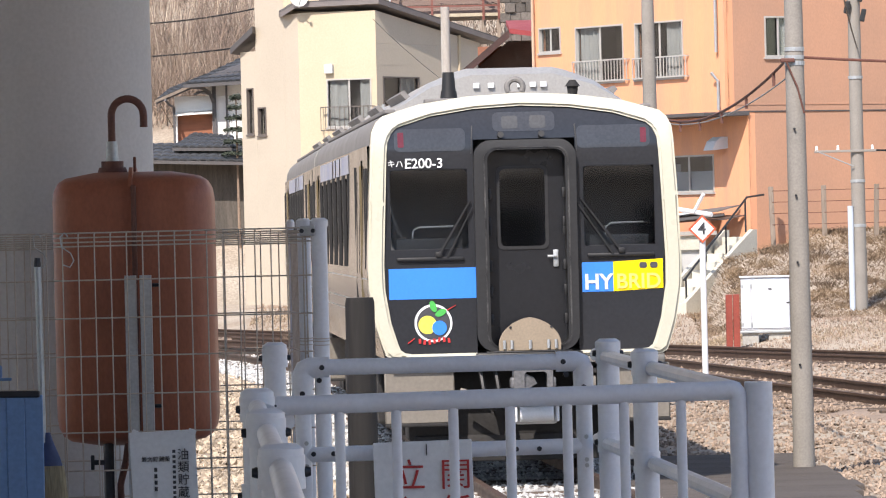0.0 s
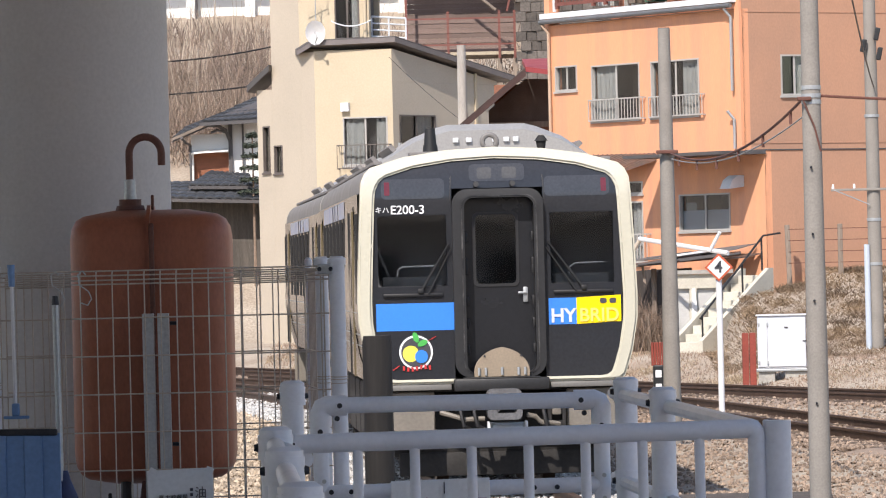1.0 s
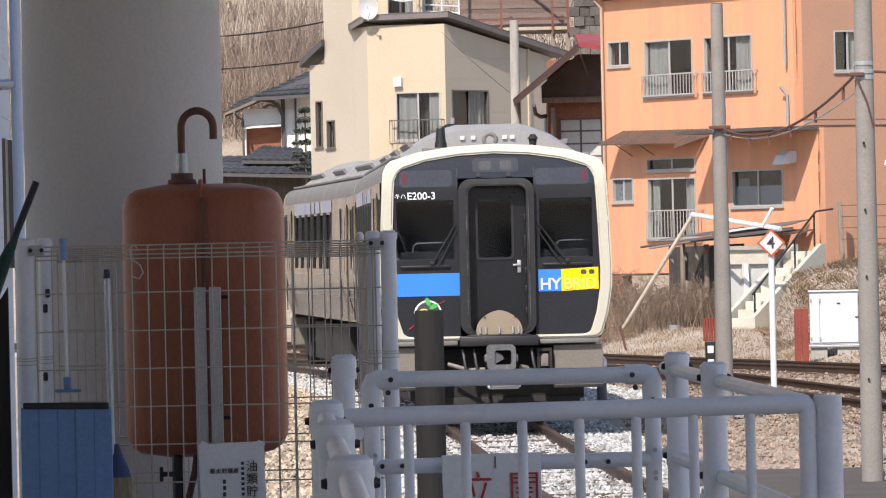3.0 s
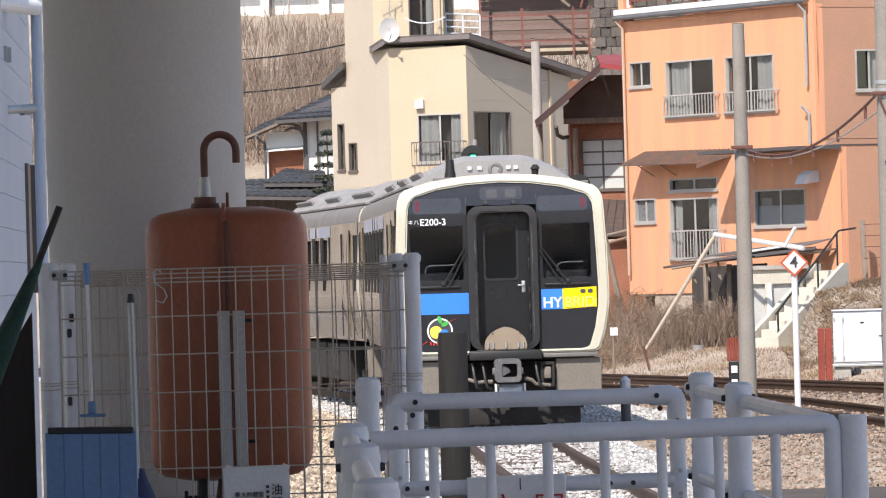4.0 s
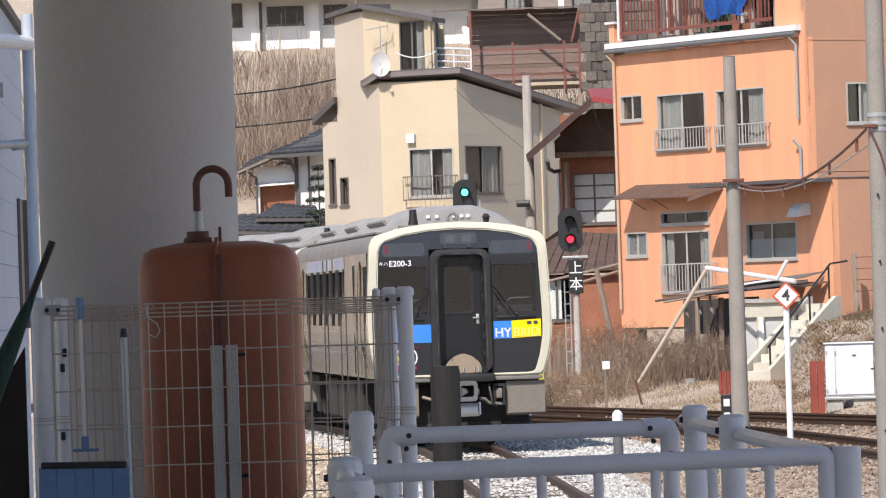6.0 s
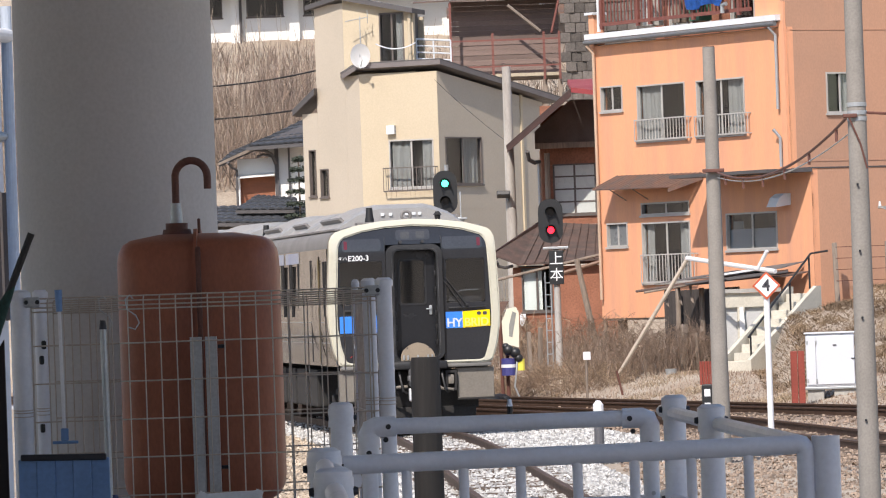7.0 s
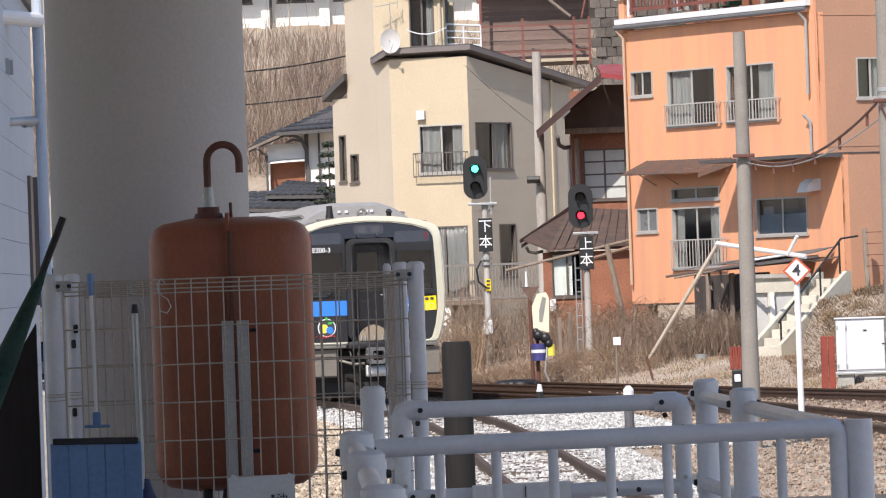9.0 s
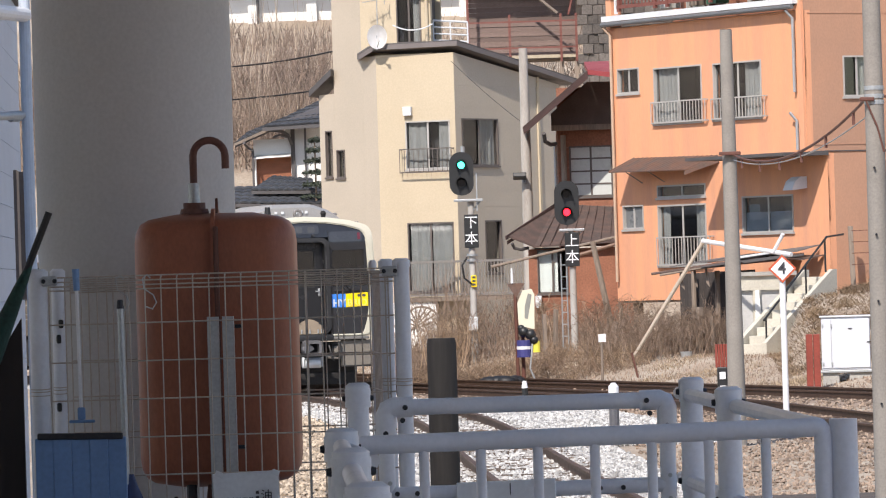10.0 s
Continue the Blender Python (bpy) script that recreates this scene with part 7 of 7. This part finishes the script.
for x, z in ((0.09, 1.02), (0.44, 0.75)):
    part("handle", box(B(), x, -0.035, z, 0.07, 0.025, 0.02, 0.005), bolt_dark, cb)
part("tray", box(B(), 0, 0.3, 0.19, 1.0, 0.62, 0.05, 0.01), galv, cb)
for x in (-0.3, 0.3):
    part("foot", box(B(), x, 0.3, -0.03, 0.32 if x < 0 else 0.5, 0.5, 0.40, 0.02), concrete, cb)
rp = thing("red_marker_post", "short weathered red channel post beside the cabinet", "post")
for x in (5.46, 5.60):
    part("channel", box(B(), x, 104, 0.34, 0.125, 0.12, 1.2, 0.01), red_paint, rp)

# small trackside markers
mk = thing("track_marker", "red and black track marker with white reflectors", "track marker")
bm = B()
for i in range(5):
    box(bm, 3.11 + i * 0.042, 88 + 0.02 * (i % 2), 0.84, 0.036, 0.1, 0.38, 0.006)
part("red_cap", bm, red_paint, mk, "fluted red cap")
part("body", box(B(), 3.20, 88, 0.44, 0.17, 0.14, 0.44, 0.02), signal_black, mk)
for z in (0.52, 0.30):
    part("reflector", box(B(), 3.20, 87.92, z, 0.10, 0.01, 0.12, 0.01), white_paint, mk)
part("stem", rod(B(), (3.20, 88, -0.25), (3.20, 88, 0.22), 0.07, seg=10), signal_black, mk)
wp = thing("boundary_post", "short white-topped post between the tracks", "post", group="short posts")
part("post", rod(B(), (1.33, 82, -0.25), (1.33, 82, 0.35), 0.075, seg=12), mat("dark_grey_post", (0.10, 0.10, 0.11), 0.6), wp)
bm = rod(B(), (1.33, 82, 0.33), (1.33, 82, 0.52), 0.08, seg=12)
rod(bm, (1.33, 82, 0.52), (1.33, 82, 0.58), 0.08, 0.03, seg=12)
part("white_cap", bm, white_paint, wp)
bp = thing("boundary_post", "short black post with a white tip by the rails", "post", group="short posts")
part("post", rod(B(), (-0.01, 98, -0.25), (-0.01, 98, 0.2), 0.055, seg=12), signal_black, bp)
part("tip", rod(B(), (-0.01, 98, 0.2), (-0.01, 98, 0.33), 0.06, 0.035, seg=12), white_paint, bp)
sm = thing("small_sign", "small blank white sign on a thin wooden stake", "sign")
part("stake", rod(B(), (1.64, 115, -0.2), (1.645, 115, 0.75), 0.028, seg=6), old_wood, sm)
part("plate", box(B(), 1.66, 114.96, 0.85, 0.16, 0.02, 0.17, 0.005), white_paint, sm)
st = thing("leaning_stake", "thin dark stake leaning in the verge", "stake")
part("stake", rod(B(), (2.42, 116, -0.05), (2.30, 116, 0.5), 0.025, seg=6), rust_pipe, st)

# point indicator with hanging ribbons
pi = thing("point_indicator", "cream hexagonal point indicator with dark lamp and coloured bands", "point indicator")
part("mast", rod(B(), (-0.02, 118, -0.1), (-0.02, 118, 1.3), 0.045, seg=10), rust_pipe, pi)
part("mast", rod(B(), (-0.14, 118.1, -0.1), (-0.16, 118.1, 2.05), 0.04, seg=10), rust_pipe, pi)
part("panel", plate(B(), [(-0.10, 1.15), (0.24, 1.05), (0.26, 1.80), (0.20, 1.93), (0.0, 1.90), (-0.12, 1.62)], 117.85, 0.05), mat("cream_panel", (0.70, 0.66, 0.52), 0.6, vary=0.06), pi)
part("panel_mark", plate(B(), [(0.03, 1.30), (0.10, 1.28), (0.20, 1.80), (0.12, 1.84), (0.04, 1.55)], 117.84, 0.008), mat("grey_mark", (0.25, 0.25, 0.23), 0.7), pi)
part("triangle", plate(B(), [(-0.34, 2.06), (0.06, 2.06), (-0.14, 1.74)], 118.05, 0.03), rust_sheet, pi, "rusty triangular plate")
part("chain", rod(B(), (-0.22, 118.05, 2.06), (-0.22, 118.05, 2.40), 0.035, 0.02, seg=6), white_paint, pi)
bm = B()
for x, z, r in ((0.0, 1.0, 0.12), (0.15, 0.94, 0.12), (0.22, 0.82, 0.10), (-0.05, 1.08, 0.08)):
    bmesh.ops.create_icosphere(bm, subdivisions=2, radius=r, matrix=pose(x, 117.8, z))
part("lamp_case", bm, signal_black, pi, smooth=True)
part("blue_band", rod(B(), (0.0, 117.85, 0.45), (0.0, 117.85, 0.82), 0.16, seg=14), mat("navy_band", (0.05, 0.05, 0.2), 0.6), pi)
part("white_band", rod(B(), (0.0, 117.85, 0.62), (0.0, 117.85, 0.69), 0.165, seg=14), white_paint, pi)
part("yellow_band", rod(B(), (0.26, 117.85, 0.55), (0.26, 117.85, 0.80), 0.09, seg=12), yellow_mark, pi)
part("hose", tube(B(), [(0.2, 117.8, 0.9), (0.16, 117.75, 0.5), (0.12, 117.75, 0.2), (0.22, 117.75, -0.05), (0.35, 117.75, -0.15)], 0.02, 6), galv, pi)
bm = B()
for i in range(9):
    bmesh.ops.create_icosphere(bm, subdivisions=2, radius=random.uniform(0.12, 0.22), matrix=pose(-0.85 + i * 0.09, 117 + random.uniform(-0.2, 0.2), -0.04) @ Matrix.Diagonal((1.2, 1, 0.6, 1)))
tagged(part("black_sheet_heap", bm, black_rubber, smooth=True), "crumpled heap of black sheeting beside the rails", "sheeting")

# ---- stairs, store and bank beside the orange building ----
whitewash = mat("aged_whitewash", (0.56, 0.53, 0.45), 0.85, vary=0.1, scale=2, grain=30, bump=0.1, second=(0.47, 0.44, 0.37))
stair = thing("concrete_stairs", "whitewashed concrete steps with a black pipe handrail", "stairs")
sd = Vector((1.62, 2.3, 0))
run = sd.length
ang = math.degrees(math.atan2(sd.y, sd.x))
n = 9
for i in range(n):
    q = Vector((4.95, 117, 0)) + sd * ((i + 0.5) / n)
    zt = 0.42 + (i + 1) * 0.176
    part("step", box(B(), q.x, q.y, (zt + 0.1) / 2, run / n + 0.01, 0.62, zt - 0.1, 0.01, rz=ang), whitewash, stair)
nrm = Vector((-sd.y, sd.x, 0)).normalized()
for k in (-0.36, 0.36):
    a, b = Vector((4.92, 117, 0)) + nrm * k, Vector((6.62, 119.38, 0)) + nrm * k
    part("stringer", prism(B(), [(a.x, a.y, 0.1), (b.x, b.y, 0.1), (b.x, b.y, 2.16), (b.x - 0.1, b.y - 0.14, 2.16), (a.x, a.y, 0.62)], nrm * 0.10), whitewash, stair)
hr = part("handrail", tube(B(), [Vector((4.98, 117.1, 1.10)) - nrm * 0.25, Vector((6.5, 119.25, 2.87)) - nrm * 0.25, Vector((6.9, 119.8, 2.92)) - nrm * 0.25], 0.024, 8), signal_black, stair)
for f, z in ((0.03, 0.5), (0.33, 1.05), (0.66, 1.6), (0.97, 2.1)):
    q = Vector((4.98, 117.1, 0)) + (Vector((6.5, 119.25, 0)) - Vector((4.98, 117.1, 0))) * f - nrm * 0.25
    part("handrail_post", rod(B(), (q.x, q.y, z), (q.x, q.y, 1.10 + 1.77 * f), 0.022, seg=8), signal_black, hr)
store = thing("concrete_store", "pale concrete store with two recessed panels under the stairs", "store")
SW = Wall((4.70, 118.6), (5.75, 118.7))
wall_mesh(SW, 0, 1.06, 0.3, 2.06, [(0.06, 0.45, 0.34, 1.75), (0.50, 0.45, 0.92, 1.75)], whitewash, store, thick=0.10)
part("recess", wbox(B(), SW, 0.0, 0.3, 1.06, 1.9, -0.16, -0.09), mat("pale_grey_panel", (0.5, 0.5, 0.49), 0.8, vary=0.08), store)
part("side", wbox(B(), SW, -0.10, 0.2, 0.0, 2.06, -0.6, 0.03), plaster, store)
part("cover", wbox(B(), SW, -0.15, 2.063, 1.3, 2.15, -0.8, 0.08), concrete, store)
part("buttress", prism(B(), [SW.p(0.36, 0.3, 0.01), SW.p(0.56, 0.3, 0.01), SW.p(0.46, 1.75, 0.01), SW.p(0.38, 1.75, 0.01)], SW.n * 0.06), plaster, store)

bf = thing("bank_fence", "wire fence with grey posts along the top of the bank", "fence")
for i in range(9):
    x = 7.34 + i * 1.14
    part("post", box(B(), x, 120.6 - i * 0.25, 2.4, 0.11, 0.10, 1.4, 0.01, ry=(i % 3 - 1) * 1.5), old_wood, bf)
for z in (2.25, 2.5, 2.75, 3.0):
    part("wire", rod(B(), (7.34, 120.55, z), (16.4, 118.6, z), 0.008, seg=5), rust_pipe, bf)

# old stakes in the thicket
for i, (x, y, hgt) in enumerate(((2.75, 122.5, 0.9), (3.1, 122, 1.1), (3.9, 120.5, 1.2), (4.2, 120.2, 1.0), (2.3, 127, 1.3), (0.5, 127, 1.1), (0.75, 127.2, 1.2), (2.1, 124, 0.9))):
    bm = box(B(), x, y, 0.2 + hgt / 2, 0.10 + 0.03 * (i % 3), 0.08, hgt, 0.01, rz=i * 20, ry=(i % 3 - 1) * 4)
    tagged(part("wooden_stake", bm, old_wood), "weathered grey wooden stake among dry shrubs", "stake", group="old stakes in the verge")
bk = thing("bucket", "small grey metal bucket standing in the dry grass", "bucket")
part("pail", rod(B(), (3.55, 119, 0.25), (3.55, 119, 0.45), 0.10, 0.13, 16), galv, bk, smooth=True)
lat = thing("lattice_screen", "arched white garden lattice among the shrubs", "lattice")
for k in range(9):
    a = radians(20 + k * 17.5)
    part("slat", rod(B(), (-2.75 + 0.5 * math.cos(a), 146.9, 0.9 + 0.55 * math.sin(a)), (-2.75 - 0.5 * math.cos(a * 0.7), 146.9, 0.75), 0.02, seg=4), old_wood, lat)
part("hoop", tube(B(), [(-2.75 + 0.55 * math.cos(a), 146.9, 0.85 + 0.6 * math.sin(a)) for a in np.linspace(0, math.pi, 15)], 0.03, 6), old_wood, lat)


# ---- dry plants ----
def stalks(name, label, category, spots, material, seed, lean=0.3):
    """Thin bent stalks; each spot: x, y, z, height, spread, radius, count, fork."""
    rng = random.Random(seed)
    vs, fs = [], []

    def limb(p, d, ln, r, depth):
        segs = 3
        ring = None
        q = p.copy()
        for i in range(segs + 1):
            rr = r * (1 - 0.75 * i / segs)
            u = d.orthogonal().normalized()
            w = d.cross(u).normalized()
            k = len(vs)
            for a in (0, 2.094, 4.189):
                c = q + u * math.cos(a) * rr + w * math.sin(a) * rr
                vs.append((c.x, c.y, c.z))
            if ring is not None:
                for j in range(3):
                    fs.append((ring + j, ring + (j + 1) % 3, k + (j + 1) % 3, k + j))
            ring = k
            if depth > 0 and i in (1, 2):
                for _ in range(2):
                    e = (d + Vector((rng.uniform(-0.9, 0.9), rng.uniform(-0.6, 0.6), rng.uniform(-0.1, 0.5)))).normalized()
                    limb(q, e, ln * rng.uniform(0.3, 0.6), rr * 0.65, depth - 1)
            q = q + d * (ln / segs)
            d = (d + Vector((rng.uniform(-0.16, 0.16), rng.uniform(-0.12, 0.12), rng.uniform(-0.08, 0.06)))).normalized()
    for x, y, z, hgt, spread, r, count, fork in spots:
        for _ in range(count):
            d = Vector((rng.gauss(0, lean), rng.gauss(0, lean), 1)).normalized()
            limb(Vector((x + rng.uniform(-spread, spread), y + rng.uniform(-spread, spread), z - 0.05)), d, hgt * rng.uniform(0.5, 1.1), r * rng.uniform(0.6, 1.2), fork)
    me = bpy.data.meshes.new(name)
    me.from_pydata(vs, [], fs)
    me.materials.append(material)
    return tagged(new(name, me), label, category, kind="stuff")


def brambles(name, label, count, place, material, seed, ln=(0.5, 1.3), r=0.008):
    """Arching canes that rise, bend over and hang, with short side twigs."""
    rg = random.Random(seed)
    vs, fs = [], []

    def strand(pts, r):
        ring = None
        for i, p in enumerate(pts):
            rr = r * (1 - 0.6 * i / len(pts))
            k = len(vs)
            vs.extend([(p.x - rr, p.y, p.z), (p.x + rr, p.y, p.z), (p.x, p.y - rr, p.z + rr)])
            if ring is not None:
                fs.extend([(ring + a, ring + (a + 1) % 3, k + (a + 1) % 3, k + a) for a in range(3)])
            ring = k

    for _ in range(count):
        x, y = place(rg)
        h, a = rg.uniform(*ln), rg.uniform(0, math.tau)
        out, n = h * rg.uniform(0.2, 0.9), 6
        p0 = Vector((x, y, ground_z(x, y) - 0.05))
        pts = []
        for i in range(n + 1):
            f = i / n
            pts.append(p0 + Vector((out * f * math.cos(a), out * f * math.sin(a), h * math.sin(f * rg.uniform(1.5, 2.6)))) + Vector((rg.gauss(0, 0.02), rg.gauss(0, 0.02), rg.gauss(0, 0.02))))
        strand(pts, r * rg.uniform(0.6, 1.3))
        for q in pts[2:]:
            for _ in range(2):
                d = Vector((rg.uniform(-1, 1), rg.uniform(-0.7, 0.7), rg.uniform(-0.5, 0.8))).normalized() * rg.uniform(0.1, 0.35)
                strand([q, q + d * 0.5 + Vector((0, 0, 0.02)), q + d], r * 0.6)
    me = bpy.data.meshes.new(name)
    me.from_pydata(vs, [], fs)
    me.materials.append(material)
    return tagged(new(name, me), label, "brambles", kind="stuff")


def thicket(rg):
    x = rg.choice((rg.gauss(-1.75, 0.30), rg.gauss(-1.75, 0.30), rg.gauss(0.35, 0.22), rg.gauss(1.75, 0.18), rg.gauss(2.55, 0.3), rg.uniform(-3, 2.6)))
    return x, rg.uniform(128.5, 133) if x < 1.6 else rg.uniform(122.5, 126.5)


def thicket_edge(rg):
    x = rg.uniform(2.4, 4.7)
    return x, rg.uniform(119.4, 121.6)


def low_tangle(rg):
    x = rg.uniform(-3.4, 2.8)
    return x, rg.uniform(118.5, 127)


twig_tan = mat("tan_dead_cane", (0.40, 0.295, 0.20), 0.9, vary=0.2, scale=0.8, grain=20, island=0.5, bump=0, second=(0.19, 0.13, 0.095))
brambles("bramble_thicket", "tangled tan and brown bramble canes below the houses", 420, thicket, twig_tan, 61)
brambles("bramble_edge", "grey-brown tangle of canes below the lean-to", 170, thicket_edge, twig, 62, (0.5, 1.1))
brambles("dead_weeds", "low collapsed dead weeds along the verge", 1000, low_tangle, twig_tan, 63, (0.08, 0.35), 0.007)

rng = random.Random(11)
spots = []
for i in range(85):
    x = rng.uniform(-3.2, 4.6)
    y = rng.uniform(121.5, 127.5) if x > 1.8 else rng.uniform(129.5, 133)
    if x > 3.2:
        y = rng.uniform(119.8, 121.5)
    spots.append((x, y, ground_z(x, y), rng.uniform(0.6, 1.0) + 0.7 * max(0, noise.noise((x * 1.1, 4, 2)) + 0.2), 0.4, 0.012, 9, 1))
for i in range(16):
    x = rng.uniform(-3.4, 1.0)
    y = rng.uniform(138, 146)
    spots.append((x, y, ground_z(x, y), rng.uniform(1.2, 2.4), 0.5, 0.016, 10, 1))
stalks("bare_shrubs", "tangle of bare brown winter shrubs in the verge", "shrubs", spots, twig, 1)
spots = []
for i in range(60):
    x = rng.uniform(-3.2, 4.6)
    y = rng.uniform(120.5, 126) if x > 1.8 else rng.uniform(128.5, 133)
    spots.append((x, y, ground_z(x, y), rng.uniform(0.5, 1.2), 0.35, 0.008, 12, 0))
stalks("dry_reeds", "pale dry reeds and weeds by the fence", "dry weeds", spots, twig_pale, 2)
spots = []
for i in range(900):
    x, y = rng.uniform(-16, -4.2), rng.uniform(167, 187)
    spots.append((x, y, ground_z(x, y), rng.uniform(0.9, 2.3) * (1.0 if y < 178 else 0.55), 0.5, 0.02, 6, 0 if i % 3 else 1))
for i in range(160):
    x, y = rng.uniform(-4, 6), rng.uniform(167, 186)
    spots.append((x, y, ground_z(x, y), rng.uniform(0.8, 1.8), 0.5, 0.02, 5, 0))
stalks("hillside_reeds", "dense pale dry reeds and saplings on the hillside", "reeds", spots, twig_pale, 3)
spots = []
for i in range(330):
    x, y = rng.uniform(-15, -4.2), rng.uniform(168, 187)
    spots.append((x, y, ground_z(x, y), rng.uniform(1.2, 2.9), 0.2, 0.022, 1, 0))
stalks("hillside_stems", "pale upright bare stems among the reeds on the hillside", "stems", spots, mat("pale_bark_stem", (0.50, 0.41, 0.32), 0.9, vary=0.2, scale=1, island=0.35, bump=0), 6, lean=0.07)
spots = [(rng.uniform(-16, 8), y, ground_z(0, y), rng.uniform(1.5, 3.2), 0.6, 0.03, 3, 2) for y in [rng.uniform(168, 178) for _ in range(110)]]
stalks("hillside_saplings", "bare brown saplings up the hillside", "saplings", spots, twig, 4)


def grass(name, count, place, material, hgt, seed, label, flat=(0.1, 0.7)):
    rg = random.Random(seed)
    vs, fs = [], []
    for _ in range(count):
        x, y = place(rg)
        z = ground_z(x, y)
        a, ln = rg.uniform(0, 6.28), hgt * rg.uniform(0.4, 1.2)
        lean = rg.uniform(*flat) * ln
        wd = rg.uniform(0.006, 0.014)
        k = len(vs)
        vs += [(x - wd, y, z - 0.02), (x + wd, y, z - 0.02), (x + lean * math.cos(a), y + lean * math.sin(a), z + ln)]
        fs.append((k, k + 1, k + 2))
    me = bpy.data.meshes.new(name)
    me.from_pydata(vs, [], fs)
    me.materials.append(material)
    return tagged(new(name, me), label, "dry grass", kind="stuff")


bank_straw = mat("flattened_brown_grass", (0.24, 0.165, 0.10), 0.95, vary=0.2, scale=0.7, grain=20, island=0.4, bump=0, second=(0.115, 0.08, 0.055))


def verge(rg):
    x = rg.uniform(-5, 9)
    y0 = 102.5 + (5.67 - x) * 3.0
    while True:
        y = y0 + abs(rg.gauss(0, 5)) + 0.5
        if noise.noise((x * 0.7, y * 0.35, 7)) > 0.02 + rg.uniform(-0.3, 0.3) and not (x > 4.9 and y > 108.5) and not (5.2 < x < 7.0 and y < 106):
            return x, y


def litter(rg):
    x = rg.uniform(-5, 9)
    return x, 103 + (5.67 - x) * 3.0 + rg.uniform(0, 14)


def bank(rg):
    y = rg.uniform(108.5, 122.5)
    return max(5.2, 5.95 + (min(y, 119.5) - 117) * 0.7) + abs(rg.uniform(0, 5)), y


grass("leaf_litter", 12000, litter, twig, 0.07, 23, "brown leaf litter and broken twigs on the verge")
grass("verge_grass", 10500, verge, dry_grass, 0.075, 21, "straw-coloured dry grass along the track verge", (0.4, 2.0))
def bank_clump(rg):
    while True:
        x, y = bank(rg)
        if noise.noise((x * 1.6, y * 0.9, 1)) > 0.1:
            return x, y


grass("bank_grass", 22000, bank, bank_straw, 0.075, 22, "flattened dry brown grass covering the bank", (0.8, 3.0))
grass("bank_tussocks", 9000, bank_clump, bank_straw, 0.11, 27, "tan tussocks of dead grass on the bank", (0.5, 2.5))

# row of flat dark slabs beside the track
bm = B()
for i in range(14):
    box(bm, 2.75 + 0.05 * math.sin(i * 2.1), 42.5 + i * 1.02, -0.13, 1.9 + 0.1 * math.sin(i), 1.0, 0.06, 0.01)
tagged(part("crossing_path", bm, mat("dark_brown_slab", (0.085, 0.07, 0.06), 0.9, vary=0.25, scale=1.2, grain=30, bump=0.3)), "row of flat dark slabs beside the track", "path", kind="structure")


# ---- what moves: the train draws away along its track ----
def car_pose(y):
    """The pose of a railcar whose near end is at y along the track, its two bogies on the line."""
    p0 = Vector((train_line(y + 2.4), y + 2.4, 0))
    y1 = y + 2.4 + 11.7
    p1 = Vector((train_line(y1), y1, 0))
    d = (p1 - p0).normalized()
    return Matrix.Translation(p0 - d * 2.4) @ Matrix.Rotation(math.atan2(-d.x, d.y), 4, "Z")


TRAIN_Y = [50.4, 53.5, 56.5, 59.4, 62.3, 65.2, 68.1, 71.0, 73.9, 76.8, 79.7, 82.6, 85.6, 88.5, 91.5, 94.5, 97.5, 100.6, 103.8, 107.0, 110.3]


def motions():
    walk(car_a, [(i * 0.5, car_pose(y)) for i, y in enumerate(TRAIN_Y)])
    walk(car_b, [(i * 0.5, car_pose(y + 16.95 - 0.006 * max(0, y - 85))) for i, y in enumerate(TRAIN_Y)])


motions()
